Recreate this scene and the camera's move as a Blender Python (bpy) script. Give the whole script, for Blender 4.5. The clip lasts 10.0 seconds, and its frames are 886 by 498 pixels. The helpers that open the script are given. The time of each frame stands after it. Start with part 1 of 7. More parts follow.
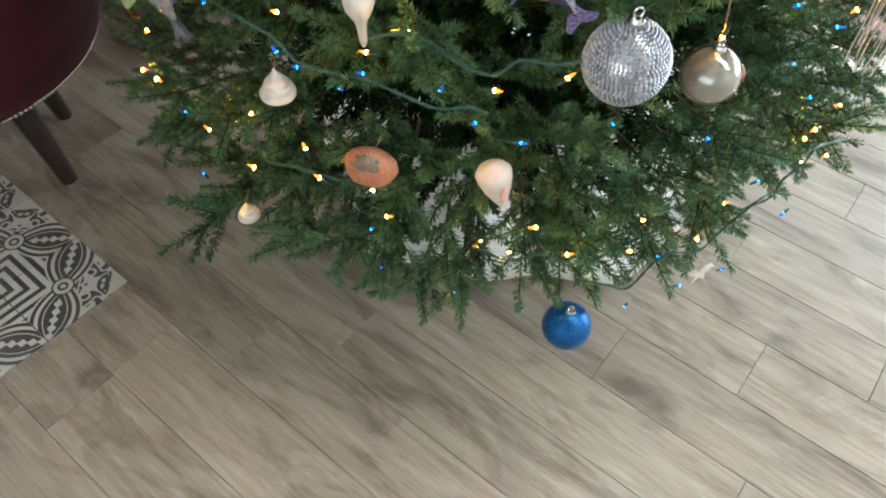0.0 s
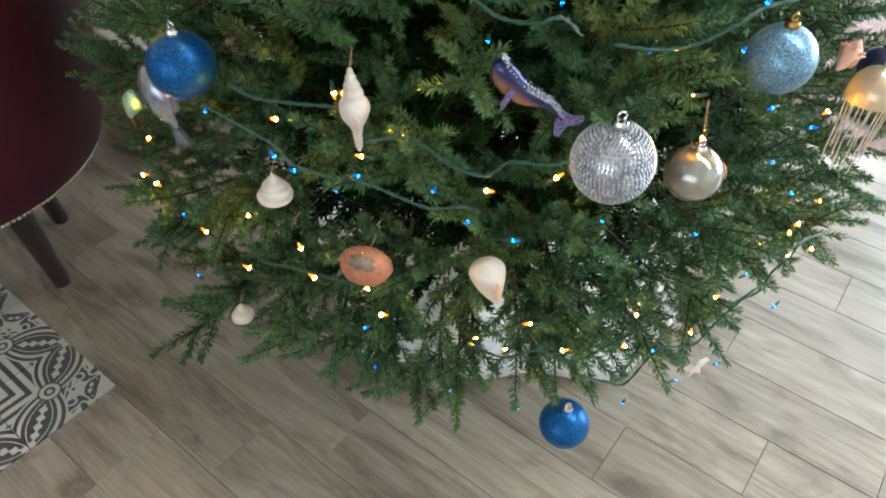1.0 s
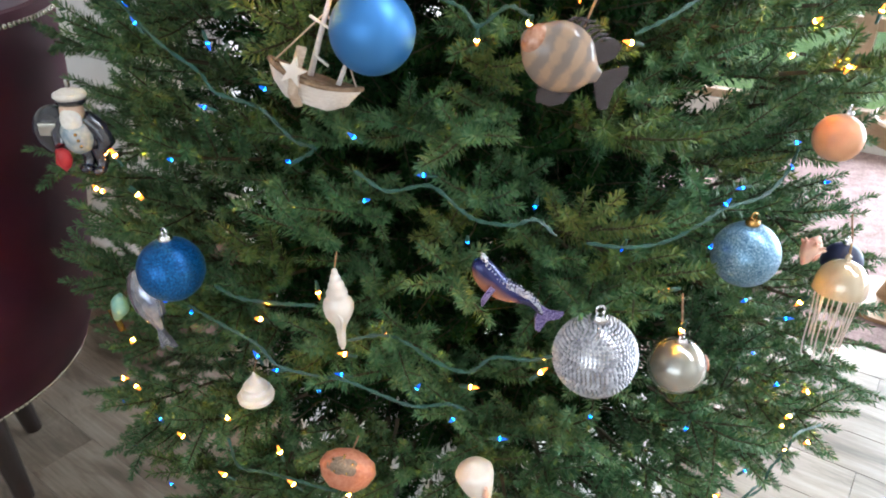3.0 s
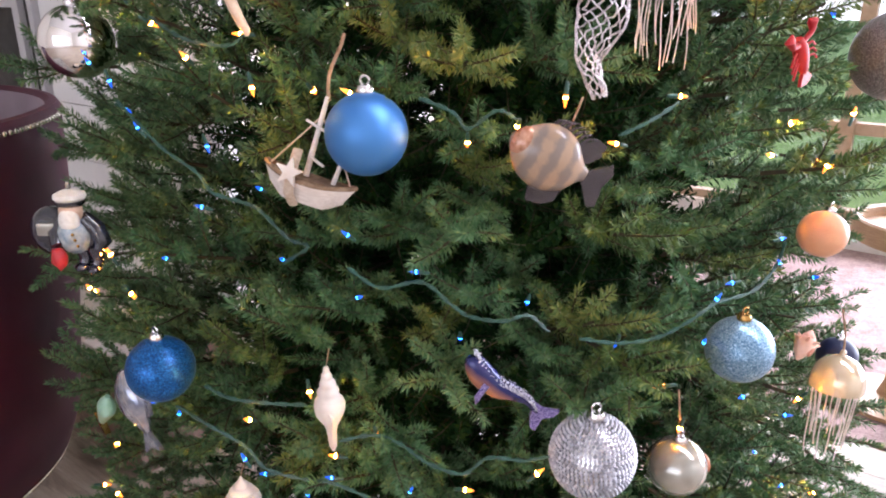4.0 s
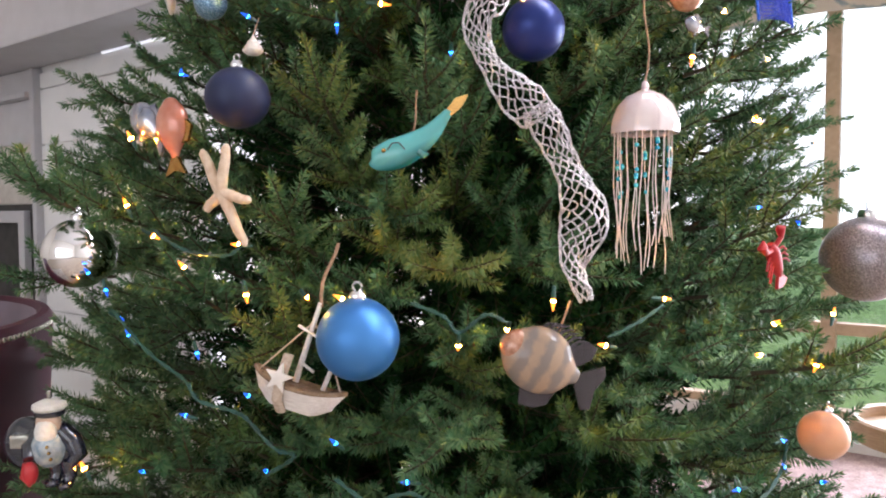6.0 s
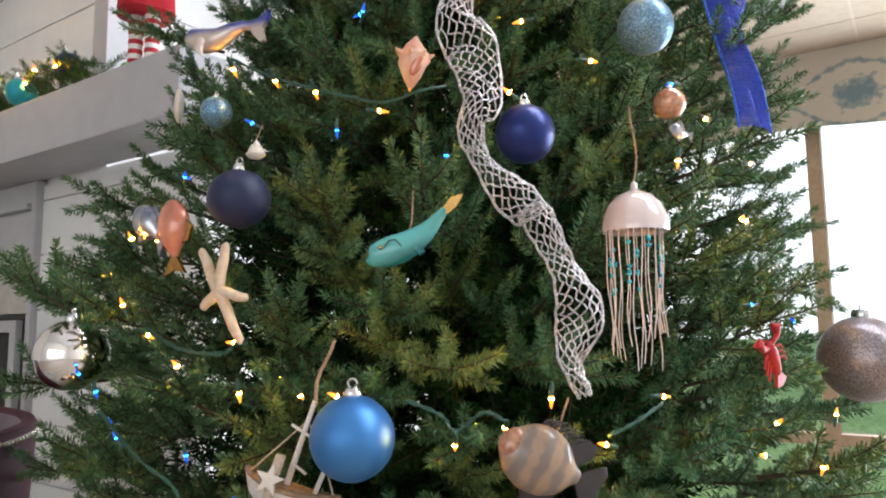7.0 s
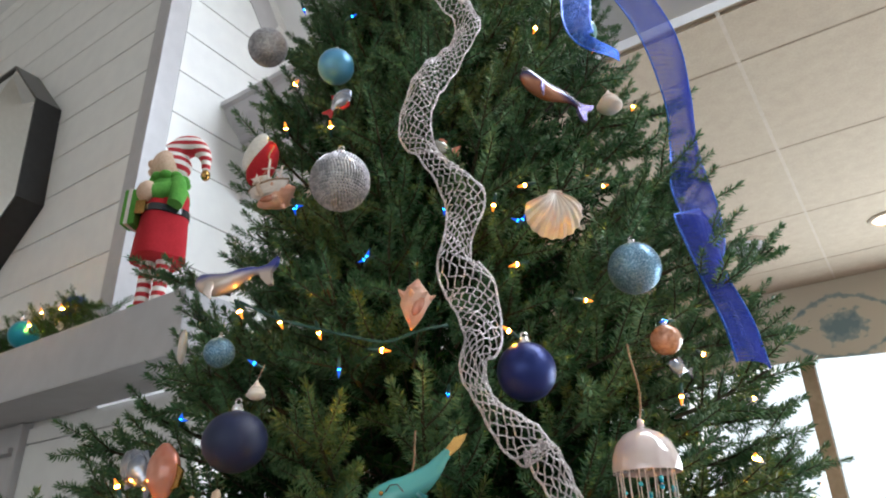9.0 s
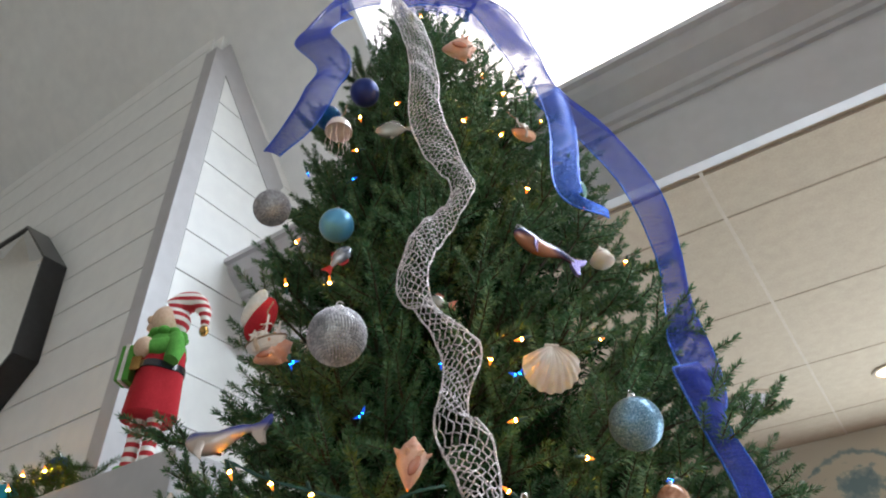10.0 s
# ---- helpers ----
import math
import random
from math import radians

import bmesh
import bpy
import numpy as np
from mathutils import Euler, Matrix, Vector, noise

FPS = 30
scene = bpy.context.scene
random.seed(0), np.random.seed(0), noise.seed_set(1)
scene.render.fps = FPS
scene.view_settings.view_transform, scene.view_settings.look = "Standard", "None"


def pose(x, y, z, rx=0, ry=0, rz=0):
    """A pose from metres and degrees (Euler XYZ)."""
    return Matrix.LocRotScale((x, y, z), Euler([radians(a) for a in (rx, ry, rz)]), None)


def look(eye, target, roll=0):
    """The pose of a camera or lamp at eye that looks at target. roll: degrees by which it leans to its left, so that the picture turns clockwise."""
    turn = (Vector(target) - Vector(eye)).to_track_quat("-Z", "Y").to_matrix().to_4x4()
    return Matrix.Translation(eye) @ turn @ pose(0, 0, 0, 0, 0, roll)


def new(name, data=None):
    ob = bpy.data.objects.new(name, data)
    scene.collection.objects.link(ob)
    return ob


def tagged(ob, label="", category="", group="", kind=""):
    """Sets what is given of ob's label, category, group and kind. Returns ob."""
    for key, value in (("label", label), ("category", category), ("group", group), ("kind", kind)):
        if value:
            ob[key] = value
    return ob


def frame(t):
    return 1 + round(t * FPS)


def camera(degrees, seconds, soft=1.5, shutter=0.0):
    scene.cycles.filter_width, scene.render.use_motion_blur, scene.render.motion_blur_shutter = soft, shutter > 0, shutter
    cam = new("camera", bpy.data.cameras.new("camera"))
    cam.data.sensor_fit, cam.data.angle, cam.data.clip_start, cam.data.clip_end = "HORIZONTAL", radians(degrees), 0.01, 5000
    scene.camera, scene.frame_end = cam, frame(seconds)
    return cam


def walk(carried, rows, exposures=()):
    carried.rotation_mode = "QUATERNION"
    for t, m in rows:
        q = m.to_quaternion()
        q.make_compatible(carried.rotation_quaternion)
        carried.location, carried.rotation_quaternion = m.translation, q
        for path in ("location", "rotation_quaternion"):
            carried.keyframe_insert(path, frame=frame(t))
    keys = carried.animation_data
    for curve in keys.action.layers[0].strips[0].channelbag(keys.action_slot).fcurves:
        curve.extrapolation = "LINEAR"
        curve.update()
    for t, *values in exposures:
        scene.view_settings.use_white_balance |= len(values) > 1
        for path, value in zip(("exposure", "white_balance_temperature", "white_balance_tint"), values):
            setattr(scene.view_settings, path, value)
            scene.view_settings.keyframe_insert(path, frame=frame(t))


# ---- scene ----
cam = camera(64.7, 10.0, soft=2.0)
PATH = [
    (0, (0.089, 0.099, 1.287), (0.002, 1.331, -0.286), 1.0),
    (0.5, (0.087, 0.095, 1.289), (0.002, 1.436, -0.192), 0.9),
    (1, (0.086, 0.094, 1.291), (0.005, 1.535, -0.094), 0.8),
    (1.5, (0.087, 0.095, 1.293), (0.008, 1.628, 0.011), 0.7),
    (2, (0.086, 0.091, 1.291), (0.009, 1.713, 0.123), 0.7),
    (2.5, (0.089, 0.091, 1.291), (0.015, 1.792, 0.241), 0.5),
    (4, (0.094, 0.085, 1.288), (0.035, 1.971, 0.625), 0.2),
    (4.5, (0.095, 0.086, 1.291), (0.042, 2.014, 0.762), 0.1),
    (5, (0.093, 0.084, 1.291), (0.046, 2.046, 0.902), -0.1),
    (5.5, (0.092, 0.084, 1.293), (0.054, 2.068, 1.043), -0.2),
    (7, (0.09, 0.079, 1.272), (0.079, 2.067, 1.497), -0.5),
    (7.5, (0.092, 0.076, 1.274), (0.084, 2.043, 1.638), -0.7),
    (8, (0.089, 0.074, 1.275), (0.088, 2.01, 1.777), -0.8),
    (8.5, (0.087, 0.076, 1.276), (0.091, 1.961, 1.944), -1.0),
    (9, (0.083, 0.076, 1.273), (0.096, 1.879, 2.139), -1.3),
    (9.5, (0.085, 0.072, 1.273), (0.104, 1.77, 2.331), -1.5),
    (10, (0.086, 0.07, 1.27), (0.111, 1.642, 2.507), -1.9),
]
exposures = [(0.0, 0.75, 6250, 4), (2.5, 1.05, 6000, 4), (4.0, 1.22, 6350, 25), (5.0, 1.22, 6320, 24), (7.0, 0.80, 6450, 12), (8.5, 0.47, 6350, 9), (10.0, 0.16, 6300, 7)]
walk(cam, [(t, look(eye, target, roll)) for t, eye, target, roll in PATH], exposures)

# ---------------------------------------------------------------- light
ROOM = pose(0.09, 0.08, 0, 0, 0, -34)          # the room's axes: u along the windows, v towards them


def uv(u, v, z=0.0):
    return ROOM @ Vector((u, v, z))


def make_world():
    w = bpy.data.worlds.new("daylight")
    w.use_nodes = True
    scene.world = w
    nt = w.node_tree
    nt.nodes.clear()
    out = nt.nodes.new("ShaderNodeOutputWorld")
    bg = nt.nodes.new("ShaderNodeBackground")
    sky = nt.nodes.new("ShaderNodeTexSky")
    sky.sky_type = "NISHITA"
    sky.sun_disc = False
    sky.sun_elevation, sky.sun_rotation = radians(58), radians(20)
    sky.air_density, sky.dust_density = 1.0, 2.0
    bg.inputs["Strength"].default_value = 0.15
    nt.links.new(sky.outputs[0], bg.inputs[0])
    nt.links.new(bg.outputs[0], out.inputs[0])


make_world()
sun = new("sun", bpy.data.lights.new("sun", "SUN"))
sun.data.energy, sun.data.angle, sun.data.color = 1.2, radians(12), (1.0, 0.96, 0.9)
sun.matrix_world = look((6, 12, 12), (0, 0, 0))


def area_lamp(name, u, v, z, to, sx, sy, power, colour):
    lamp = new(name, bpy.data.lights.new(name, "AREA"))
    lamp.data.shape, lamp.data.size, lamp.data.size_y = "RECTANGLE", sx, sy
    lamp.data.energy, lamp.data.color = power, colour
    lamp.matrix_world = look(uv(u, v, z), uv(*to))
    return lamp


area_lamp("window_light", 1.9, 4.12, 1.3, (1.9, 0, 1.2), 4.6, 2.0, 180, (0.82, 0.92, 1.0))
area_lamp("skylight", 1.55, 1.62, 4.02, (1.55, 0.80, 3.29), 4.9, 1.25, 195, (0.90, 0.95, 1.0))
area_lamp("lobby_window_light", 0.5, -4.6, 1.7, (0.2, 0, 1.3), 5.0, 2.2, 32, (0.98, 0.98, 0.95))


# ---------------------------------------------------------------- materials
def node_mat(name):
    m = bpy.data.materials.new(name)
    m.use_nodes = True
    nt = m.node_tree
    b = nt.nodes["Principled BSDF"]

    def n(kind, **kw):
        x = nt.nodes.new(kind)
        for k, v in kw.items():
            if k in x.inputs:
                x.inputs[k].default_value = v
            else:
                x.inputs[int(k[1:])].default_value = v
        return x
    return m, nt, b, n


def ramp(nt, stops):
    r = nt.nodes.new("ShaderNodeValToRGB")
    e = r.color_ramp.elements
    while len(e) < len(stops):
        e.new(0.5)
    for el, (p, c) in zip(e, stops):
        el.position = p
        el.color = (*c, 1) if len(c) == 3 else c
    return r


def math_node(nt, op, a, b=None, c=None):
    x = nt.nodes.new("ShaderNodeMath")
    x.operation = op
    for i, v in enumerate((a, b, c)):
        if v is None:
            continue
        if isinstance(v, (int, float)):
            x.inputs[i].default_value = v
        else:
            nt.links.new(v, x.inputs[i])
    return x.outputs[0]


def coords(nt, scale=(1, 1, 1), rot=0.0):
    tc = nt.nodes.new("ShaderNodeTexCoord")
    mp = nt.nodes.new("ShaderNodeMapping")
    mp.inputs["Scale"].default_value = scale
    mp.inputs["Rotation"].default_value = (0, 0, radians(rot))
    nt.links.new(tc.outputs["Object"], mp.inputs[0])
    return mp.outputs[0]


def mottled(name, dark, light, scale=40, rough=0.5, metal=0.0, bump=0.0, detail=5.0, coat=0.0, sheen=0.0, stretch=(1, 1, 1), island=0.0, spec=0.5, subs=0.0):
    """A surface whose colour wanders between two tones at two scales, with fine relief."""
    m, nt, b, n = node_mat(name)
    v = coords(nt, stretch)
    n1, n2 = n("ShaderNodeTexNoise", Scale=scale, Detail=detail), n("ShaderNodeTexNoise", Scale=scale * 0.13, Detail=3.0)
    nt.links.new(v, n1.inputs["Vector"])
    nt.links.new(v, n2.inputs["Vector"])
    f = math_node(nt, "MULTIPLY_ADD", n1.outputs[0], 0.55, math_node(nt, "MULTIPLY", n2.outputs[0], 0.45))
    if island:
        geo = nt.nodes.new("ShaderNodeNewGeometry")
        f = math_node(nt, "ADD", f, math_node(nt, "MULTIPLY", math_node(nt, "SUBTRACT", geo.outputs["Random Per Island"], 0.5), island))
    r = ramp(nt, [(0.34, dark), (0.66, light)])
    nt.links.new(f, r.inputs[0])
    nt.links.new(r.outputs[0], b.inputs["Base Color"])
    b.inputs["Roughness"].default_value, b.inputs["Metallic"].default_value = rough, metal
    b.inputs["Coat Weight"].default_value = coat
    b.inputs["Sheen Weight"].default_value = sheen
    b.inputs["Specular IOR Level"].default_value = spec
    if subs:
        b.inputs["Subsurface Weight"].default_value = subs
        b.inputs["Subsurface Radius"].default_value = (0.01, 0.006, 0.004)
    if bump:
        bp = n("ShaderNodeBump", Strength=bump, Distance=0.002)
        nt.links.new(n1.outputs[0], bp.inputs["Height"])
        nt.links.new(bp.outputs[0], b.inputs["Normal"])
    return m


def plank_mat():
    m, nt, b, n = node_mat("wood_look_plank")
    oi = nt.nodes.new("ShaderNodeObjectInfo")
    geo = nt.nodes.new("ShaderNodeNewGeometry")
    tc = nt.nodes.new("ShaderNodeTexCoord")
    add = nt.nodes.new("ShaderNodeVectorMath")
    add.operation = "MULTIPLY_ADD"
    comb = nt.nodes.new("ShaderNodeCombineXYZ")
    both = math_node(nt, "ADD", oi.outputs["Random"], geo.outputs["Random Per Island"])
    nt.links.new(math_node(nt, "MULTIPLY", both, 37.0), comb.inputs[0])
    nt.links.new(math_node(nt, "MULTIPLY", both, 91.0), comb.inputs[1])
    add.inputs[1].default_value = (1, 1, 1)
    nt.links.new(tc.outputs["Object"], add.inputs[0])
    nt.links.new(comb.outputs[0], add.inputs[2])

    def grain(sx, sy, scale, detail, dist=0.0):
        mp = nt.nodes.new("ShaderNodeMapping")
        mp.inputs["Scale"].default_value = (sx, sy, 1)
        nt.links.new(add.outputs[0], mp.inputs[0])
        t = n("ShaderNodeTexNoise", Scale=scale, Detail=detail, Roughness=0.62, Distortion=dist)
        nt.links.new(mp.outputs[0], t.inputs["Vector"])
        return t.outputs[0]
    fine, broad, knots, streak = grain(2.2, 42, 3.2, 9, 0.5), grain(1.4, 9, 2.4, 5, 1.1), grain(1.6, 5, 1.5, 4, 1.4), grain(0.9, 95, 2.0, 4, 0.2)
    f = math_node(nt, "ADD", math_node(nt, "MULTIPLY", fine, 0.36), math_node(nt, "MULTIPLY", broad, 0.46))
    f = math_node(nt, "ADD", f, math_node(nt, "MULTIPLY", streak, 0.18))
    r = ramp(nt, [(0.28, (0.120, 0.090, 0.066)), (0.42, (0.240, 0.192, 0.146)), (0.56, (0.338, 0.280, 0.218)), (0.72, (0.45, 0.388, 0.315))])
    nt.links.new(f, r.inputs[0])
    dark = ramp(nt, [(0.50, (1, 1, 1)), (0.68, (0.40, 0.37, 0.34))])
    nt.links.new(knots, dark.inputs[0])
    mx = nt.nodes.new("ShaderNodeMix")
    mx.data_type, mx.blend_type = "RGBA", "MULTIPLY"
    mx.inputs[0].default_value = 0.8
    nt.links.new(r.outputs[0], mx.inputs[6])
    nt.links.new(dark.outputs[0], mx.inputs[7])
    hsv = n("ShaderNodeHueSaturation", Saturation=0.95)
    nt.links.new(math_node(nt, "MULTIPLY_ADD", oi.outputs["Random"], 0.16, 0.95), hsv.inputs["Value"])
    nt.links.new(mx.outputs[2], hsv.inputs["Color"])
    nt.links.new(hsv.outputs[0], b.inputs["Base Color"])
    nt.links.new(math_node(nt, "MULTIPLY_ADD", fine, 0.30, 0.27), b.inputs["Roughness"])
    bp = n("ShaderNodeBump", Strength=0.22, Distance=0.0015)
    nt.links.new(fine, bp.inputs["Height"])
    nt.links.new(bp.outputs[0], b.inputs["Normal"])
    return m


def tile_mat():
    """Encaustic tile: a leaf lens on one diagonal, arcs beside it, chevrons in one corner and scrolls in the other."""
    m, nt, b, n = node_mat("patterned_tile")
    tc = nt.nodes.new("ShaderNodeTexCoord")
    sep = nt.nodes.new("ShaderNodeSeparateXYZ")
    nt.links.new(tc.outputs["Object"], sep.inputs[0])
    M = lambda op, a, c=None, d=None: math_node(nt, op, a, c, d)  # noqa: E731
    x, y = M("MULTIPLY", sep.outputs[0], 10.0), M("MULTIPLY", sep.outputs[1], 10.0)   # -1..1 over the tile
    p, q = M("MULTIPLY", M("SUBTRACT", x, y), 0.7071), M("MULTIPLY", M("ADD", x, y), 0.7071)
    aq, ap = M("ABSOLUTE", q), M("ABSOLUTE", p)
    # lens: two halves each side of the ring
    hp = M("SUBTRACT", ap, 0.78)
    e = M("ADD", M("MULTIPLY", M("MULTIPLY", hp, hp), 0.62), aq)            # grows away from the lens axis
    band = M("GREATER_THAN", M("SINE", M("MULTIPLY", e, 37.0)), 0.05)
    leaf_w = M("MULTIPLY_ADD", M("SINE", M("MULTIPLY", ap, 30.0)), 0.035, 0.055)
    leaf = M("MULTIPLY", M("LESS_THAN", aq, leaf_w), M("GREATER_THAN", ap, 0.34))
    inside = M("LESS_THAN", e, 0.23)
    lens = M("ADD", M("MULTIPLY", inside, leaf), M("MULTIPLY", M("SUBTRACT", 1.0, inside), band))
    # chevrons towards one corner
    cheb = M("MAXIMUM", x, y)
    chev = M("GREATER_THAN", M("SINE", M("MULTIPLY", cheb, 26.0)), -0.1)
    # scrolls towards the other
    wob = n("ShaderNodeTexNoise", Scale=2.4, Detail=0.0, Distortion=1.6)
    cv = nt.nodes.new("ShaderNodeCombineXYZ")
    nt.links.new(ap, cv.inputs[0])
    nt.links.new(q, cv.inputs[1])
    nt.links.new(cv.outputs[0], wob.inputs["Vector"])
    scroll = M("GREATER_THAN", M("SINE", M("MULTIPLY", wob.outputs[0], 19.0)), -0.15)
    far = M("GREATER_THAN", e, 0.56)
    up = M("GREATER_THAN", q, 0.0)
    corner = M("ADD", M("MULTIPLY", up, scroll), M("MULTIPLY", M("SUBTRACT", 1.0, up), chev))
    pat = M("ADD", M("MULTIPLY", far, corner), M("MULTIPLY", M("SUBTRACT", 1.0, far), lens))
    rad = M("SQRT", M("ADD", M("MULTIPLY", p, p), M("MULTIPLY", q, q)))
    ring = M("MULTIPLY", M("GREATER_THAN", rad, 0.12), M("LESS_THAN", rad, 0.21))
    dot = M("LESS_THAN", rad, 0.06)
    disc = M("LESS_THAN", rad, 0.25)
    pat = M("ADD", M("MULTIPLY", disc, M("ADD", ring, dot)), M("MULTIPLY", M("SUBTRACT", 1.0, disc), pat))
    wear = n("ShaderNodeTexNoise", Scale=60.0, Detail=6.0)
    nt.links.new(tc.outputs["Object"], wear.inputs["Vector"])
    mixed = M("ADD", pat, M("MULTIPLY", M("SUBTRACT", wear.outputs[0], 0.5), 0.35))
    r = ramp(nt, [(0.30, (0.075, 0.072, 0.068)), (0.70, (0.50, 0.48, 0.44))])
    nt.links.new(mixed, r.inputs[0])
    nt.links.new(r.outputs[0], b.inputs["Base Color"])
    b.inputs["Roughness"].default_value = 0.5
    return m


def needle_mat(name, stops, rough=0.5, spec=0.2):
    m, nt, b, n = node_mat(name)
    geo, oi = nt.nodes.new("ShaderNodeNewGeometry"), nt.nodes.new("ShaderNodeObjectInfo")
    v = coords(nt)
    big = n("ShaderNodeTexNoise", Scale=9.0, Detail=2.0)
    nt.links.new(v, big.inputs["Vector"])
    f = math_node(nt, "ADD", math_node(nt, "MULTIPLY", geo.outputs["Random Per Island"], 0.40), math_node(nt, "MULTIPLY", big.outputs[0], 0.35))
    f = math_node(nt, "ADD", f, math_node(nt, "MULTIPLY", oi.outputs["Random"], 0.30))
    r = ramp(nt, stops)
    nt.links.new(f, r.inputs[0])
    nt.links.new(r.outputs[0], b.inputs["Base Color"])
    b.inputs["Roughness"].default_value = rough
    b.inputs["Specular IOR Level"].default_value = spec
    return m


def glitter_mat(name, dark, light, grain=900.0, rough=0.32):
    m, nt, b, n = node_mat(name)
    v = coords(nt)
    vor = n("ShaderNodeTexVoronoi", Scale=grain)
    nt.links.new(v, vor.inputs["Vector"])
    bw = nt.nodes.new("ShaderNodeRGBToBW")
    nt.links.new(vor.outputs["Color"], bw.inputs[0])
    r = ramp(nt, [(0.25, dark), (0.72, light), (0.92, tuple(min(1, c * 1.6 + 0.025) for c in light))])
    nt.links.new(bw.outputs[0], r.inputs[0])
    nt.links.new(r.outputs[0], b.inputs["Base Color"])
    b.inputs["Metallic"].default_value, b.inputs["Roughness"].default_value = 0.55, rough
    bp = n("ShaderNodeBump", Strength=0.9, Distance=0.0012)
    nt.links.new(bw.outputs[0], bp.inputs["Height"])
    nt.links.new(bp.outputs[0], b.inputs["Normal"])
    return m


def glow_mat(name, colour, strength, base):
    m, nt, b, n = node_mat(name)
    b.inputs["Base Color"].default_value = (*base, 1)
    b.inputs["Emission Color"].default_value = (*colour, 1)
    b.inputs["Emission Strength"].default_value = strength
    b.inputs["Roughness"].default_value = 0.15
    return m


def glass_mat(name, colour, rough=0.03, weight=1.0, ior=1.25, metal=0.0):
    m, nt, b, n = node_mat(name)
    v = coords(nt)
    t = n("ShaderNodeTexNoise", Scale=60.0, Detail=3.0)
    nt.links.new(v, t.inputs["Vector"])
    r = ramp(nt, [(0.35, tuple(c * 0.82 for c in colour)), (0.65, colour)])
    nt.links.new(t.outputs[0], r.inputs[0])
    nt.links.new(r.outputs[0], b.inputs["Base Color"])
    b.inputs["Transmission Weight"].default_value, b.inputs["IOR"].default_value = weight, ior
    b.inputs["Roughness"].default_value, b.inputs["Metallic"].default_value = rough, metal
    return m


def two_tone_mat(name, low, high, split, rough=0.12, soft=0.012, metal=0.0, coat=0.6, axis=2, slant=0.0):
    """Painted glass that changes colour across its own height."""
    m, nt, b, n = node_mat(name)
    tc = nt.nodes.new("ShaderNodeTexCoord")
    sep = nt.nodes.new("ShaderNodeSeparateXYZ")
    nt.links.new(tc.outputs["Object"], sep.inputs[0])
    t = n("ShaderNodeTexNoise", Scale=55.0, Detail=3.0)
    nt.links.new(tc.outputs["Object"], t.inputs["Vector"])
    f = math_node(nt, "MULTIPLY_ADD", sep.outputs[0], slant, sep.outputs[axis])
    f = math_node(nt, "ADD", f, math_node(nt, "MULTIPLY", math_node(nt, "SUBTRACT", t.outputs[0], 0.5), 0.006))
    f = math_node(nt, "DIVIDE", math_node(nt, "SUBTRACT", f, split - soft / 2), soft)
    r = ramp(nt, [(0.0, low), (1.0, high)])
    nt.links.new(f, r.inputs[0])
    nt.links.new(r.outputs[0], b.inputs["Base Color"])
    b.inputs["Roughness"].default_value, b.inputs["Metallic"].default_value, b.inputs["Coat Weight"].default_value = rough, metal, coat
    return m


def stripe_mat(name, a, c, freq, axis=2, rough=0.8, grain=300.0, uneven=0.5, soft=0.05):
    m, nt, b, n = node_mat(name)
    tc = nt.nodes.new("ShaderNodeTexCoord")
    sep = nt.nodes.new("ShaderNodeSeparateXYZ")
    nt.links.new(tc.outputs["Object"], sep.inputs[0])
    s = math_node(nt, "SINE", math_node(nt, "MULTIPLY", sep.outputs[axis], freq))
    t = n("ShaderNodeTexNoise", Scale=grain, Detail=3.0)
    nt.links.new(tc.outputs["Object"], t.inputs["Vector"])
    s = math_node(nt, "ADD", s, math_node(nt, "MULTIPLY", math_node(nt, "SUBTRACT", t.outputs[0], 0.5), uneven))
    r = ramp(nt, [(0.5 - soft, a), (0.5 + soft, c)])
    nt.links.new(math_node(nt, "MULTIPLY_ADD", s, 0.5, 0.5), r.inputs[0])
    nt.links.new(r.outputs[0], b.inputs["Base Color"])
    b.inputs["Roughness"].default_value = rough
    return m


def sheer_mat(name, colour, cover):
    """Fine gauze: light passes between its threads, and the threads scatter it both ways."""
    m, nt, b, n = node_mat(name)
    out = next(x for x in nt.nodes if x.type == "OUTPUT_MATERIAL")
    nt.nodes.remove(b)
    dif, tr, clear = n("ShaderNodeBsdfDiffuse"), n("ShaderNodeBsdfTranslucent"), n("ShaderNodeBsdfTransparent")
    t = n("ShaderNodeTexNoise", Scale=30.0, Detail=3.0)
    nt.links.new(coords(nt), t.inputs["Vector"])
    r = ramp(nt, [(0.35, tuple(c * 0.7 for c in colour)), (0.65, colour)])
    nt.links.new(t.outputs[0], r.inputs[0])
    for x in (dif, tr):
        nt.links.new(r.outputs[0], x.inputs[0])
    both, mix = n("ShaderNodeMixShader"), n("ShaderNodeMixShader")
    nt.links.new(dif.outputs[0], both.inputs[1])
    nt.links.new(tr.outputs[0], both.inputs[2])
    nt.links.new(math_node(nt, "MULTIPLY_ADD", t.outputs[0], 0.35, cover - 0.175), mix.inputs[0])
    nt.links.new(clear.outputs[0], mix.inputs[1])
    nt.links.new(both.outputs[0], mix.inputs[2])
    nt.links.new(mix.outputs[0], out.inputs[0])
    return m


VINE_U = -0.54                                 # where two vines cross on the valance


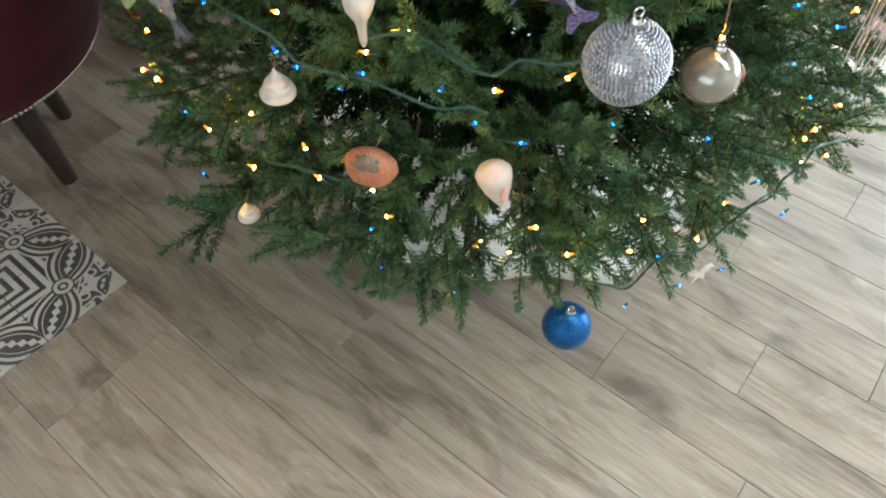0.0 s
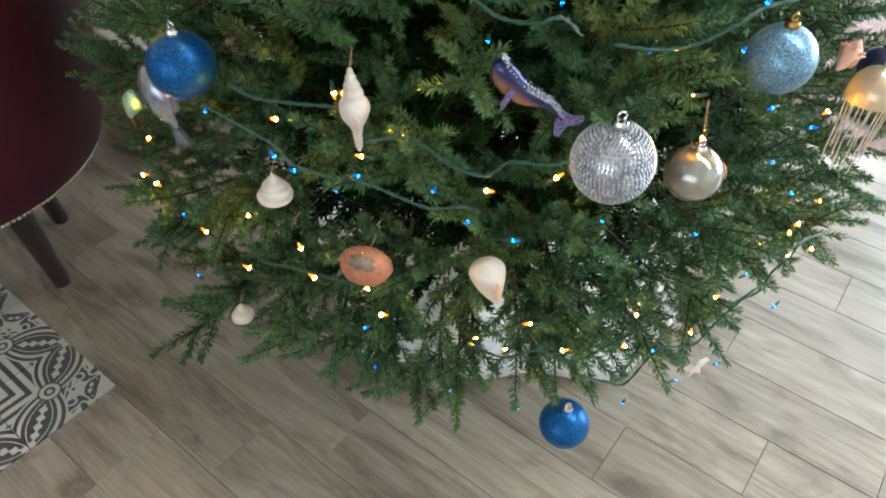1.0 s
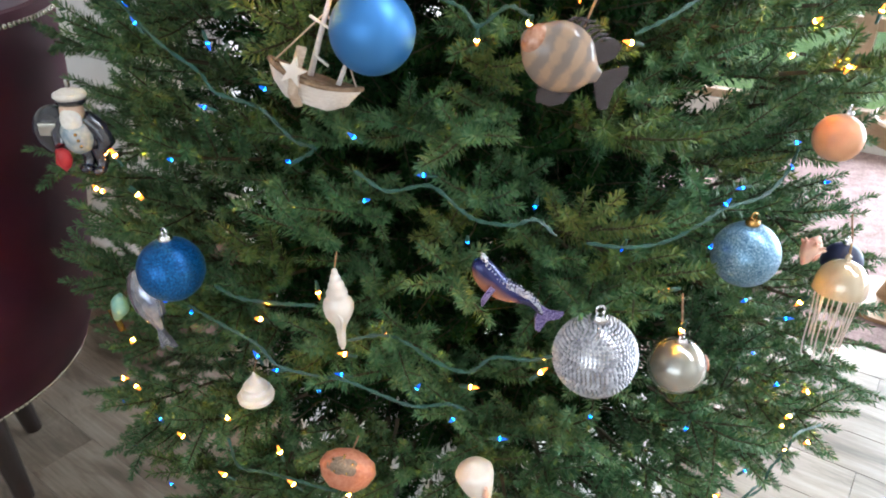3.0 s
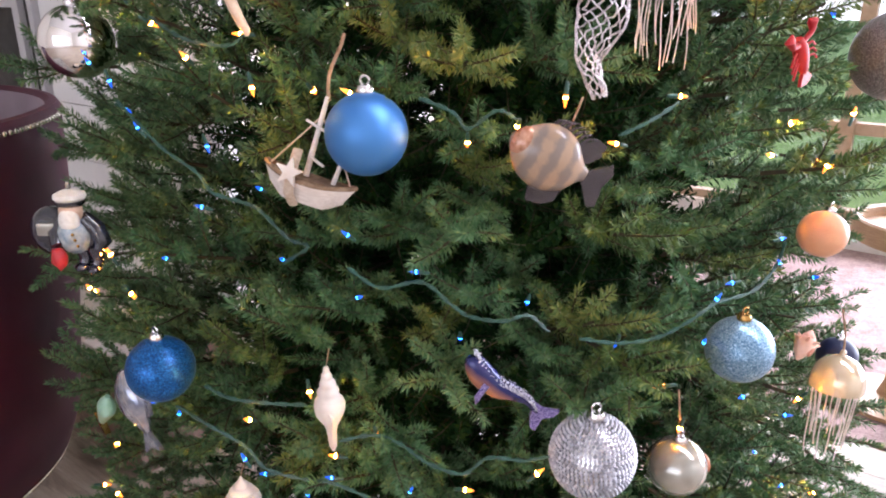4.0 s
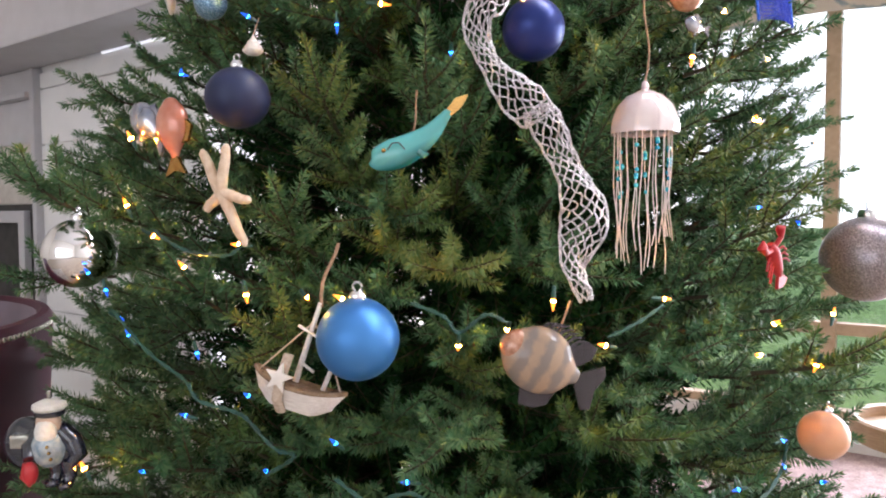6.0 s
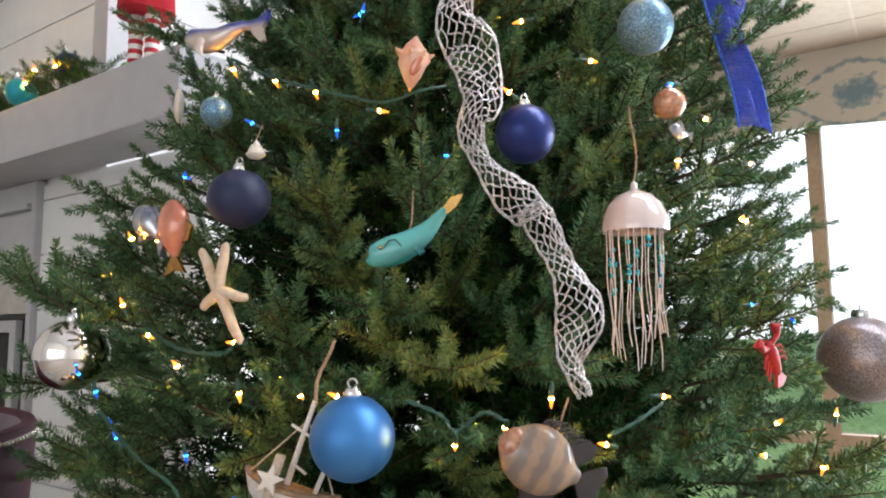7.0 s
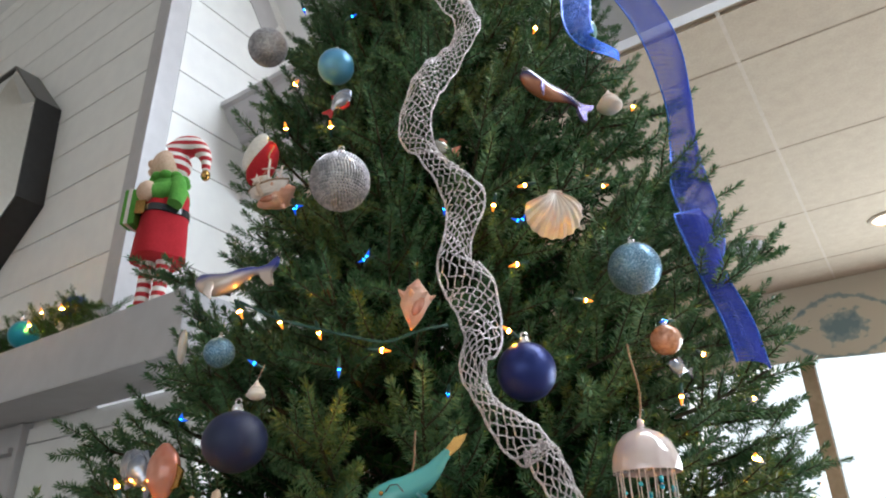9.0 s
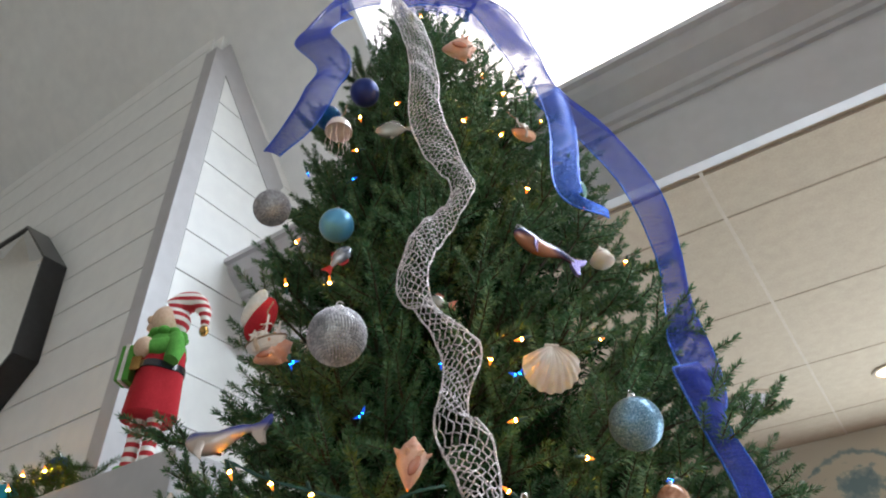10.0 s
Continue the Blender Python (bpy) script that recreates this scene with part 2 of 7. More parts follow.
def valance_mat():
    m, nt, b, n = node_mat("floral_fabric")
    v = coords(nt)
    vo, no, we = n("ShaderNodeTexVoronoi", Scale=22.0), n("ShaderNodeTexNoise", Scale=26.0, Detail=5.0), n("ShaderNodeTexNoise", Scale=900.0, Detail=1.0)
    for t in (vo, no, we):
        nt.links.new(v, t.inputs["Vector"])
    # crossing vines with a cluster of flowers in each of their cells
    tc, sep = nt.nodes.new("ShaderNodeTexCoord"), nt.nodes.new("ShaderNodeSeparateXYZ")
    nt.links.new(tc.outputs["Object"], sep.inputs[0])
    M = lambda op, a, c=None, d=None: math_node(nt, op, a, c, d)  # noqa: E731
    ragged = M("MULTIPLY", M("SUBTRACT", no.outputs[0], 0.5), 0.16)
    cell = M("SUBTRACT", M("FRACT", M("DIVIDE", M("SUBTRACT", sep.outputs[0], VINE_U), 0.66)), 0.5)
    du, dz = M("MULTIPLY", cell, 0.66), M("SUBTRACT", sep.outputs[2], 2.475)
    far = M("SQRT", M("ADD", M("MULTIPLY", M("MULTIPLY", du, du), 0.55), M("MULTIPLY", dz, dz)))
    bloom = M("ADD", M("SUBTRACT", far, 0.078), ragged)
    vine = M("MULTIPLY", M("COSINE", M("MULTIPLY", cell, math.pi)), 0.17)
    line = M("ADD", M("SUBTRACT", M("ABSOLUTE", M("SUBTRACT", M("ABSOLUTE", dz), vine)), 0.008), M("MULTIPLY", ragged, 0.35))
    f = M("MULTIPLY_ADD", M("MINIMUM", bloom, M("MULTIPLY", line, 2.0)), 8.0, 0.3)
    f = M("ADD", f, M("MULTIPLY", M("SUBTRACT", vo.outputs["Distance"], 0.4), 0.25))
    r = ramp(nt, [(0.05, (0.15, 0.21, 0.23)), (0.30, (0.26, 0.30, 0.29)), (0.46, (0.48, 0.43, 0.35))])
    nt.links.new(f, r.inputs[0])
    nt.links.new(r.outputs[0], b.inputs["Base Color"])
    b.inputs["Roughness"].default_value = 0.9
    bp = n("ShaderNodeBump", Strength=0.3, Distance=0.001)
    nt.links.new(we.outputs[0], bp.inputs["Height"])
    nt.links.new(bp.outputs[0], b.inputs["Normal"])
    return m


MAT = dict(
    plank=plank_mat(), tile=tile_mat(), valance=valance_mat(),
    grout=mottled("grout", (0.15, 0.135, 0.118), (0.21, 0.19, 0.165), 120, 0.9),
    shiplap=mottled("white_paint", (0.80, 0.80, 0.80), (0.87, 0.87, 0.86), 14, 0.45, bump=0.05),
    trim=mottled("grey_paint", (0.46, 0.45, 0.47), (0.53, 0.52, 0.54), 16, 0.4, bump=0.05),
    fascia=mottled("pale_grey_paint", (0.56, 0.55, 0.57), (0.63, 0.62, 0.64), 16, 0.5, bump=0.05),
    wallpaint=mottled("warm_wall_paint", (0.60, 0.57, 0.52), (0.68, 0.65, 0.60), 20, 0.8, bump=0.1),
    ceil=mottled("ceiling_tile", (0.40, 0.325, 0.245), (0.47, 0.39, 0.30), 160, 0.95, bump=0.5),
    ceilgrid=mottled("ceiling_grid", (0.42, 0.35, 0.275), (0.48, 0.40, 0.32), 60, 0.6),
    ceilshade=mottled("ceiling_joint_shade", (0.20, 0.15, 0.10), (0.27, 0.21, 0.15), 60, 0.8),
    whiteceil=mottled("white_ceiling", (0.76, 0.77, 0.78), (0.84, 0.85, 0.85), 12, 0.7),
    carpet=mottled("carpet", (0.16, 0.105, 0.10), (0.36, 0.27, 0.26), 130, 1.0, bump=0.9),
    stone=mottled("hearth_stone", (0.42, 0.38, 0.34), (0.60, 0.56, 0.51), 30, 0.5, bump=0.2),
    brown=mottled("brown_brick", (0.10, 0.06, 0.045), (0.20, 0.125, 0.09), 45, 0.8, bump=0.5),
    oak=mottled("oak", (0.25, 0.14, 0.065), (0.42, 0.25, 0.13), 30, 0.45, stretch=(1, 1, 9), bump=0.1),
    darkwood=mottled("dark_wood", (0.012, 0.008, 0.007), (0.03, 0.02, 0.016), 40, 0.3, stretch=(8, 8, 1)),
    leather=mottled("aubergine_velvet_leather", (0.032, 0.004, 0.013), (0.076, 0.012, 0.029), 7, 0.55, bump=0.25, detail=8, spec=0.28),
    # paler than the shell: daylight on the inner back is put into this colour
    leather_in=mottled("lit_inner_leather", (0.15, 0.11, 0.14), (0.23, 0.18, 0.215), 9, 0.5, bump=0.2),
    nail=mottled("nailhead", (0.55, 0.50, 0.42), (0.8, 0.74, 0.64), 200, 0.25, 1.0),
    soot=mottled("firebox_black", (0.015, 0.014, 0.014), (0.05, 0.048, 0.045), 25, 0.7),
    black=mottled("black_frame", (0.008, 0.008, 0.009), (0.02, 0.02, 0.022), 40, 0.28),
    # inner needles painted darker than the tips for the shade inside the tree
    needle=needle_mat("shaded_green_needles", [(0.20, (0.004, 0.019, 0.007)), (0.50, (0.010, 0.042, 0.012)), (0.78, (0.024, 0.064, 0.016)), (0.95, (0.060, 0.085, 0.020))], 0.65, 0.05),
    needle_warm=needle_mat("yellow_green_needles", [(0.20, (0.014, 0.046, 0.012)), (0.55, (0.042, 0.108, 0.022)), (0.85, (0.115, 0.160, 0.034))]),
    needle_tip=needle_mat("tip_needles", [(0.16, (0.018, 0.058, 0.024)), (0.42, (0.052, 0.136, 0.060)), (0.70, (0.112, 0.210, 0.092)), (0.92, (0.215, 0.270, 0.105))]),
    needle_tip_warm=needle_mat("yellow_tip_needles", [(0.18, (0.028, 0.062, 0.017)), (0.50, (0.080, 0.150, 0.044)), (0.82, (0.190, 0.225, 0.066))]),
    stem=mottled("brown_stem", (0.030, 0.026, 0.012), (0.07, 0.055, 0.025), 90, 0.8),
    trunk=mottled("dark_trunk", (0.006, 0.012, 0.007), (0.018, 0.028, 0.014), 50, 0.8),
    wire=mottled("green_wire", (0.010, 0.052, 0.038), (0.022, 0.085, 0.062), 120, 0.38),
    bulb_warm=glow_mat("warm_bulb_glass", (1.0, 0.25, 0.025), 1.9, (0.30, 0.10, 0.02)),
    core_warm=glow_mat("warm_bulb_core", (1.0, 0.32, 0.025), 1700.0, (0.4, 0.15, 0.03)),
    bulb_blue=glow_mat("blue_bulb_glass", (0.004, 0.12, 1.0), 0.45, (0.02, 0.12, 0.6)),
    core_blue=glow_mat("blue_bulb_core", (0.015, 0.30, 1.0), 14.0, (0.05, 0.3, 0.8)),
    glass_tip=glass_mat("bulb_tip", (0.9, 0.9, 0.9)),
    silver=mottled("silver_metal", (0.62, 0.62, 0.64), (0.86, 0.86, 0.88), 60, 0.2, 1.0),
    chrome=mottled("mercury_glass", (0.82, 0.79, 0.80), (0.93, 0.91, 0.91), 9, 0.04, 1.0),
    bead=mottled("clear_silver_beads", (0.27, 0.27, 0.30), (0.52, 0.52, 0.56), 300, 0.3, 0.35, island=0.35),
    gold=mottled("gold_paint", (0.32, 0.17, 0.05), (0.52, 0.31, 0.10), 120, 0.25, 0.9),
    cord=mottled("jute_cord", (0.22, 0.13, 0.075), (0.42, 0.27, 0.17), 260, 0.9, bump=0.5),
    gl_blue=glitter_mat("royal_blue_glitter", (0.001, 0.045, 0.17), (0.003, 0.13, 0.40)),
    gl_navy=glitter_mat("dark_blue_glitter", (0.002, 0.018, 0.10), (0.006, 0.06, 0.28)),
    gl_ice=glitter_mat("ice_blue_glitter", (0.06, 0.16, 0.27), (0.24, 0.40, 0.54)),
    gl_grey=glitter_mat("mauve_grey_glitter", (0.16, 0.14, 0.16), (0.33, 0.295, 0.32)),
    gl_silver=glitter_mat("silver_glitter", (0.30, 0.28, 0.31), (0.72, 0.70, 0.73)),
    mt_blue=mottled("satin_blue", (0.036, 0.17, 0.45), (0.055, 0.22, 0.54), 10, 0.42, 0.5),
    mt_navy=mottled("matte_navy", (0.006, 0.011, 0.045), (0.010, 0.018, 0.065), 10, 0.5, 0.1),
    navy_shine=mottled("shiny_navy", (0.004, 0.014, 0.10), (0.008, 0.024, 0.16), 10, 0.36, 0.4),
    sky=mottled("sky_blue_glass", (0.06, 0.26, 0.46), (0.11, 0.34, 0.54), 12, 0.3, 0.25),
    teal_ball=mottled("teal_ball", (0.006, 0.26, 0.38), (0.012, 0.34, 0.48), 10, 0.32, 0.35),
    peach=mottled("peach_capiz", (0.56, 0.24, 0.12), (0.74, 0.39, 0.22), 30, 0.35, subs=0.2),
    pearl=mottled("pearl_glass", (0.60, 0.46, 0.47), (0.80, 0.70, 0.67), 25, 0.10, 0.12, coat=0.8),
    amber=mottled("champagne_glass", (0.46, 0.36, 0.24), (0.66, 0.55, 0.40), 25, 0.12, 0.35, coat=0.8),
    smoke=mottled("smoked_silver_glass", (0.24, 0.23, 0.20), (0.46, 0.45, 0.41), 22, 0.16, 0.65, coat=0.5),
    shell=mottled("white_shell", (0.62, 0.53, 0.46), (0.80, 0.74, 0.68), 55, 0.45, bump=0.2, subs=0.15),
    shell_pink=mottled("pink_shell", (0.60, 0.26, 0.17), (0.80, 0.54, 0.42), 48, 0.45, bump=0.3, subs=0.2),
    cream=mottled("cream_starfish", (0.60, 0.42, 0.28), (0.78, 0.62, 0.47), 160, 0.75, bump=0.5),
    coral=mottled("coral_glass", (0.46, 0.13, 0.075), (0.66, 0.30, 0.21), 45, 0.18, 0.2, coat=0.6),
    urchin=mottled("sugared_coral", (0.40, 0.12, 0.06), (0.58, 0.25, 0.15), 220, 0.6, bump=0.6),
    red=mottled("red_paint", (0.32, 0.010, 0.016), (0.48, 0.025, 0.03), 40, 0.4),
    redfelt=mottled("red_felt", (0.34, 0.006, 0.014), (0.45, 0.014, 0.026), 240, 0.95, bump=0.4),
    greenfelt=mottled("green_felt", (0.06, 0.24, 0.03), (0.12, 0.36, 0.06), 240, 0.95, bump=0.4),
    whitefelt=mottled("white_felt", (0.66, 0.63, 0.58), (0.80, 0.78, 0.74), 240, 0.95, bump=0.4),
    skin=mottled("peach_felt", (0.56, 0.38, 0.27), (0.70, 0.52, 0.39), 120, 0.9),
    stripes=stripe_mat("red_white_stripes", (0.44, 0.02, 0.03), (0.78, 0.74, 0.70), 260.0),
    blackpaint=mottled("black_paint", (0.008, 0.008, 0.010), (0.02, 0.02, 0.024), 60, 0.2, coat=0.5),
    boatwhite=mottled("whitewashed_wood", (0.60, 0.54, 0.50), (0.80, 0.75, 0.71), 90, 0.75, stretch=(1, 6, 6), bump=0.4),
    bark=mottled("rough_bark", (0.12, 0.07, 0.04), (0.34, 0.23, 0.15), 170, 0.95, bump=1.0),
    twine=mottled("pale_twine", (0.42, 0.32, 0.24), (0.62, 0.50, 0.40), 300, 0.95, bump=0.6),
    whale_teal=two_tone_mat("teal_whale_glass", (0.012, 0.15, 0.16), (0.10, 0.42, 0.41), -0.009, soft=0.012, slant=-0.60),
    whale_blue=two_tone_mat("blue_copper_whale", (0.40, 0.17, 0.10), (0.010, 0.014, 0.10), -0.0115, soft=0.010, metal=0.4, slant=0.45),
    dolphin=two_tone_mat("silver_blue_dolphin", (0.62, 0.52, 0.47), (0.07, 0.09, 0.36), -0.005, soft=0.010, metal=0.4, slant=0.45),
    fishglass=stripe_mat("striped_amber_fish", (0.215, 0.17, 0.145), (0.36, 0.245, 0.165), 330.0, 0, 0.12, 80.0, 4.5, 0.35),
    fin=glass_mat("smoky_fin_glass", (0.15, 0.13, 0.14), 0.16, 0.55, 1.3),
    sugar=mottled("sugared_grey", (0.13, 0.09, 0.06), (0.33, 0.24, 0.17), 420, 0.7, bump=0.6),
    fishhead=mottled("speckled_amber", (0.30, 0.12, 0.06), (0.66, 0.36, 0.24), 190, 0.14, 0.15, coat=0.6),
    purple_glitter=glitter_mat("purple_grain", (0.07, 0.05, 0.20), (0.30, 0.26, 0.50), 1100.0),
    navycoat=mottled("black_navy_glaze", (0.006, 0.007, 0.014), (0.022, 0.024, 0.040), 60, 0.12, coat=0.8),
    figure=mottled("painted_blue_figure", (0.04, 0.12, 0.20), (0.42, 0.46, 0.46), 130, 0.2, coat=0.5),
    bluefish=mottled("blue_silver_glass", (0.10, 0.14, 0.24), (0.55, 0.54, 0.56), 60, 0.12, 0.7, coat=0.5),
    tealpaint=mottled("seafoam_paint", (0.16, 0.40, 0.34), (0.30, 0.54, 0.46), 50, 0.3, coat=0.4),
    fringe=mottled("pearly_fringe", (0.60, 0.50, 0.46), (0.82, 0.73, 0.69), 60, 0.35, stretch=(1, 1, 0.2)),
    beadcyan=mottled("cyan_bead", (0.02, 0.36, 0.52), (0.12, 0.68, 0.74), 200, 0.08, 0.2, island=0.8),
    net=glitter_mat("silver_net_cord", (0.42, 0.39, 0.41), (0.74, 0.70, 0.72), 900.0, 0.5),
    bluemesh=mottled("blue_mesh_ribbon", (0.012, 0.025, 0.30), (0.03, 0.07, 0.55), 70, 0.4),
    bluemesh_glit=glitter_mat("blue_glitter_mesh", (0.01, 0.05, 0.42), (0.05, 0.20, 0.75)),
    blueweave=sheer_mat("sheer_blue_weave", (0.06, 0.11, 0.62), 0.42),
    fur=mottled("white_plush", (0.66, 0.66, 0.66), (0.84, 0.84, 0.83), 90, 1.0, bump=1.0, sheen=0.3),
    skirtfab=mottled("ivory_satin", (0.56, 0.54, 0.50), (0.74, 0.72, 0.68), 20, 0.5),
    mirror=mottled("mirror", (0.86, 0.87, 0.88), (0.92, 0.93, 0.93), 5, 0.03, 1.0),
    pane=glass_mat("window_glass", (0.97, 0.98, 0.98), 0.0, 1.0, 1.45),
    frame_tan=mottled("tan_window_frame", (0.34, 0.24, 0.14), (0.46, 0.34, 0.22), 30, 0.5),
    lawn=mottled("lawn", (0.07, 0.16, 0.03), (0.15, 0.28, 0.06), 8, 1.0),
    lampglow=glow_mat("recessed_lamp", (1.0, 0.80, 0.55), 5.0, (0.9, 0.85, 0.8)),
)


# ---------------------------------------------------------------- mesh tools
class Shape:
    """Gathers vertices and faces, with a material slot for each face."""

    def __init__(self):
        self.v, self.f, self.m = [], [], []

    def add(self, verts, faces, slot=0, at=None):
        k = len(self.v)
        self.v += [tuple(at @ Vector(p)) if at is not None else tuple(p) for p in verts]
        self.f += [tuple(i + k for i in f) for f in faces]
        self.m += [slot] * len(faces)
        return self

    def box(self, x0, x1, y0, y1, z0, z1, slot=0, at=None, bevel=0.0):
        if bevel <= 0:
            v = [(x, y, z) for z in (z0, z1) for y in (y0, y1) for x in (x0, x1)]
            f = [(0, 2, 3, 1), (4, 5, 7, 6), (0, 1, 5, 4), (2, 6, 7, 3), (0, 4, 6, 2), (1, 3, 7, 5)]
            return self.add(v, f, slot, at)
        b = min(bevel, (x1 - x0) / 3, (y1 - y0) / 3, (z1 - z0) / 3)
        bm = bmesh.new()
        bmesh.ops.create_cube(bm, size=1, matrix=Matrix.Translation(((x0 + x1) / 2, (y0 + y1) / 2, (z0 + z1) / 2)) @ Matrix.Diagonal((x1 - x0, y1 - y0, z1 - z0, 1)))
        bmesh.ops.bevel(bm, geom=bm.edges[:], offset=b, segments=2, profile=0.7, affect="EDGES")
        self.add([p.co[:] for p in bm.verts], [[q.index for q in f.verts] for f in bm.faces], slot, at)
        bm.free()
        return self

    def lathe(self, profile, seg=24, slot=0, at=None, ripple=None):
        """profile: (radius, height) from bottom to top, turned about z."""
        v, f = [], []
        for r, z in profile:
            for i in range(seg):
                a = 2 * math.pi * i / seg
                k = ripple(a, z) if ripple else 1.0
                v.append((r * k * math.cos(a), r * k * math.sin(a), z))
        for j in range(len(profile) - 1):
            for i in range(seg):
                n = (i + 1) % seg
                f.append((j * seg + i, j * seg + n, (j + 1) * seg + n, (j + 1) * seg + i))
        if profile[0][0] > 1e-5:
            f.append(tuple(reversed(range(seg))))
        if profile[-1][0] > 1e-5:
            f.append(tuple(range((len(profile) - 1) * seg, len(profile) * seg)))
        return self.add(v, f, slot, at)

    def ball(self, r, seg=28, rings=16, slot=0, at=None, squash=(1, 1, 1)):
        prof = [(max(1e-4, r * math.sin(math.pi * j / rings)), -r * math.cos(math.pi * j / rings)) for j in range(rings + 1)]
        s = Matrix.Diagonal((*squash, 1))
        return self.lathe(prof, seg, slot, (at @ s) if at is not None else s)

    def tube(self, pts, radii, seg=8, slot=0, at=None, flat=1.0, side=None):
        """A tube along points; radii one or one a point; flat squeezes it across side."""
        pts = [Vector(p) for p in pts]
        if isinstance(radii, (int, float)):
            radii = [radii] * len(pts)
        v, f = [], []
        side = Vector(side) if side else None
        up = None
        for i, p in enumerate(pts):
            d = (pts[min(i + 1, len(pts) - 1)] - pts[max(i - 1, 0)]).normalized()
            if side is not None:
                s = (side - d * side.dot(d)).normalized()
            else:
                ref = up if up is not None else (Vector((0, 0, 1)) if abs(d.z) < 0.9 else Vector((1, 0, 0)))
                s = d.cross(ref).normalized() if up is None else (up - d * up.dot(d)).normalized()
                up = s
            t = d.cross(s)
            for k in range(seg):
                a = 2 * math.pi * k / seg
                v.append(p + (s * math.cos(a) * flat + t * math.sin(a)) * radii[i])
        for i in range(len(pts) - 1):
            for k in range(seg):
                n = (k + 1) % seg
                f.append((i * seg + k, i * seg + n, (i + 1) * seg + n, (i + 1) * seg + k))
        f += [tuple(reversed(range(seg))), tuple(range((len(pts) - 1) * seg, len(pts) * seg))]
        return self.add(v, f, slot, at)

    def plate(self, outline, thick, slot=0, at=None):
        """A flat outline in x and z with a thickness along y."""
        n = len(outline)
        v = [(x, -thick / 2, z) for x, z in outline] + [(x, thick / 2, z) for x, z in outline]
        f = [tuple(range(n)), tuple(reversed(range(n, 2 * n)))] + [(i, i + n, (i + 1) % n + n, (i + 1) % n) for i in range(n)]
        return self.add(v, f, slot, at)

    def mesh(self, name, mats, smooth=True):
        me = bpy.data.meshes.new(name)
        me.from_pydata(self.v, [], self.f)
        for m in mats if isinstance(mats, (list, tuple)) else [mats]:
            me.materials.append(m)
        me.polygons.foreach_set("material_index", self.m)
        if smooth:
            me.polygons.foreach_set("use_smooth", [True] * len(self.f))
            me.set_sharp_from_angle(angle=radians(42))
        me.update()
        return me


def part(name, shape, mats, parent, label="", m=None, smooth=True):
    ob = new(name, shape.mesh(name, mats, smooth) if isinstance(shape, Shape) else shape)
    ob.parent = parent
    if m is not None:
        ob.matrix_basis = m
    return tagged(ob, label)


def thing(name, label, category, m=None, group="", kind=""):
    ob = new(name)
    ob.empty_display_size = 0.05
    if m is not None:
        ob.matrix_basis = m
    return tagged(ob, label, category, group, kind)


def whole(name, shape, mats, label, category, m=None, group="", kind="", smooth=True):
    ob = new(name, shape.mesh(name, mats, smooth))
    if m is not None:
        ob.matrix_basis = m
    return tagged(ob, label, category, group, kind)


def smooth_path(pts, steps=6):
    """A Catmull-Rom line through points of any dimension."""
    P = [np.array(p, float) for p in pts]
    P = [2 * P[0] - P[1]] + P + [2 * P[-1] - P[-2]]
    out = []
    for i in range(1, len(P) - 2):
        for k in range(steps):
            t = k / steps
            a, b, c, d = P[i - 1], P[i], P[i + 1], P[i + 2]
            out.append(0.5 * (2 * b + (c - a) * t + (2 * a - 5 * b + 4 * c - d) * t * t + (3 * b - a - 3 * c + d) * t ** 3))
    return out + [P[-2]]


# ---------------------------------------------------------------- the room
def wall(name, u0, u1, v0, v1, z0, z1, mat, label):
    return whole(name, Shape().box(u0, u1, v0, v1, z0, z1), MAT[mat], label, "wall", ROOM, kind="structure", smooth=False)


def shiplap(owner, u0, u1, v, z0, z1, step=0.19, facing=-1):
    """Horizontal boards on a wall that runs along u, each a piece with a shadow gap."""
    z = z0
    while z < z1 - 0.02:
        top = min(z + step - 0.006, z1)
        s = Shape().box(u0, u1, min(v, v + facing * 0.014), max(v, v + facing * 0.014), z, top, bevel=0.002)
        part("board", s, MAT["shiplap"], owner, smooth=False)
        z += step


ground = whole("ground", Shape().box(-400, 400, 4.5, 800, -0.35, -0.30), MAT["lawn"], "mown green lawn outside the windows", "lawn", ROOM, kind="structure")

sky_far = Shape().box(-150, 150, 90, 90.2, -1, 70)
whole("backdrop", sky_far, glow_mat("overcast_sky", (0.93, 0.96, 1.0), 1.05, (0.8, 0.8, 0.8)), "bright overcast sky beyond the lawn", "sky", ROOM, kind="structure", smooth=False)

FV, MV = 1.22, 1.00          # chimney face and mantel front
SIDE_U = -2.15

# walls that close the place
wall("wall_west", -5.2, -5.0, -5.0, 1.4, -0.05, 6.4, "wallpaint", "plain warm white lobby wall")
wall("wall_east", 5.0, 5.2, -5.0, 4.5, -0.05, 6.4, "wallpaint", "plain warm white lobby wall")
back = Shape()
back.box(-5, 5, -5.2, -5.0, -0.05, 0.5).box(-5, 5, -5.2, -5.0, 2.9, 6.4).box(-5, -2.2, -5.2, -5.0, 0.5, 2.9).box(3.2, 5, -5.2, -5.0, 0.5, 2.9)
whole("wall_south", back, MAT["wallpaint"], "warm white lobby wall with a wide window opening", "wall", ROOM, kind="structure", smooth=False)
part("pane", Shape().box(-2.2, 3.2, -5.12, -5.10, 0.5, 2.9), MAT["pane"], bpy.data.objects["wall_south"]).visible_shadow = False

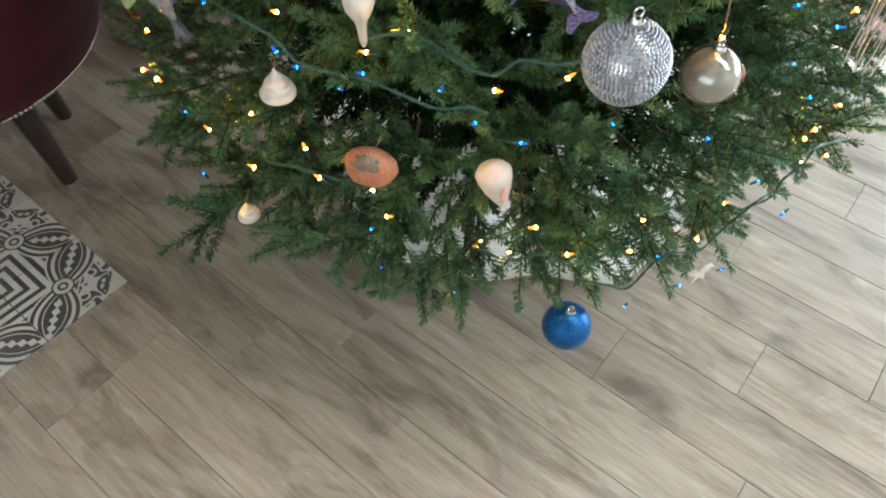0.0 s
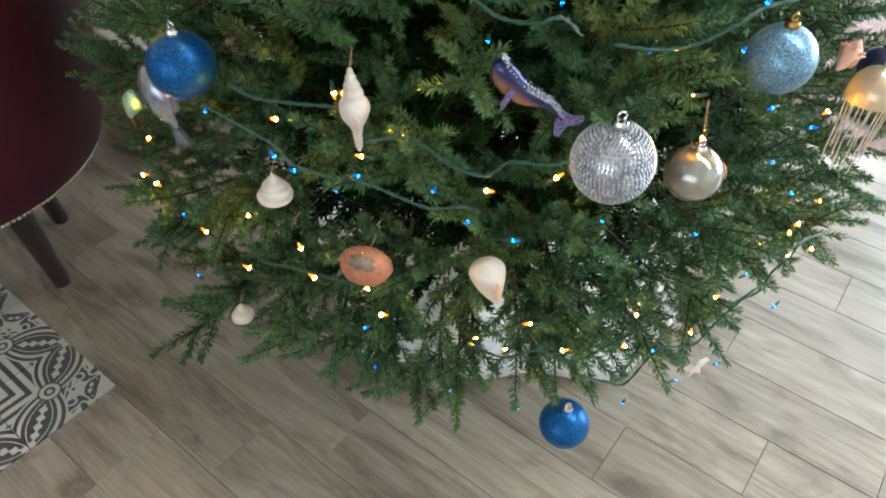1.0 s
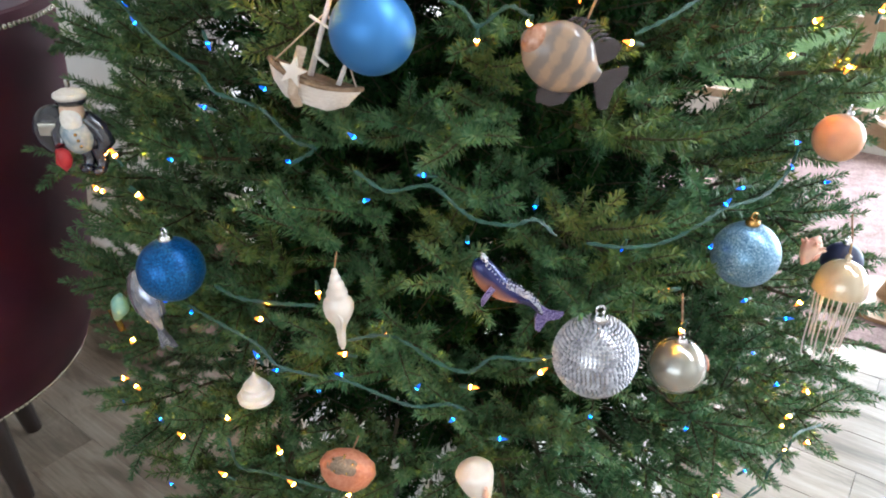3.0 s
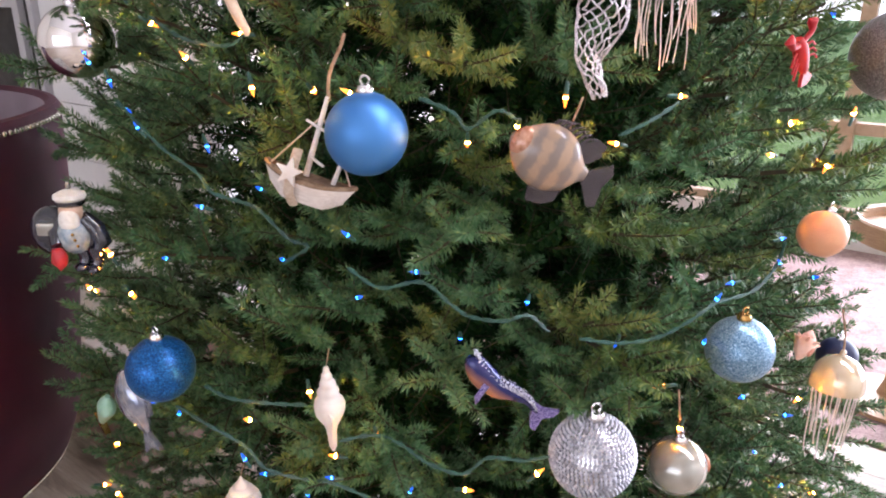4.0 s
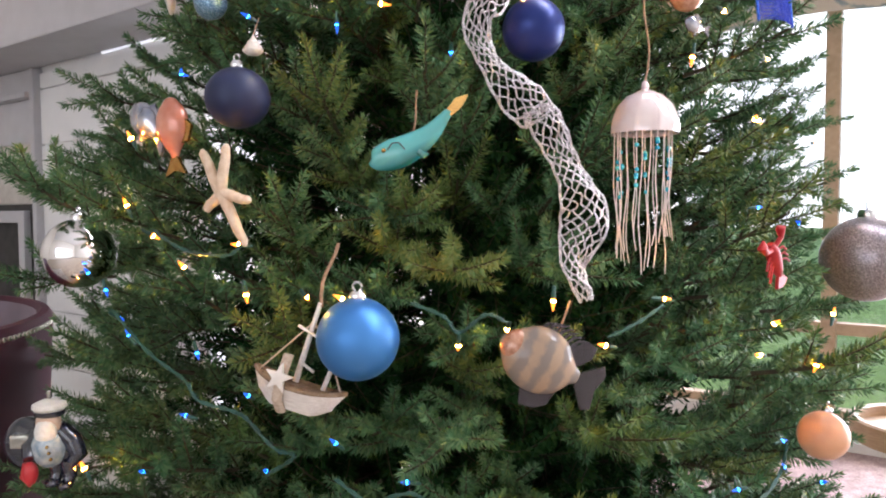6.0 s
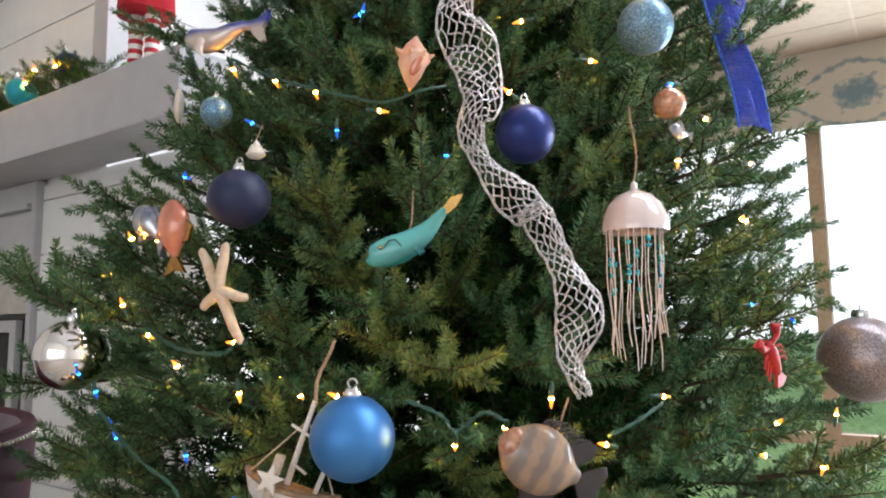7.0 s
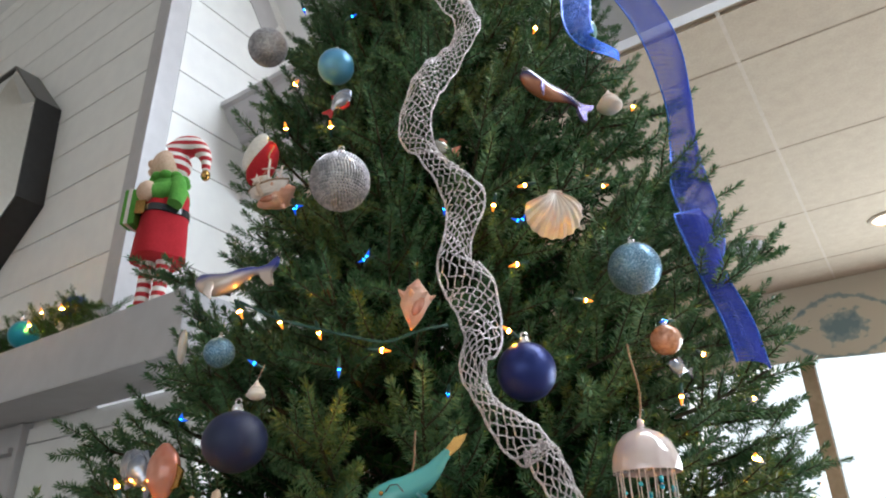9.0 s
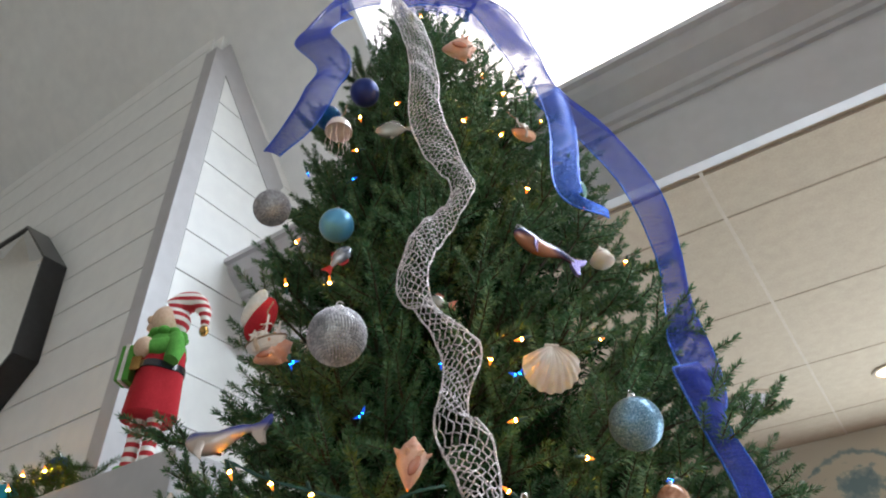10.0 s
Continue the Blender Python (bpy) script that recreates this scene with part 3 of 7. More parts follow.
# chimney breast: lower and upper faces with boards, the side towards the windows
lower = wall("wall_chimney_lower", -5.0, -1.62, FV, FV + 0.35, -0.05, 1.80, "shiplap", "white shiplap wall below the mantel")
shiplap(lower, -2.518, -1.62, FV, 0.40, 1.78)
upper = wall("wall_chimney_upper", -5.0, SIDE_U, FV, FV + 0.35, 1.80, 5.6, "shiplap", "white shiplap chimney breast above the mantel")
shiplap(upper, -5.0, -2.217, FV, 1.97, 5.4, 0.205)
side = wall("wall_chimney_side", SIDE_U - 0.2, SIDE_U, FV + 0.02, 4.5, 1.80, 5.0, "shiplap", "white shiplap side of the chimney breast")
z = 1.97
while z < 4.9:
    part("board", Shape().box(SIDE_U, SIDE_U + 0.014, FV + 0.064, 2.4, z, z + 0.199, bevel=0.002), MAT["shiplap"], side, smooth=False)
    z += 0.205
wall("wall_lower_side", SIDE_U - 0.2, SIDE_U, FV + 0.35, 4.5, -0.05, 1.80, "shiplap", "white wall beside the fireplace")

corner = thing("corner_board", "grey painted corner board up the chimney breast", "trim", ROOM, kind="structure")
part("upright", Shape().box(-2.215, SIDE_U + 0.02, FV - 0.03, FV + 0.06, 1.976, 4.36, bevel=0.004), MAT["trim"], corner, smooth=False)
rake = Shape()
a, b = Vector((SIDE_U + 0.02, FV - 0.02, 4.32)), Vector((SIDE_U + 0.02, 1.70, 3.66))
rake.add([a, b, b + Vector((0, 0.06, 0.14)), a + Vector((0, 0.06, 0.14)), a + Vector((-0.04, 0, 0)), b + Vector((-0.04, 0, 0)), b + Vector((-0.04, 0.06, 0.14)), a + Vector((-0.04, 0.06, 0.14))],
         [(0, 1, 2, 3), (7, 6, 5, 4), (0, 4, 5, 1), (1, 5, 6, 2), (2, 6, 7, 3), (3, 7, 4, 0)])
part("rake", rake, MAT["trim"], corner, smooth=False)

# mantel, surround and firebox
mantel = thing("mantel", "thick grey painted mantel shelf over the fireplace", "mantel", ROOM)
part("shelf", Shape().box(-5.0, -1.46, MV, FV - 0.016, 1.80, 1.975, bevel=0.006), MAT["trim"], mantel, smooth=False)
surround = thing("fireplace", "grey panelled fireplace surround with a dark glazed firebox", "fireplace", ROOM)
part("edge_trim", Shape().box(-2.548, -2.520, FV - 0.038, FV - 0.002, 0.396, 1.798, bevel=0.004), MAT["trim"], surround, smooth=False)
part("header", Shape().box(-4.6, -2.550, FV - 0.030, FV - 0.002, 1.722, 1.798, bevel=0.004), MAT["trim"], surround, smooth=False)
part("header_bead", Shape().box(-4.6, -2.550, FV - 0.052, FV - 0.002, 1.700, 1.720, bevel=0.005), MAT["trim"], surround, smooth=False)
part("panel", Shape().box(-4.6, -2.550, FV - 0.022, FV - 0.002, 1.548, 1.698, bevel=0.003), MAT["trim"], surround, smooth=False)
part("inner_panel", Shape().box(-4.6, -2.550, FV - 0.018, FV - 0.002, 1.337, 1.546), MAT["stone"], surround, smooth=False)
part("firebox", Shape().box(-4.5, -2.550, FV - 0.020, FV - 0.004, 0.400, 1.335), MAT["soot"], surround, smooth=False)
for u in (-2.62, -3.04, -3.46, -3.88):
    part("glass_bar", Shape().box(u - 0.022, u + 0.022, FV - 0.045, FV - 0.021, 0.46, 1.31, bevel=0.004), MAT["trim"], surround, smooth=False)
part("glass_bar", Shape().box(-4.4, -2.598, FV - 0.043, FV - 0.021, 1.27, 1.312, bevel=0.004), MAT["trim"], surround, smooth=False)
hearth = thing("hearth", "raised brown brick hearth with a pale stone slab", "hearth", ROOM)
part("slab", Shape().box(-5.0, -1.66, 0.84, FV - 0.002, 0.345, 0.395, bevel=0.006), MAT["stone"], hearth, smooth=False)
part("base", Shape().box(-5.0, -1.68, 0.87, FV - 0.002, 0.0, 0.345), MAT["brown"], hearth, smooth=False)


def faceted_mirror():
    """A deep black six-sided box on the chimney breast whose front is all slanted mirror facets."""
    t = thing("faceted_mirror", "deep black wall mirror faced with slanted facets", "mirror", ROOM @ pose(-3.30, FV - 0.016, 3.08))
    out = [(-0.46, 0.05), (-0.30, 0.56), (0.06, 0.55), (0.40, 0.20), (0.47, -0.33), (0.20, -0.58), (-0.30, -0.54)]
    n, D = len(out), 0.115
    fr = Shape()
    inn = [(x * 0.975, z * 0.975) for x, z in out]
    fr.add([(x, 0.0, z) for x, z in out] + [(x, -D, z) for x, z in out] + [(x, -D, z) for x, z in inn] + [(x, -D + 0.012, z) for x, z in inn],
           [q for i in range(n) for q in [(i, (i + 1) % n, n + (i + 1) % n, n + i), (n + i, n + (i + 1) % n, 2 * n + (i + 1) % n, 2 * n + i), (2 * n + i, 2 * n + (i + 1) % n, 3 * n + (i + 1) % n, 3 * n + i)]])
    part("frame", fr, MAT["black"], t, smooth=False)
    mid = [(-0.16, 0.16), (0.10, 0.20), (0.24, 0.02), (0.12, -0.22), (-0.14, -0.18)]
    ring = [(x, -D + 0.010, z) for x, z in inn]
    core = [(x, -D - 0.045 - 0.030 * (i % 2), z) for i, (x, z) in enumerate(mid)]
    for a, b, c in ((0, 1, 0), (1, 2, 1), (2, 3, 1), (3, 4, 2), (4, 5, 3), (5, 6, 3), (6, 0, 4)):
        part("facet", Shape().add([ring[a], ring[b], core[c]], [(0, 1, 2)]), MAT["mirror"], t, smooth=False)
    for a, i, j in ((1, 0, 1), (3, 1, 2), (4, 2, 3), (6, 3, 4), (0, 4, 0)):
        part("facet", Shape().add([ring[a], core[j], core[i]], [(0, 2, 1)]), MAT["mirror"], t, smooth=False)
    part("facet", Shape().add(core, [(0, 1, 2), (0, 2, 3), (0, 3, 4)]), MAT["mirror"], t, smooth=False)


faceted_mirror()

# lower tiled ceiling towards the windows, its fascia and crown
tiled = Shape().box(-5.0, 5.0, 1.70, 4.5, 2.752, 2.80)
for i in range(-4, 5):
    for j in range(-1, 5):
        u0, v0 = -0.18 + 1.22 * i, 1.97 + 0.61 * j
        if v0 < 1.3 or u0 < -2.1 - 1.22 or u0 > 5:
            continue
        tiled.box(max(u0 + 0.006, SIDE_U), u0 + 1.214, max(v0 + 0.005, 1.73), min(v0 + 0.605, 4.3), 2.742, 2.752)
for i in range(-1, 5):
    u0 = -0.18 + 1.22 * i
    tiled.box(u0 - 0.006, u0 + 0.006, 1.70, 4.3, 2.7405, 2.748, slot=1)
# dark coloured strips stand for the shadow lines at the cross joints
for j in range(0, 5):
    v0 = 1.97 + 0.61 * j
    tiled.box(SIDE_U, 5.0, v0 - 0.005, v0 + 0.005, 2.7432, 2.749, slot=2)
whole("ceiling", tiled, [MAT["ceil"], MAT["ceilgrid"], MAT["ceilshade"]], "cream suspended ceiling of lay-in tiles", "ceiling", ROOM, kind="structure", smooth=False)
wall("fascia", SIDE_U, 5.0, 1.66, 1.70, 2.74, 3.10, "fascia", "pale grey fascia above the tiled ceiling")
crown = Shape()
prof = [(1.66, 3.00), (1.642, 3.00), (1.637, 3.022), (1.622, 3.028), (1.612, 3.05), (1.585, 3.068), (1.55, 3.095), (1.528, 3.125), (1.522, 3.142), (1.50, 3.146), (1.50, 3.168), (1.70, 3.168)]
cv = [(u, p, q) for u in (SIDE_U, 5.0) for p, q in prof]
k = len(prof)
crown.add(cv, [(i, (i + 1) % k, (i + 1) % k + k, i + k) for i in range(k)] + [tuple(range(k - 1, -1, -1)), tuple(range(k, 2 * k))])
whole("crown_moulding", crown, MAT["trim"], "deep grey crown moulding along the fascia", "moulding", ROOM, kind="structure", smooth=False)
high = Shape()


def slope(u0, u1, v0, v1):
    """A stretch of the sloping ceiling, 0.06 thick."""
    h = lambda v: 2.95 + (2.6 - v) * 1.125  # noqa: E731
    q = [(u0, v0, h(v0)), (u1, v0, h(v0)), (u1, v1, h(v1)), (u0, v1, h(v1))]
    high.add(q + [(u, v, z + 0.06) for u, v, z in q], [(0, 1, 2, 3), (7, 6, 5, 4), (0, 4, 5, 1), (1, 5, 6, 2), (2, 6, 7, 3), (3, 7, 4, 0)])


slope(-5, 5, 2.6, 2.05)
slope(-5, -1.4, 2.05, 1.20)
slope(4.0, 5, 2.05, 1.20)
slope(-5, 5, 1.20, 0.2)
high.box(-5, 5, -5.0, 0.2, 5.65, 5.71)
whole("ceiling_high", high, MAT["whiteceil"], "tall white sloping ceiling over the lobby", "ceiling", ROOM, kind="structure", smooth=False)


def round_fitting(name, label, u, v, r, mat, slats):
    t = thing(name, label, "ceiling fitting", ROOM @ pose(u, v, 2.742))
    part("rim", Shape().lathe([(r * 0.78, -0.002), (r * 0.84, -0.012), (r, -0.008), (r * 1.02, 0.0)], 32), MAT["ceil"], t)
    s = Shape()
    if slats:
        for i in range(5):
            s.lathe([(r * (0.12 + 0.13 * i), -0.004), (r * (0.12 + 0.13 * i), -0.010), (r * (0.19 + 0.13 * i), -0.010), (r * (0.19 + 0.13 * i), -0.004)], 28)
    else:
        s.lathe([(1e-4, -0.003), (r * 0.76, -0.004)], 28)
    part("grille" if slats else "lamp", s, MAT[mat], t)


round_fitting("ceiling_speaker", "round cream speaker grille in the ceiling", -0.48, 3.41, 0.12, "trim", True)
round_fitting("recessed_light", "round glowing recessed ceiling light", 0.12, 3.48, 0.08, "lampglow", False)

# window wall
ww = Shape().box(SIDE_U, 5.0, 4.30, 4.50, -0.05, 0.16).box(SIDE_U, 5.0, 4.30, 4.50, 2.46, 2.76).box(SIDE_U, -1.75, 4.30, 4.50, 0.16, 2.46)
whole("wall_north", ww, MAT["wallpaint"], "wall round the tall lobby windows", "wall", ROOM, kind="structure", smooth=False)
win = thing("window_1", "tall tan framed lobby windows over the lawn", "window", ROOM, kind="structure")
us = [-1.75, -0.445, 0.86, 2.16, 3.47, 4.98]
for u in us:
    part("window_frame", Shape().box(u - 0.037, u + 0.037, 4.34, 4.44, 0.16, 2.46, bevel=0.006), MAT["frame_tan"], win, smooth=False)
for u0, u1 in zip(us, us[1:]):
    for z0, z1 in ((0.16, 0.21), (0.625, 0.69), (2.40, 2.46)):
        part("window_rail", Shape().box(u0 + 0.037, u1 - 0.037, 4.35, 4.43, z0, z1, bevel=0.005), MAT["frame_tan"], win, smooth=False)
    for z0, z1 in ((0.21, 0.625), (0.69, 2.40)):
        part("pane", Shape().box(u0 + 0.037, u1 - 0.037, 4.388, 4.394, z0, z1), MAT["pane"], win, smooth=False).visible_shadow = False

val = Shape()
nu, cols = 150, []
vv, ff = [], []
for i in range(nu + 1):
    u = SIDE_U + 0.01 + (4.9 - SIDE_U) * i / nu
    drop = 2.335 - 0.045 * abs(math.sin((u + 0.52) * 2.1))
    bulge = 0.018 * math.sin(u * 9.0)
    for z in (2.738, 2.62, 2.48, drop):
        vv.append((u, 4.13 + bulge * (2.74 - z) / 0.4, z))
    vv.append((u, 4.15, drop + 0.004))
for i in range(nu):
    for j in range(4):
        ff.append((i * 5 + j, i * 5 + j + 1, (i + 1) * 5 + j + 1, (i + 1) * 5 + j))
val.add(vv, ff)
whole("valance", val, MAT["valance"], "tan fabric valance with blue-green flowers over the windows", "valance", ROOM)


def round_table():
    t = thing("side_table", "small round oak side table on the carpet", "table", ROOM @ pose(0.02, 2.60, 0))
    part("top", Shape().lathe([(0.20, 0.575), (0.215, 0.58), (0.22, 0.60), (0.22, 0.645), (0.21, 0.65), (0.195, 0.645), (0.19, 0.615), (1e-4, 0.612)], 40), MAT["oak"], t)
    part("column", Shape().lathe([(0.045, 0.03), (0.03, 0.08), (0.025, 0.30), (0.035, 0.52), (0.06, 0.575)], 20), MAT["oak"], t)
    part("foot", Shape().lathe([(0.17, 0.006), (0.17, 0.02), (0.12, 0.03), (0.045, 0.032)], 32), MAT["oak"], t)


round_table()


def tub_chair():
    t = thing("tub_chair", "aubergine leather tub chair with brass nailhead trim", "chair", pose(-1.13, 1.29, 0, 0, 0, 26))
    levels = [(0.335, 0.335), (0.36, 0.362), (0.43, 0.388), (0.55, 0.408), (0.70, 0.428), (0.90, 0.442), (1.09, 0.452)]
    n = 44
    a0, a1 = radians(-205), radians(65)           # the shell leaves an opening at the front
    v, f = [], []
    rim = []
    for i in range(n + 1):
        a = a0 + (a1 - a0) * i / n
        rise = 0.008 * math.cos(a - radians(90))
        col = [(r * math.cos(a), r * math.sin(a), z + rise * max(0, (z - 0.6) / 0.46)) for z, r in levels]
        x, y, z = col[-1]
        col += [(x * 0.985, y * 0.985, z + 0.010), (x * 0.955, y * 0.955, z + 0.012), (x * 0.935, y * 0.935, z + 0.002)]
        rim.append(Vector((x * 1.0, y * 1.0, z + 0.006)))
        v += col
    k = len(levels) + 3
    for i in range(n):
        for j in range(k - 1):
            f.append((i * k + j, (i + 1) * k + j, (i + 1) * k + j + 1, i * k + j + 1))
    part("back_shell", Shape().add(v, f), MAT["leather"], t)
    v, f = [], []
    for i in range(n + 1):
        a = a0 + (a1 - a0) * i / n
        rise = 0.008 * math.cos(a - radians(90))
        for r, z in ((0.4225, 1.092 + rise), (0.395, 0.9), (0.35, 0.55), (0.325, 0.42)):
            v.append((r * math.cos(a), r * math.sin(a), z))
    for i in range(n):
        for j in range(3):
            f.append((i * 4 + j, i * 4 + j + 1, (i + 1) * 4 + j + 1, (i + 1) * 4 + j))
    part("inner_back", Shape().add(v, f), MAT["leather_in"], t)
    part("seat", Shape().lathe([(0.30, 0.34), (0.318, 0.38), (0.318, 0.45), (0.29, 0.485), (0.2, 0.497), (1e-4, 0.50)], 36), MAT["leather"], t)
    nails = Shape()
    for i in range(150):
        a = a0 + (a1 - a0) * (i + 0.5) / 150
        rise = 0.008 * math.cos(a - radians(90))
        for r, z in ((0.352, 0.347), (0.452, 1.082 + rise)):
            nails.ball(0.0052, 8, 4, 0, pose(r * math.cos(a), r * math.sin(a), z))
    tagged(part("nailheads", nails, MAT["nail"], t, "brass nailhead trim"), kind="stuff")
    for a in (-152, -40, 40, 152):
        ca, sa = math.cos(radians(a)), math.sin(radians(a))
        s = Shape().tube([(0.16 * ca, 0.16 * sa, 0.36), (0.175 * ca, 0.175 * sa, 0.2), (0.20 * ca, 0.20 * sa, 0.0)], [0.036, 0.029, 0.020], 10)
        part("leg", s, MAT["darkwood"], t, "dark stained tapered leg")


tub_chair()

floor_slab = whole("floor", Shape().box(-5.0, 5.0, -5.0, 2.28, -0.05, -0.006), MAT["grout"], "floor of wood-look porcelain planks", "floor", ROOM, kind="structure", smooth=False)
carpet = whole("carpet", Shape().box(-2.05, 5.0, 2.284, 4.30, -0.05, 0.004), MAT["carpet"], "mottled mauve-brown carpet by the windows", "carpet", ROOM, kind="structure", smooth=False)


# ---------------------------------------------------------------- the tree
PROFILE_Z = (0.0, 0.1, 0.3, 0.7, 1.1, 1.5, 1.8, 2.1, 2.4, 2.7, 3.05, 3.35, 3.6)
PROFILE_R = (0.60, 0.64, 0.70, 0.70, 0.66, 0.60, 0.53, 0.47, 0.41, 0.33, 0.20, 0.04, 0.0)
AXIS_Y = 1.40


def axis_x(z):
    return 0.10 - 0.035 * max(0.0, z - 0.5)


def spread(z):
    return float(np.interp(z, PROFILE_Z, PROFILE_R))


def on_tree(a, z, out=0.0):
    """A place on the tree's outer surface: a degrees round from the side that faces the lobby."""
    r = spread(z) + out
    return Vector((axis_x(z) + r * math.sin(radians(a)), AXIS_Y - r * math.cos(radians(a)), z))


def facing(a, z, out=0.0, lean=0.0, turn=0.0, nod=0.0):
    """A pose there: x to the right along the surface, y into the tree, z up."""
    p = on_tree(a, z, out)
    return pose(*p, 0, 0, a) @ pose(0, 0, 0, nod, lean, turn)


# Every ornament that hangs on the tree: angle, height, radius it keeps free of twigs.
HUNG = []


def keep(a, z, r, out=0.012):
    HUNG.append((on_tree(a, z, out), r, math.hypot(*(on_tree(a, z, out).xy - Vector((axis_x(z), AXIS_Y)))), a))


def hang(name, label, a, z, r, category="ornament", out=0.015, lean=0.0, turn=0.0, nod=0.0, group="ornaments on the tree"):
    keep(a, z, r, out)
    return thing(name, label, category, facing(a, z, out, lean, turn, nod), group)


def cap_and_hook(t, d, mat="silver"):
    r = d / 2
    part("cap", Shape().lathe([(r * 0.20, r * 0.95), (r * 0.22, r * 1.02), (r * 0.20, r * 1.10), (r * 0.17, r * 1.16), (r * 0.02, r * 1.18)], 16, ripple=lambda a, z: 1 + 0.06 * math.sin(8 * a)), MAT[mat], t, "ribbed metal cap")
    ring = [(r * 0.11 * math.cos(k * 0.6), 0, r * 1.26 + r * 0.11 * math.sin(k * 0.6)) for k in range(11)]
    part("hook", Shape().tube(ring, r * 0.025 + 0.0003, 6), MAT[mat], t)


def cord(t, top, length, mat="cord", sway=0.0, r=0.0011):
    pts = [(sway * math.sin(k * 0.8) * 0.004 + sway * 0.01 * k / 6, 0.002 * k, top + length * k / 6) for k in range(7)]
    part("cord", Shape().tube(pts, r, 6), MAT[mat], t)


def bauble(label, a, z, d, mat, out=0.015, squash=(1, 1, 1), cap="silver", lean=0.0):
    t = hang("bauble", label, a, z, d / 2, "bauble", out, lean)
    part("globe", Shape().ball(d / 2, 40, 24, 0, None, squash), MAT[mat], t)
    cap_and_hook(t, d, cap)
    return t


def beaded_bauble(label, a, z, d, mat="bead", rows=58, out=0.015):
    t = hang("beaded_bauble", label, a, z, d / 2, "bauble", out)
    part("globe", Shape().ball(d / 2 * 0.94, 32, 20), MAT["silver"], t)
    R, s = d / 2 * 0.96, Shape()
    n_lat = 30
    for i in range(n_lat):
        th = math.pi * (i + 0.8) / (n_lat + 0.6)
        n = max(4, int(rows * math.sin(th)))
        for k in range(n):
            ph = 2 * math.pi * (k + 0.15 * i) / n
            p = Vector((R * math.sin(th) * math.cos(ph), R * math.sin(th) * math.sin(ph), R * math.cos(th)))
            b = R * 0.058
            s.add([(p.x + b * x, p.y + b * y, p.z + 1.35 * b * w) for x, y, w in ((1, 0, 0), (-1, 0, 0), (0, 1, 0), (0, -1, 0), (0, 0, 1), (0, 0, -1))],
                  [(0, 2, 4), (2, 1, 4), (1, 3, 4), (3, 0, 4), (2, 0, 5), (1, 2, 5), (3, 1, 5), (0, 3, 5)])
    tagged(part("bead_cover", s, MAT[mat], t, "faceted clear silver beads", smooth=False), kind="stuff")
    cap_and_hook(t, d)
    return t


beaded_bauble("large bauble wound with silver glass beads", 11.9, 0.839, 0.092)
beaded_bauble("bauble wound with silver glass beads", -10.2, 1.745, 0.078)
beaded_bauble("bauble wound with lilac silver beads high up", -28.9, 2.078, 0.064)
bauble("royal blue glitter bauble hanging below the lowest twigs", 11.0, 0.375, 0.076, "gl_blue", 0.03)
bauble("royal blue glitter bauble beside a fish", -27.7, 0.900, 0.075, "gl_blue", 0.03)
bauble("ice blue glitter bauble with gold cap", 26.9, 0.931, 0.073, "gl_ice", cap="gold")
bauble("satin mid-blue bauble beside a wooden boat", -6.2, 1.174, 0.077, "mt_blue", 0.03)
bauble("matte navy blue round bauble", -18.2, 1.409, 0.064, "mt_navy", squash=(1.04, 1, 0.97))
bauble("deep blue satin bauble beside the net ribbon", 9.9, 1.472, 0.062, "navy_shine")
bauble("ice blue glitter bauble among upper twigs", 27.3, 1.627, 0.066, "gl_ice")
bauble("small pale blue bauble half hidden in twigs", -24.3, 1.524, 0.036, "gl_ice", -0.01)
bauble("mirror-bright mercury glass bauble", -44.1, 1.243, 0.086, "chrome", 0.0)
bauble("large mauve-grey glitter bauble", 60.0, 1.225, 0.118, "gl_grey", 0.04)
bauble("small midnight blue bauble near the top", -10.8, 2.391, 0.059, "navy_shine")
bauble("small royal blue bauble under the ribbon", -21.7, 2.351, 0.052, "gl_blue", 0.0)
bauble("sky blue glass bauble", -14.0, 1.999, 0.056, "sky", -0.005)
bauble("round peach capiz shell bauble", 39.0, 1.037, 0.055, "peach", squash=(1, 1, 0.98), lean=18)
bauble("small pink shell-glass bauble", 29.5, 1.534, 0.038, "fishhead", 0.0)
b = bauble("smoked silver glass bauble with a coral shell", 21.0, 0.798, 0.067, "smoke", 0.0)
part("shell_boss", Shape().ball(0.012, 14, 8, 0, pose(0.033, -0.004, -0.001), (0.35, 1, 1)), MAT["coral"], b, "coral coloured shell")
cord(b, 0.040, 0.05)


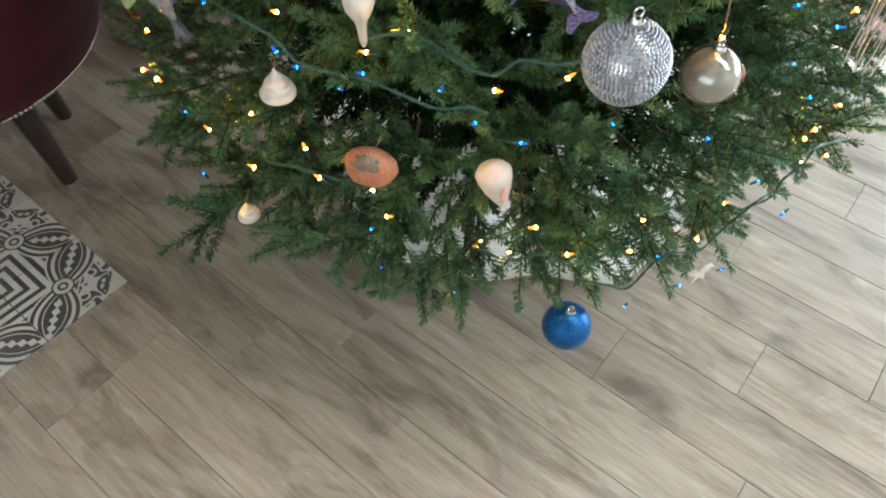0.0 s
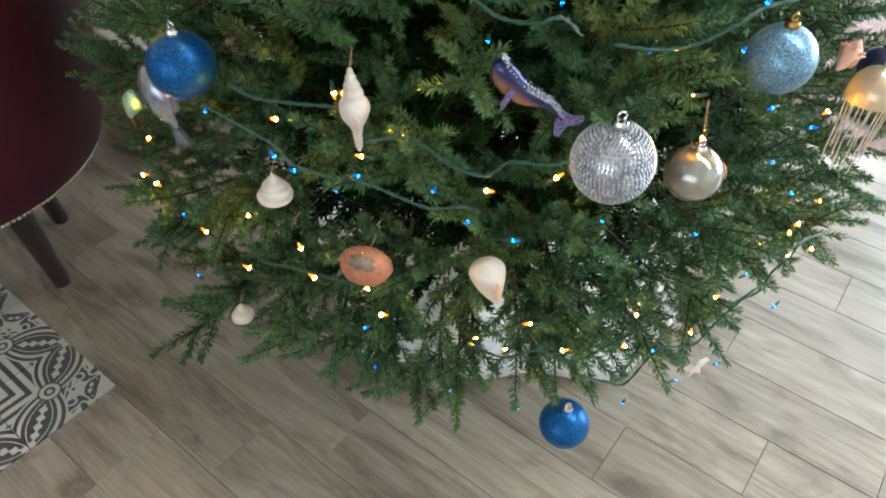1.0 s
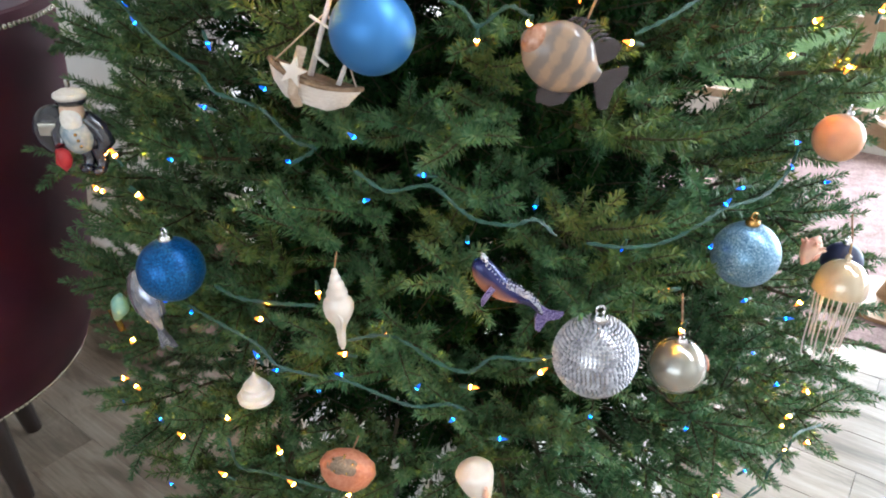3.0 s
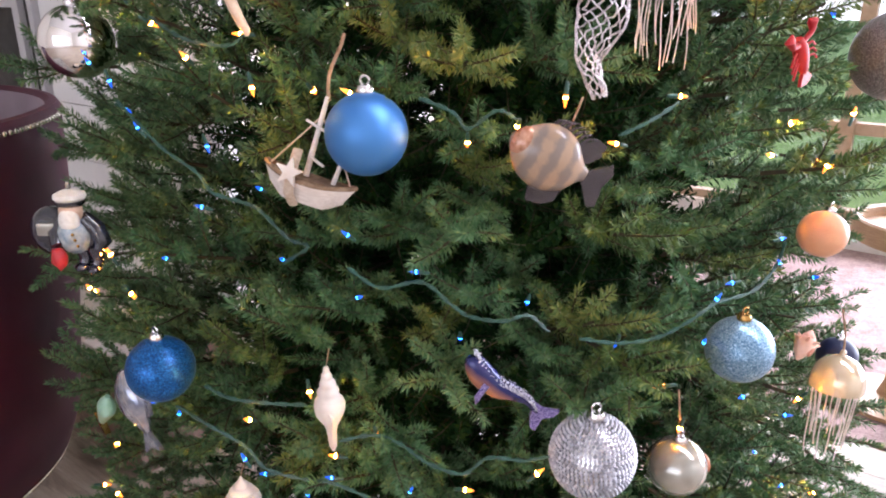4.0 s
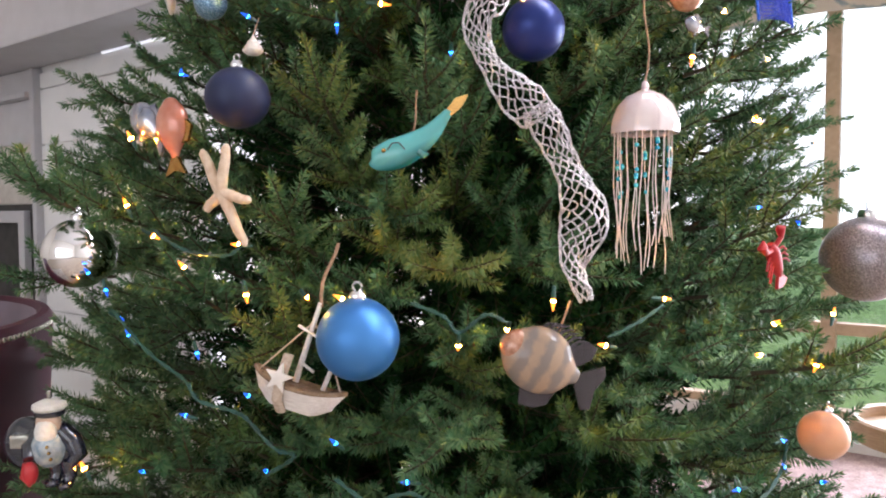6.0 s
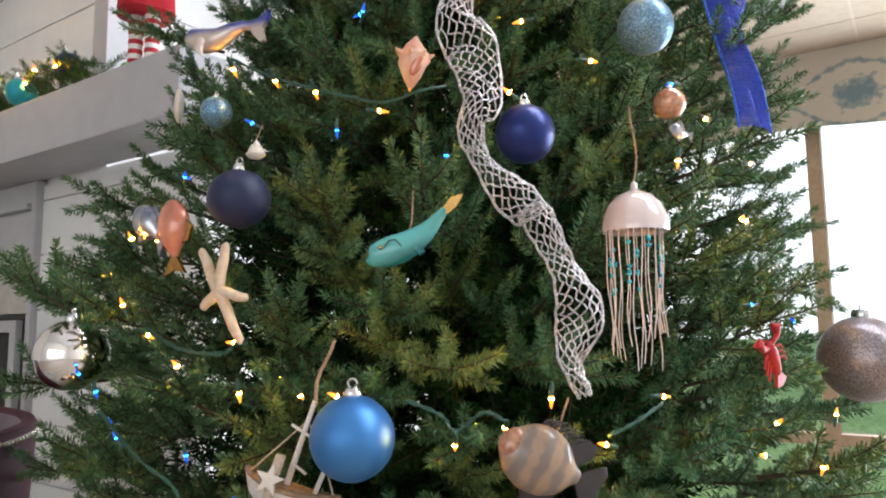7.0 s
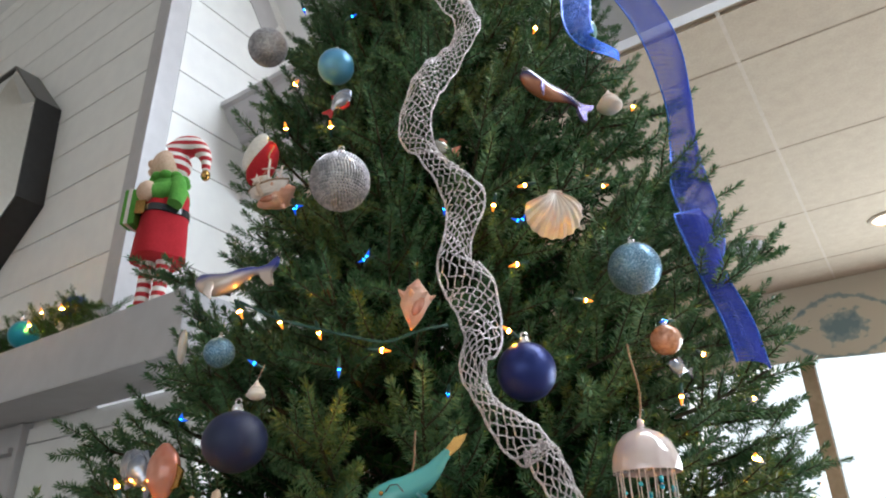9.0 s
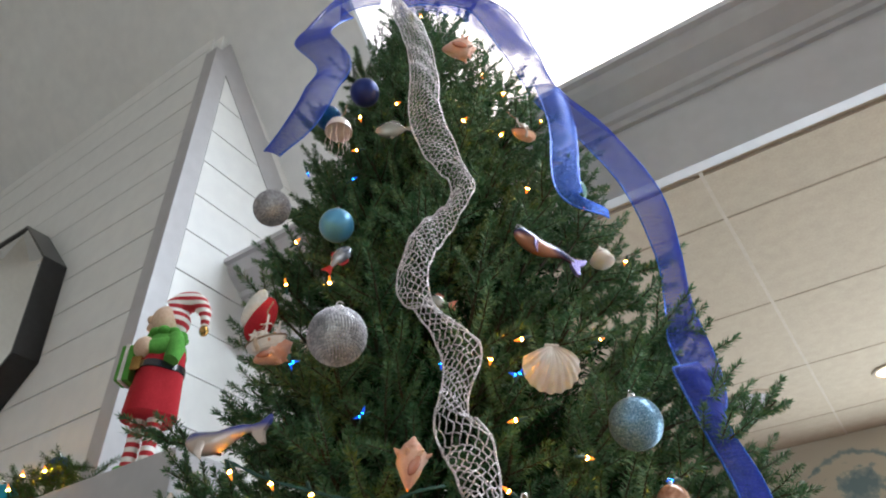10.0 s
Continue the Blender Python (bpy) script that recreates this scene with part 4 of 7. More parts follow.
# ---- shells
def spiral_shell():
    t = hang("spindle_shell", "long white spindle shell with a stepped spire", -10.6, 0.890, 0.022, "shell", 0.02, lean=-2)
    prof = [(1e-4, 0.0500)]
    for k, (zc, r) in enumerate(((0.0455, 0.0032), (0.0385, 0.0056), (0.0305, 0.0082), (0.0215, 0.0110))):      # rounded whorls
        h = 0.0033 + 0.0004 * k
        prof += [(r * 0.80, zc + h), (r * 0.98, zc + h * 0.4), (r * 1.05, zc - h * 0.2), (r * 0.99, zc - h * 0.7)]
    prof += [(0.0118, 0.0150), (0.0148, 0.0115), (0.0162, 0.0060), (0.0160, 0.0005), (0.0140, -0.0060), (0.0104, -0.0125), (0.0070, -0.0185), (0.0052, -0.0260), (0.0046, -0.0350), (0.0040, -0.0440), (0.0016, -0.0500)]
    prof = list(reversed(prof))
    part("spire", Shape().lathe(prof, 30, ripple=lambda a, z: 1 + 0.025 * math.sin(a + z * 260)), MAT["shell"], t)
    part("lip", Shape().tube([(0.004, -0.0150, 0.006), (0.0075, -0.0138, -0.002), (0.007, -0.0105, -0.011), (0.003, -0.0062, -0.022), (0.0015, -0.0045, -0.042)], [0.0006, 0.0020, 0.0024, 0.0016, 0.0006], 8), MAT["shell"], t)
    cord(t, 0.048, 0.016, r=0.0007)


spiral_shell()


def top_shell(a, z, w, label):
    t = hang("top_shell", label, a, z, w / 2, "shell", 0.02)
    k = w / 0.040
    prof = [(1e-4, -0.016), (0.012, -0.015), (0.0195, -0.009), (0.0205, -0.005), (0.0165, -0.003), (0.0175, 0.001), (0.0160, 0.004), (0.0125, 0.005), (0.0132, 0.009), (0.0105, 0.012), (0.0070, 0.013), (0.0065, 0.017), (0.0035, 0.020), (0.0008, 0.026)]
    part("spire", Shape().lathe([(r * k, h * k) for r, h in prof], 28, ripple=lambda a, z: 1 + 0.035 * math.sin(a + z * 330)), MAT["shell"], t)
    cord(t, 0.025 * k, 0.02, r=0.0006)


top_shell(-19.8, 0.763, 0.042, "cream top shell with coiled whorls")
top_shell(37.4, 1.966, 0.040, "small white cone shell")
top_shell(-29.7, 0.479, 0.034, "small white top shell on a low twig")
top_shell(-16.4, 1.459, 0.020, "tiny beige top shell")


def cone_shell():
    t = hang("cone_shell", "white and rose speckled cone shell", 1.4, 0.666, 0.03, "shell", 0.01, lean=-15)
    prof = [(0.0012, -0.040), (0.006, -0.034), (0.0135, -0.020), (0.021, -0.002), (0.0255, 0.014), (0.0265, 0.021), (0.023, 0.026), (0.014, 0.030), (0.006, 0.034), (1e-4, 0.036)]
    part("body", Shape().lathe([(0.84 * r, z) for r, z in prof], 28, ripple=lambda a, z: 1 + 0.02 * math.sin(a * 2 + z * 90)), MAT["shell"], t)
    part("aperture", Shape().tube([(0.012, -0.023, 0.016), (0.008, -0.018, 0.0), (0.003, -0.010, -0.022)], [0.002, 0.004, 0.001], 8), MAT["shell_pink"], t, "rose pink aperture")


cone_shell()


def conch(a, z, w, lean, label):
    t = hang("conch", label, a, z, w * 0.7, "shell", 0.012, lean=lean, nod=8 if z > 1.2 else 0)
    s = Shape()
    k = w / 0.036
    prof = [(0.002, -0.028), (0.0062, -0.022), (0.0105, -0.014), (0.0145, -0.004), (0.0165, 0.005), (0.0150, 0.010), (0.0115, 0.013), (0.0112, 0.016), (0.0085, 0.019), (0.0070, 0.021), (0.0040, 0.024), (0.001, 0.028)]
    s.lathe([(r * k, h * k) for r, h in prof], 24, ripple=lambda a, z: 1 + 0.10 * math.sin(7 * a) * math.sin(z * 420) + 0.05 * math.sin(a + z * 200))
    for i in range(7):
        q = 2 * math.pi * i / 7
        part("spine", Shape().tube([(0.013 * k * math.cos(q), 0.013 * k * math.sin(q), 0.006 * k), (0.0215 * k * math.cos(q), 0.0215 * k * math.sin(q), 0.011 * k)], [0.0045 * k, 0.0010], 7), MAT["shell_pink"], t)
    part("body", s, MAT["shell_pink"], t)
    part("aperture", Shape().ball(0.0075 * k, 16, 10, 0, pose(0.005 * k, -0.0120 * k, -0.005 * k, 0, 20, 0), (0.75, 0.5, 1.6)), MAT["coral"], t, "deep coral aperture")


conch(-0.7, 1.555, 0.036, 8, "small pink spiny conch shell")
conch(22.0, 2.657, 0.058, 70, "pale pink spiny conch shell near the top")
conch(-19.5, 1.738, 0.040, 80, "white spiny conch shell")


def scallop():
    t = hang("scallop_shell", "white ribbed scallop shell", 17.1, 1.687, 0.034, "shell", 0.02, lean=4, turn=-12, nod=20)
    v, f = [], []
    na, nr = 61, 9
    for i in range(na):
        q = radians(-64 + 128 * i / (na - 1))
        rib = math.cos(math.pi * 2 * i / 6.0)
        for j in range(nr):
            s = j / (nr - 1)
            R = 0.060 * s * (1 + 0.02 * rib * s) * math.cos(q * 0.88) ** 0.75
            v.append((R * math.sin(q), -0.020 * math.sin(math.pi * min(1, s * 0.98)) ** 0.8 - 0.0016 * rib * s, 0.031 - R * math.cos(q)))
    for i in range(na - 1):
        for j in range(nr - 1):
            f.append((i * nr + j, i * nr + j + 1, (i + 1) * nr + j + 1, (i + 1) * nr + j))
    s = Shape().add(v, f)
    s.add([(x, y + 0.003, z) for x, y, z in v], [tuple(reversed(q)) for q in f])
    part("valve", s, MAT["shell"], t)
    part("hinge", Shape().box(-0.009, 0.009, -0.003, 0.002, 0.025, 0.033, bevel=0.002), MAT["shell"], t)


scallop()


def urchin_ornament():
    t = hang("sand_dollar", "coral sugared sand dollar with a gold flower", -10.7, 0.686, 0.034, "ornament", 0.025, lean=4, nod=-50)
    k = 0.033
    prof = [(1e-4, -0.75), (0.45, -0.70), (0.80, -0.42), (0.98, -0.05), (1.0, 0.08), (0.86, 0.40), (0.5, 0.62), (0.15, 0.70), (1e-4, 0.70)]
    part("body", Shape().lathe([(r * k, z * k) for r, z in prof], 34, ripple=lambda a, z: 1 + 0.02 * math.sin(12 * a)), MAT["urchin"], t)
    part("face", Shape().ball(0.024, 26, 16, 0, pose(0, -0.0150, 0.0010), (0.98, 0.78, 0.62)), MAT["sugar"], t, "grey sugared face")
    for i in range(5):
        q = radians(90 + 72 * i)
        part("petal", Shape().ball(0.0042, 10, 6, 0, pose(0.0095 * math.cos(q), -0.0325 + 0.0022 * abs(math.cos(q)) + 0.002 * abs(math.sin(q)), 0.0018 + 0.0075 * math.sin(q), 0, 90 - math.degrees(q), 0), (0.36, 0.3, 1.15)), MAT["gold"], t, "gold petal")
    cord(t, 0.022, 0.018)


urchin_ornament()


def starfish():
    t = hang("starfish", "cream coloured finger starfish", -19.2, 1.305, 0.03, "starfish", 0.02, lean=-4)
    s = Shape()
    for q, l in ((112, 0.050), (76, 0.050), (-18, 0.036), (-66, 0.060), (215, 0.026)):
        d = Vector((math.cos(radians(q)), 0, math.sin(radians(q))))
        side = Vector((-d.z, 0, d.x))
        part("arm", Shape().tube([d * (-0.004) + Vector((0, 0, 0)), d * l * 0.35 + side * 0.001, d * l * 0.7, d * l * 0.93 + side * 0.001, d * l], [0.0060, 0.0056, 0.0050, 0.0042, 0.0016], 12, 0, pose(0, 0, 0.006)), MAT["cream"], t)
    s.ball(0.0072, 16, 10, 0, pose(0, 0, 0.006), (1, 0.8, 1))
    part("disc", s, MAT["cream"], t)


starfish()


def small_star():
    t = hang("starfish", "small white starfish on a low twig", 30.2, 0.386, 0.024, "starfish", 0.0)
    pts = []
    for i in range(10):
        q, r = radians(90 + 36 * i), (0.026 if i % 2 == 0 else 0.010)
        pts.append((r * math.cos(q), r * math.sin(q)))
    part("body", Shape().plate(pts, 0.007), MAT["shell"], t)


small_star()


def flat_disc(a, z, w, h, mat, label):
    t = hang("sand_dollar", label, a, z, h / 2, "shell", 0.0, turn=50)
    part("disc", Shape().ball(h / 2, 24, 14, 0, None, (0.26, 0.9, 1)), MAT[mat], t)


flat_disc(-29.5, 1.538, 0.02, 0.042, "shell", "pale flat sand dollar seen edge on")


# ---- sea creatures in glass
def swept(pts, radii, seg=18, flat=1.0, steps=5):
    path = smooth_path([(*p, r) for p, r in zip(pts, radii)], steps)
    return [p[:3] for p in path], [max(0.0004, float(p[3])) for p in path]


def whale(name, label, a, z, scale, mat, crystal, lean, flip=1, out=0.02, tail_mat=None):
    t = hang(name, label, a, z, 0.042 * scale, "ornament", out, lean=lean)
    k = scale
    pts = [(-0.046, 0, 0.022), (-0.043, 0, 0.017), (-0.031, 0, 0.004), (-0.011, 0, -0.007), (0.011, 0, -0.010), (0.029, 0, -0.015), (0.042, 0, -0.026)]
    P, R = swept([(x * k * flip, y, q * k) for x, y, q in pts], [r * k for r in (0.004, 0.0110, 0.0148, 0.0136, 0.0098, 0.0060, 0.0038)])
    part("body", Shape().tube(P, R, 20, 0, None, 0.82, (0, 1, 0)), MAT[mat], t)
    fl = [(0.037, -0.016), (0.050, -0.020), (0.066, -0.018), (0.062, -0.026), (0.050, -0.032), (0.047, -0.048), (0.041, -0.046), (0.036, -0.032)]
    part("fluke", Shape().plate([(x * k * flip, q * k) for x, q in fl], 0.006 * k), MAT[tail_mat or mat], t)
    part("flipper", Shape().tube([(-0.024 * k * flip, -0.012 * k, -0.002 * k), (-0.030 * k * flip, -0.016 * k, -0.016 * k), (-0.029 * k * flip, -0.014 * k, -0.026 * k)], [0.005 * k, 0.005 * k, 0.001], 10, flat=0.5), MAT[tail_mat or mat], t)
    if crystal:
        rng, s = random.Random(3), Shape()
        for i in range(1100):
            j = rng.randrange(4, len(P) - 1)
            q = rng.uniform(0.1, 1.35)
            c, r = Vector(P[j]), R[j] * 1.02
            off = Vector((rng.uniform(-0.002, 0.002) * k, -math.cos(q) * r * 0.8 if rng.random() < 0.8 else math.cos(q) * r * 0.8, math.sin(q) * r))
            if off.z < r * (0.75 - 0.9 * (j / len(P)) ** 2):
                continue
            b = rng.uniform(0.0007, 0.0013) * k
            p = c + off
            s.add([(p.x + b, p.y, p.z), (p.x - b, p.y, p.z), (p.x, p.y + b, p.z), (p.x, p.y - b, p.z), (p.x, p.y, p.z + b), (p.x, p.y, p.z - b)],
                  [(0, 2, 4), (2, 1, 4), (1, 3, 4), (3, 0, 4), (2, 0, 5), (1, 2, 5), (3, 1, 5), (0, 3, 5)])
        tagged(part("crystals", s, MAT["bead"], t, "silver crystal grains along the back", smooth=False), kind="stuff")
    return t


whale("whale_ornament", "purple-blue and copper glass whale crusted with crystals", 4.4, 0.934, 0.92, "whale_blue", True, 16, 1, 0.03, "purple_glitter")
whale("whale_ornament", "long blue-backed copper glass whale", 23.8, 1.943, 1.05, "whale_blue", True, -6, tail_mat="purple_glitter")
whale("dolphin_ornament", "silver glass dolphin with a blue back", -22.7, 1.618, 0.98, "dolphin", False, -24, 1, 0.02)


def teal_whale():
    t = hang("whale_ornament", "teal glass whale with a gold tail", -1.6, 1.354, 0.034, "ornament", 0.03, lean=3)
    P, R = swept([(-0.037, 0, -0.015), (-0.034, 0, -0.015), (-0.018, 0, -0.010), (0.0, 0, -0.002), (0.018, 0, 0.012), (0.029, 0, 0.026), (0.035, 0, 0.034)], [0.002, 0.010, 0.0150, 0.0140, 0.0095, 0.0058, 0.004])
    part("body", Shape().tube(P, R, 22, 0, None, 0.85, (0, 1, 0)), MAT["whale_teal"], t)
    part("tail", Shape().plate([(0.031, 0.033), (0.040, 0.046), (0.052, 0.050), (0.050, 0.044), (0.045, 0.036), (0.037, 0.029)], 0.006), MAT["gold"], t, "gold tail fluke")
    part("eye", Shape().ball(0.0022, 10, 6, 0, pose(-0.024, -0.0132, -0.007)), MAT["gold"], t)
    part("mouth", Shape().tube([(-0.020, -0.0145, -0.006), (-0.016, -0.0150, 0.0), (-0.010, -0.0135, 0.001), (-0.004, -0.013, -0.005)], 0.0007, 6), MAT["black"], t)
    part("fin", Shape().tube([(0.008, -0.011, -0.006), (0.014, -0.013, -0.010), (0.018, -0.012, -0.008)], [0.003, 0.003, 0.001], 8, flat=0.4), MAT["whale_teal"], t)
    cord(t, 0.006, 0.048, sway=0.4)


teal_whale()


def jellyfish(label, a, z, w, length, mat, strands, beads, seed):
    t = hang("jellyfish_ornament", label, a, z, w / 2, "ornament", 0.025)
    keep(a, z - length * 0.45, w * 0.26, 0.02)
    keep(a, z - length * 0.9, w * 0.22, 0.02)
    R = w / 2
    prof = [(R * 0.9, -R * 0.52), (R, -R * 0.60), (R * 1.0, -R * 0.42), (R * 0.95, -R * 0.12), (R * 0.82, R * 0.22), (R * 0.58, R * 0.50), (R * 0.30, R * 0.64), (R * 0.12, R * 0.72), (R * 0.10, R * 0.92), (R * 0.04, R * 0.98)]
    part("dome", Shape().lathe(prof, 40, ripple=lambda q, h: 1 + 0.025 * abs(math.sin(6 * q))), MAT[mat], t, "ribbed iridescent dome")
    rng = random.Random(seed)
    for i in range(strands):
        q = 2 * math.pi * i / strands + rng.uniform(-0.1, 0.1)
        r = R * rng.uniform(0.66, 0.92)
        l = length * rng.uniform(0.72, 1.0)
        x, y = r * math.cos(q), r * math.sin(q)
        pts = [(x + R * 0.10 * math.sin(k * 1.1 + i) * k / 7, y * (1 - 0.03 * k), -R * 0.5 - l * k / 7) for k in range(8)]
        part("strand", Shape().tube(smooth_path(pts, 3), R * 0.009 + 0.00022, 5, flat=1.7), MAT["fringe"], t)
        if beads and i % 3 == 0:
            s = Shape()
            for j in range(rng.randrange(3, 8)):
                k = rng.uniform(0.15, 0.6)
                p = pts[int(k * 7)]
                s.ball(0.0023, 8, 6, 0, pose(p[0], p[1], p[2] + rng.uniform(-0.006, 0.006)))
            tagged(part("strand_beads", s, MAT["beadcyan"], t, "cyan glass beads"), kind="stuff")
    cord(t, R * 0.95, 0.085 if beads else 0.05, sway=1.0)


jellyfish("pearly pink glass jellyfish with beaded fringe", 19.7, 1.389, 0.067, 0.146, "pearl", 20, True, 2)
jellyfish("champagne glass jellyfish with long pale fringe", 42.4, 0.854, 0.064, 0.105, "amber", 14, False, 4)
jellyfish("small pink glass jellyfish high up", -15.6, 2.262, 0.050, 0.060, "pearl", 10, False, 8)


def glass_fish():
    t = hang("fish_ornament", "striped amber glass fish with smoky fins", 8.2, 1.152, 0.045, "ornament", 0.03, lean=28)
    P, R = swept([(-0.045, 0, 0.004), (-0.040, 0, 0.003), (-0.024, 0, 0.001), (-0.004, 0, 0.0), (0.016, 0, 0.0), (0.030, 0, 0.001), (0.036, 0, 0.001)], [0.003, 0.011, 0.026, 0.031, 0.025, 0.010, 0.006])
    part("body", Shape().tube(P, R, 24, 0, None, 0.55, (0, 1, 0)), MAT["fishglass"], t)
    part("head", Shape().ball(0.019, 22, 14, 0, pose(-0.0295, -0.0005, 0.002), (0.80, 0.60, 0.86)), MAT["fishhead"], t, "speckled amber head")
    part("tail_fin", Shape().plate([(0.034, 0.005), (0.055, 0.022), (0.060, 0.014), (0.056, -0.002), (0.060, -0.020), (0.052, -0.024), (0.034, -0.004)], 0.004), MAT["fin"], t)
    for i in range(8):
        x = -0.018 + 0.0055 * i
        part("spine", Shape().tube([(x, 0, 0.024 - abs(i - 2) * 0.0012), (x + 0.006, 0, 0.036 - abs(i - 2) * 0.001), (x + 0.014, 0, 0.041 - abs(i - 2) * 0.0014)], [0.0024, 0.0018, 0.0006], 7), MAT["fin"], t)
    part("back_fin", Shape().plate([(0.016, 0.023), (0.030, 0.036), (0.040, 0.034), (0.040, 0.022), (0.030, 0.010)], 0.004), MAT["fin"], t)
    part("belly_fin", Shape().plate([(-0.010, -0.028), (-0.004, -0.044), (0.010, -0.042), (0.020, -0.034), (0.022, -0.020)], 0.004), MAT["fin"], t)
    cord(t, 0.032, 0.03)


glass_fish()


def little_fish(label, a, z, l, mat, lean, out=0.015, fin=None, turn=0):
    t = hang("fish_ornament", label, a, z, l * 0.38, "ornament", out, lean=lean, turn=turn)
    k = l / 0.1
    P, R = swept([(-0.042 * k, 0, 0), (-0.038 * k, 0, 0), (-0.020 * k, 0, 0), (0.004 * k, 0, 0), (0.026 * k, 0, 0), (0.034 * k, 0, 0)], [0.002 * k, 0.010 * k, 0.023 * k, 0.023 * k, 0.009 * k, 0.005 * k])
    part("body", Shape().tube(P, R, 18, 0, None, 0.6, (0, 1, 0)), MAT[mat], t)
    part("tail_fin", Shape().plate([(0.031 * k, 0.004 * k), (0.056 * k, 0.018 * k), (0.050 * k, 0.0), (0.056 * k, -0.018 * k), (0.031 * k, -0.004 * k)], 0.005 * k), MAT[fin or mat], t)
    part("back_fin", Shape().plate([(-0.016 * k, 0.019 * k), (-0.002 * k, 0.034 * k), (0.016 * k, 0.026 * k), (0.018 * k, 0.012 * k)], 0.004 * k), MAT[fin or mat], t)
    part("belly_fin", Shape().plate([(-0.012 * k, -0.020 * k), (0.0, -0.032 * k), (0.012 * k, -0.018 * k)], 0.004 * k), MAT[fin or mat], t)


little_fish("blue and silver glass fish hanging nose up", -34.8, 0.817, 0.112, "bluefish", 62, 0.01)
little_fish("coral glass fish standing on its nose", -27.4, 1.382, 0.088, "coral", 84, 0.0, "gold")
little_fish("blue and silver glass fish", -32.2, 1.394, 0.078, "bluefish", 40, -0.005)
little_fish("clear glass fish behind the net ribbon", 3.9, 1.823, 0.050, "smoke", 10, -0.02, "coral")
little_fish("pale glass fish near the top", -3.2, 2.259, 0.078, "smoke", 0, 0.0)
little_fish("seafoam painted fish under the blue ribbon", 60.4, 2.300, 0.062, "tealpaint", 70, 0.0)
little_fish("dark silver glass fish with a red tail", -12.2, 1.914, 0.056, "bluefish", 130, 0.0, "red")
bauble("dark midnight bauble behind a jellyfish", 48.0, 0.842, 0.052, "mt_navy", 0.0)
conch(37.0, 0.905, 0.026, 40, "tiny white and pink conch beside a bulb")
little_fish("small white and blue glass fish", 29.8, 1.498, 0.040, "bluefish", 10, 0.0)


def mermaid_tail():
    t = hang("tail_ornament", "seafoam painted fish tail with a wooden fluke", -44.8, 0.754, 0.035, "ornament", 0.0, lean=20)
    P, R = swept([(0.010, 0, 0.040), (0.008, 0, 0.020), (0.0, 0, 0.0), (-0.008, 0, -0.020), (-0.012, 0, -0.032)], [0.004, 0.0145, 0.012, 0.008, 0.005])
    part("tail", Shape().tube(P, R, 16, flat=0.8), MAT["tealpaint"], t)
    part("fluke", Shape().plate([(-0.034, -0.034), (-0.010, -0.030), (0.010, -0.036), (0.002, -0.041), (-0.014, -0.038)], 0.008), MAT["gold"], t, "pale wooden fluke")


mermaid_tail()


def lobster():
    t = hang("lobster_ornament", "small red painted lobster ornament", 37.1, 1.238, 0.026, "ornament", 0.0, lean=-30)
    P, R = swept([(0, 0, 0.018), (0, 0, 0.008), (0, 0, -0.004), (0, 0, -0.018), (0, 0, -0.026)], [0.004, 0.008, 0.008, 0.006, 0.003])
    part("body", Shape().tube(P, R, 14), MAT["red"], t)
    for s in (-1, 1):
        part("claw", Shape().tube([(0.005 * s, -0.002, 0.012), (0.018 * s, -0.004, 0.016), (0.022 * s, -0.004, 0.026), (0.016 * s, -0.004, 0.032)], [0.003, 0.003, 0.006, 0.001], 10), MAT["red"], t)
        for i in range(3):
            part("leg", Shape().tube([(0.006 * s, 0, 0.004 - 0.006 * i), (0.018 * s, -0.003, 0.004 - 0.008 * i), (0.024 * s, -0.002, -0.004 - 0.008 * i)], 0.0014, 6), MAT["red"], t)
    part("tail_fan", Shape().plate([(-0.004, -0.024), (-0.012, -0.036), (0.0, -0.040), (0.012, -0.036), (0.004, -0.024)], 0.004), MAT["red"], t)


lobster()


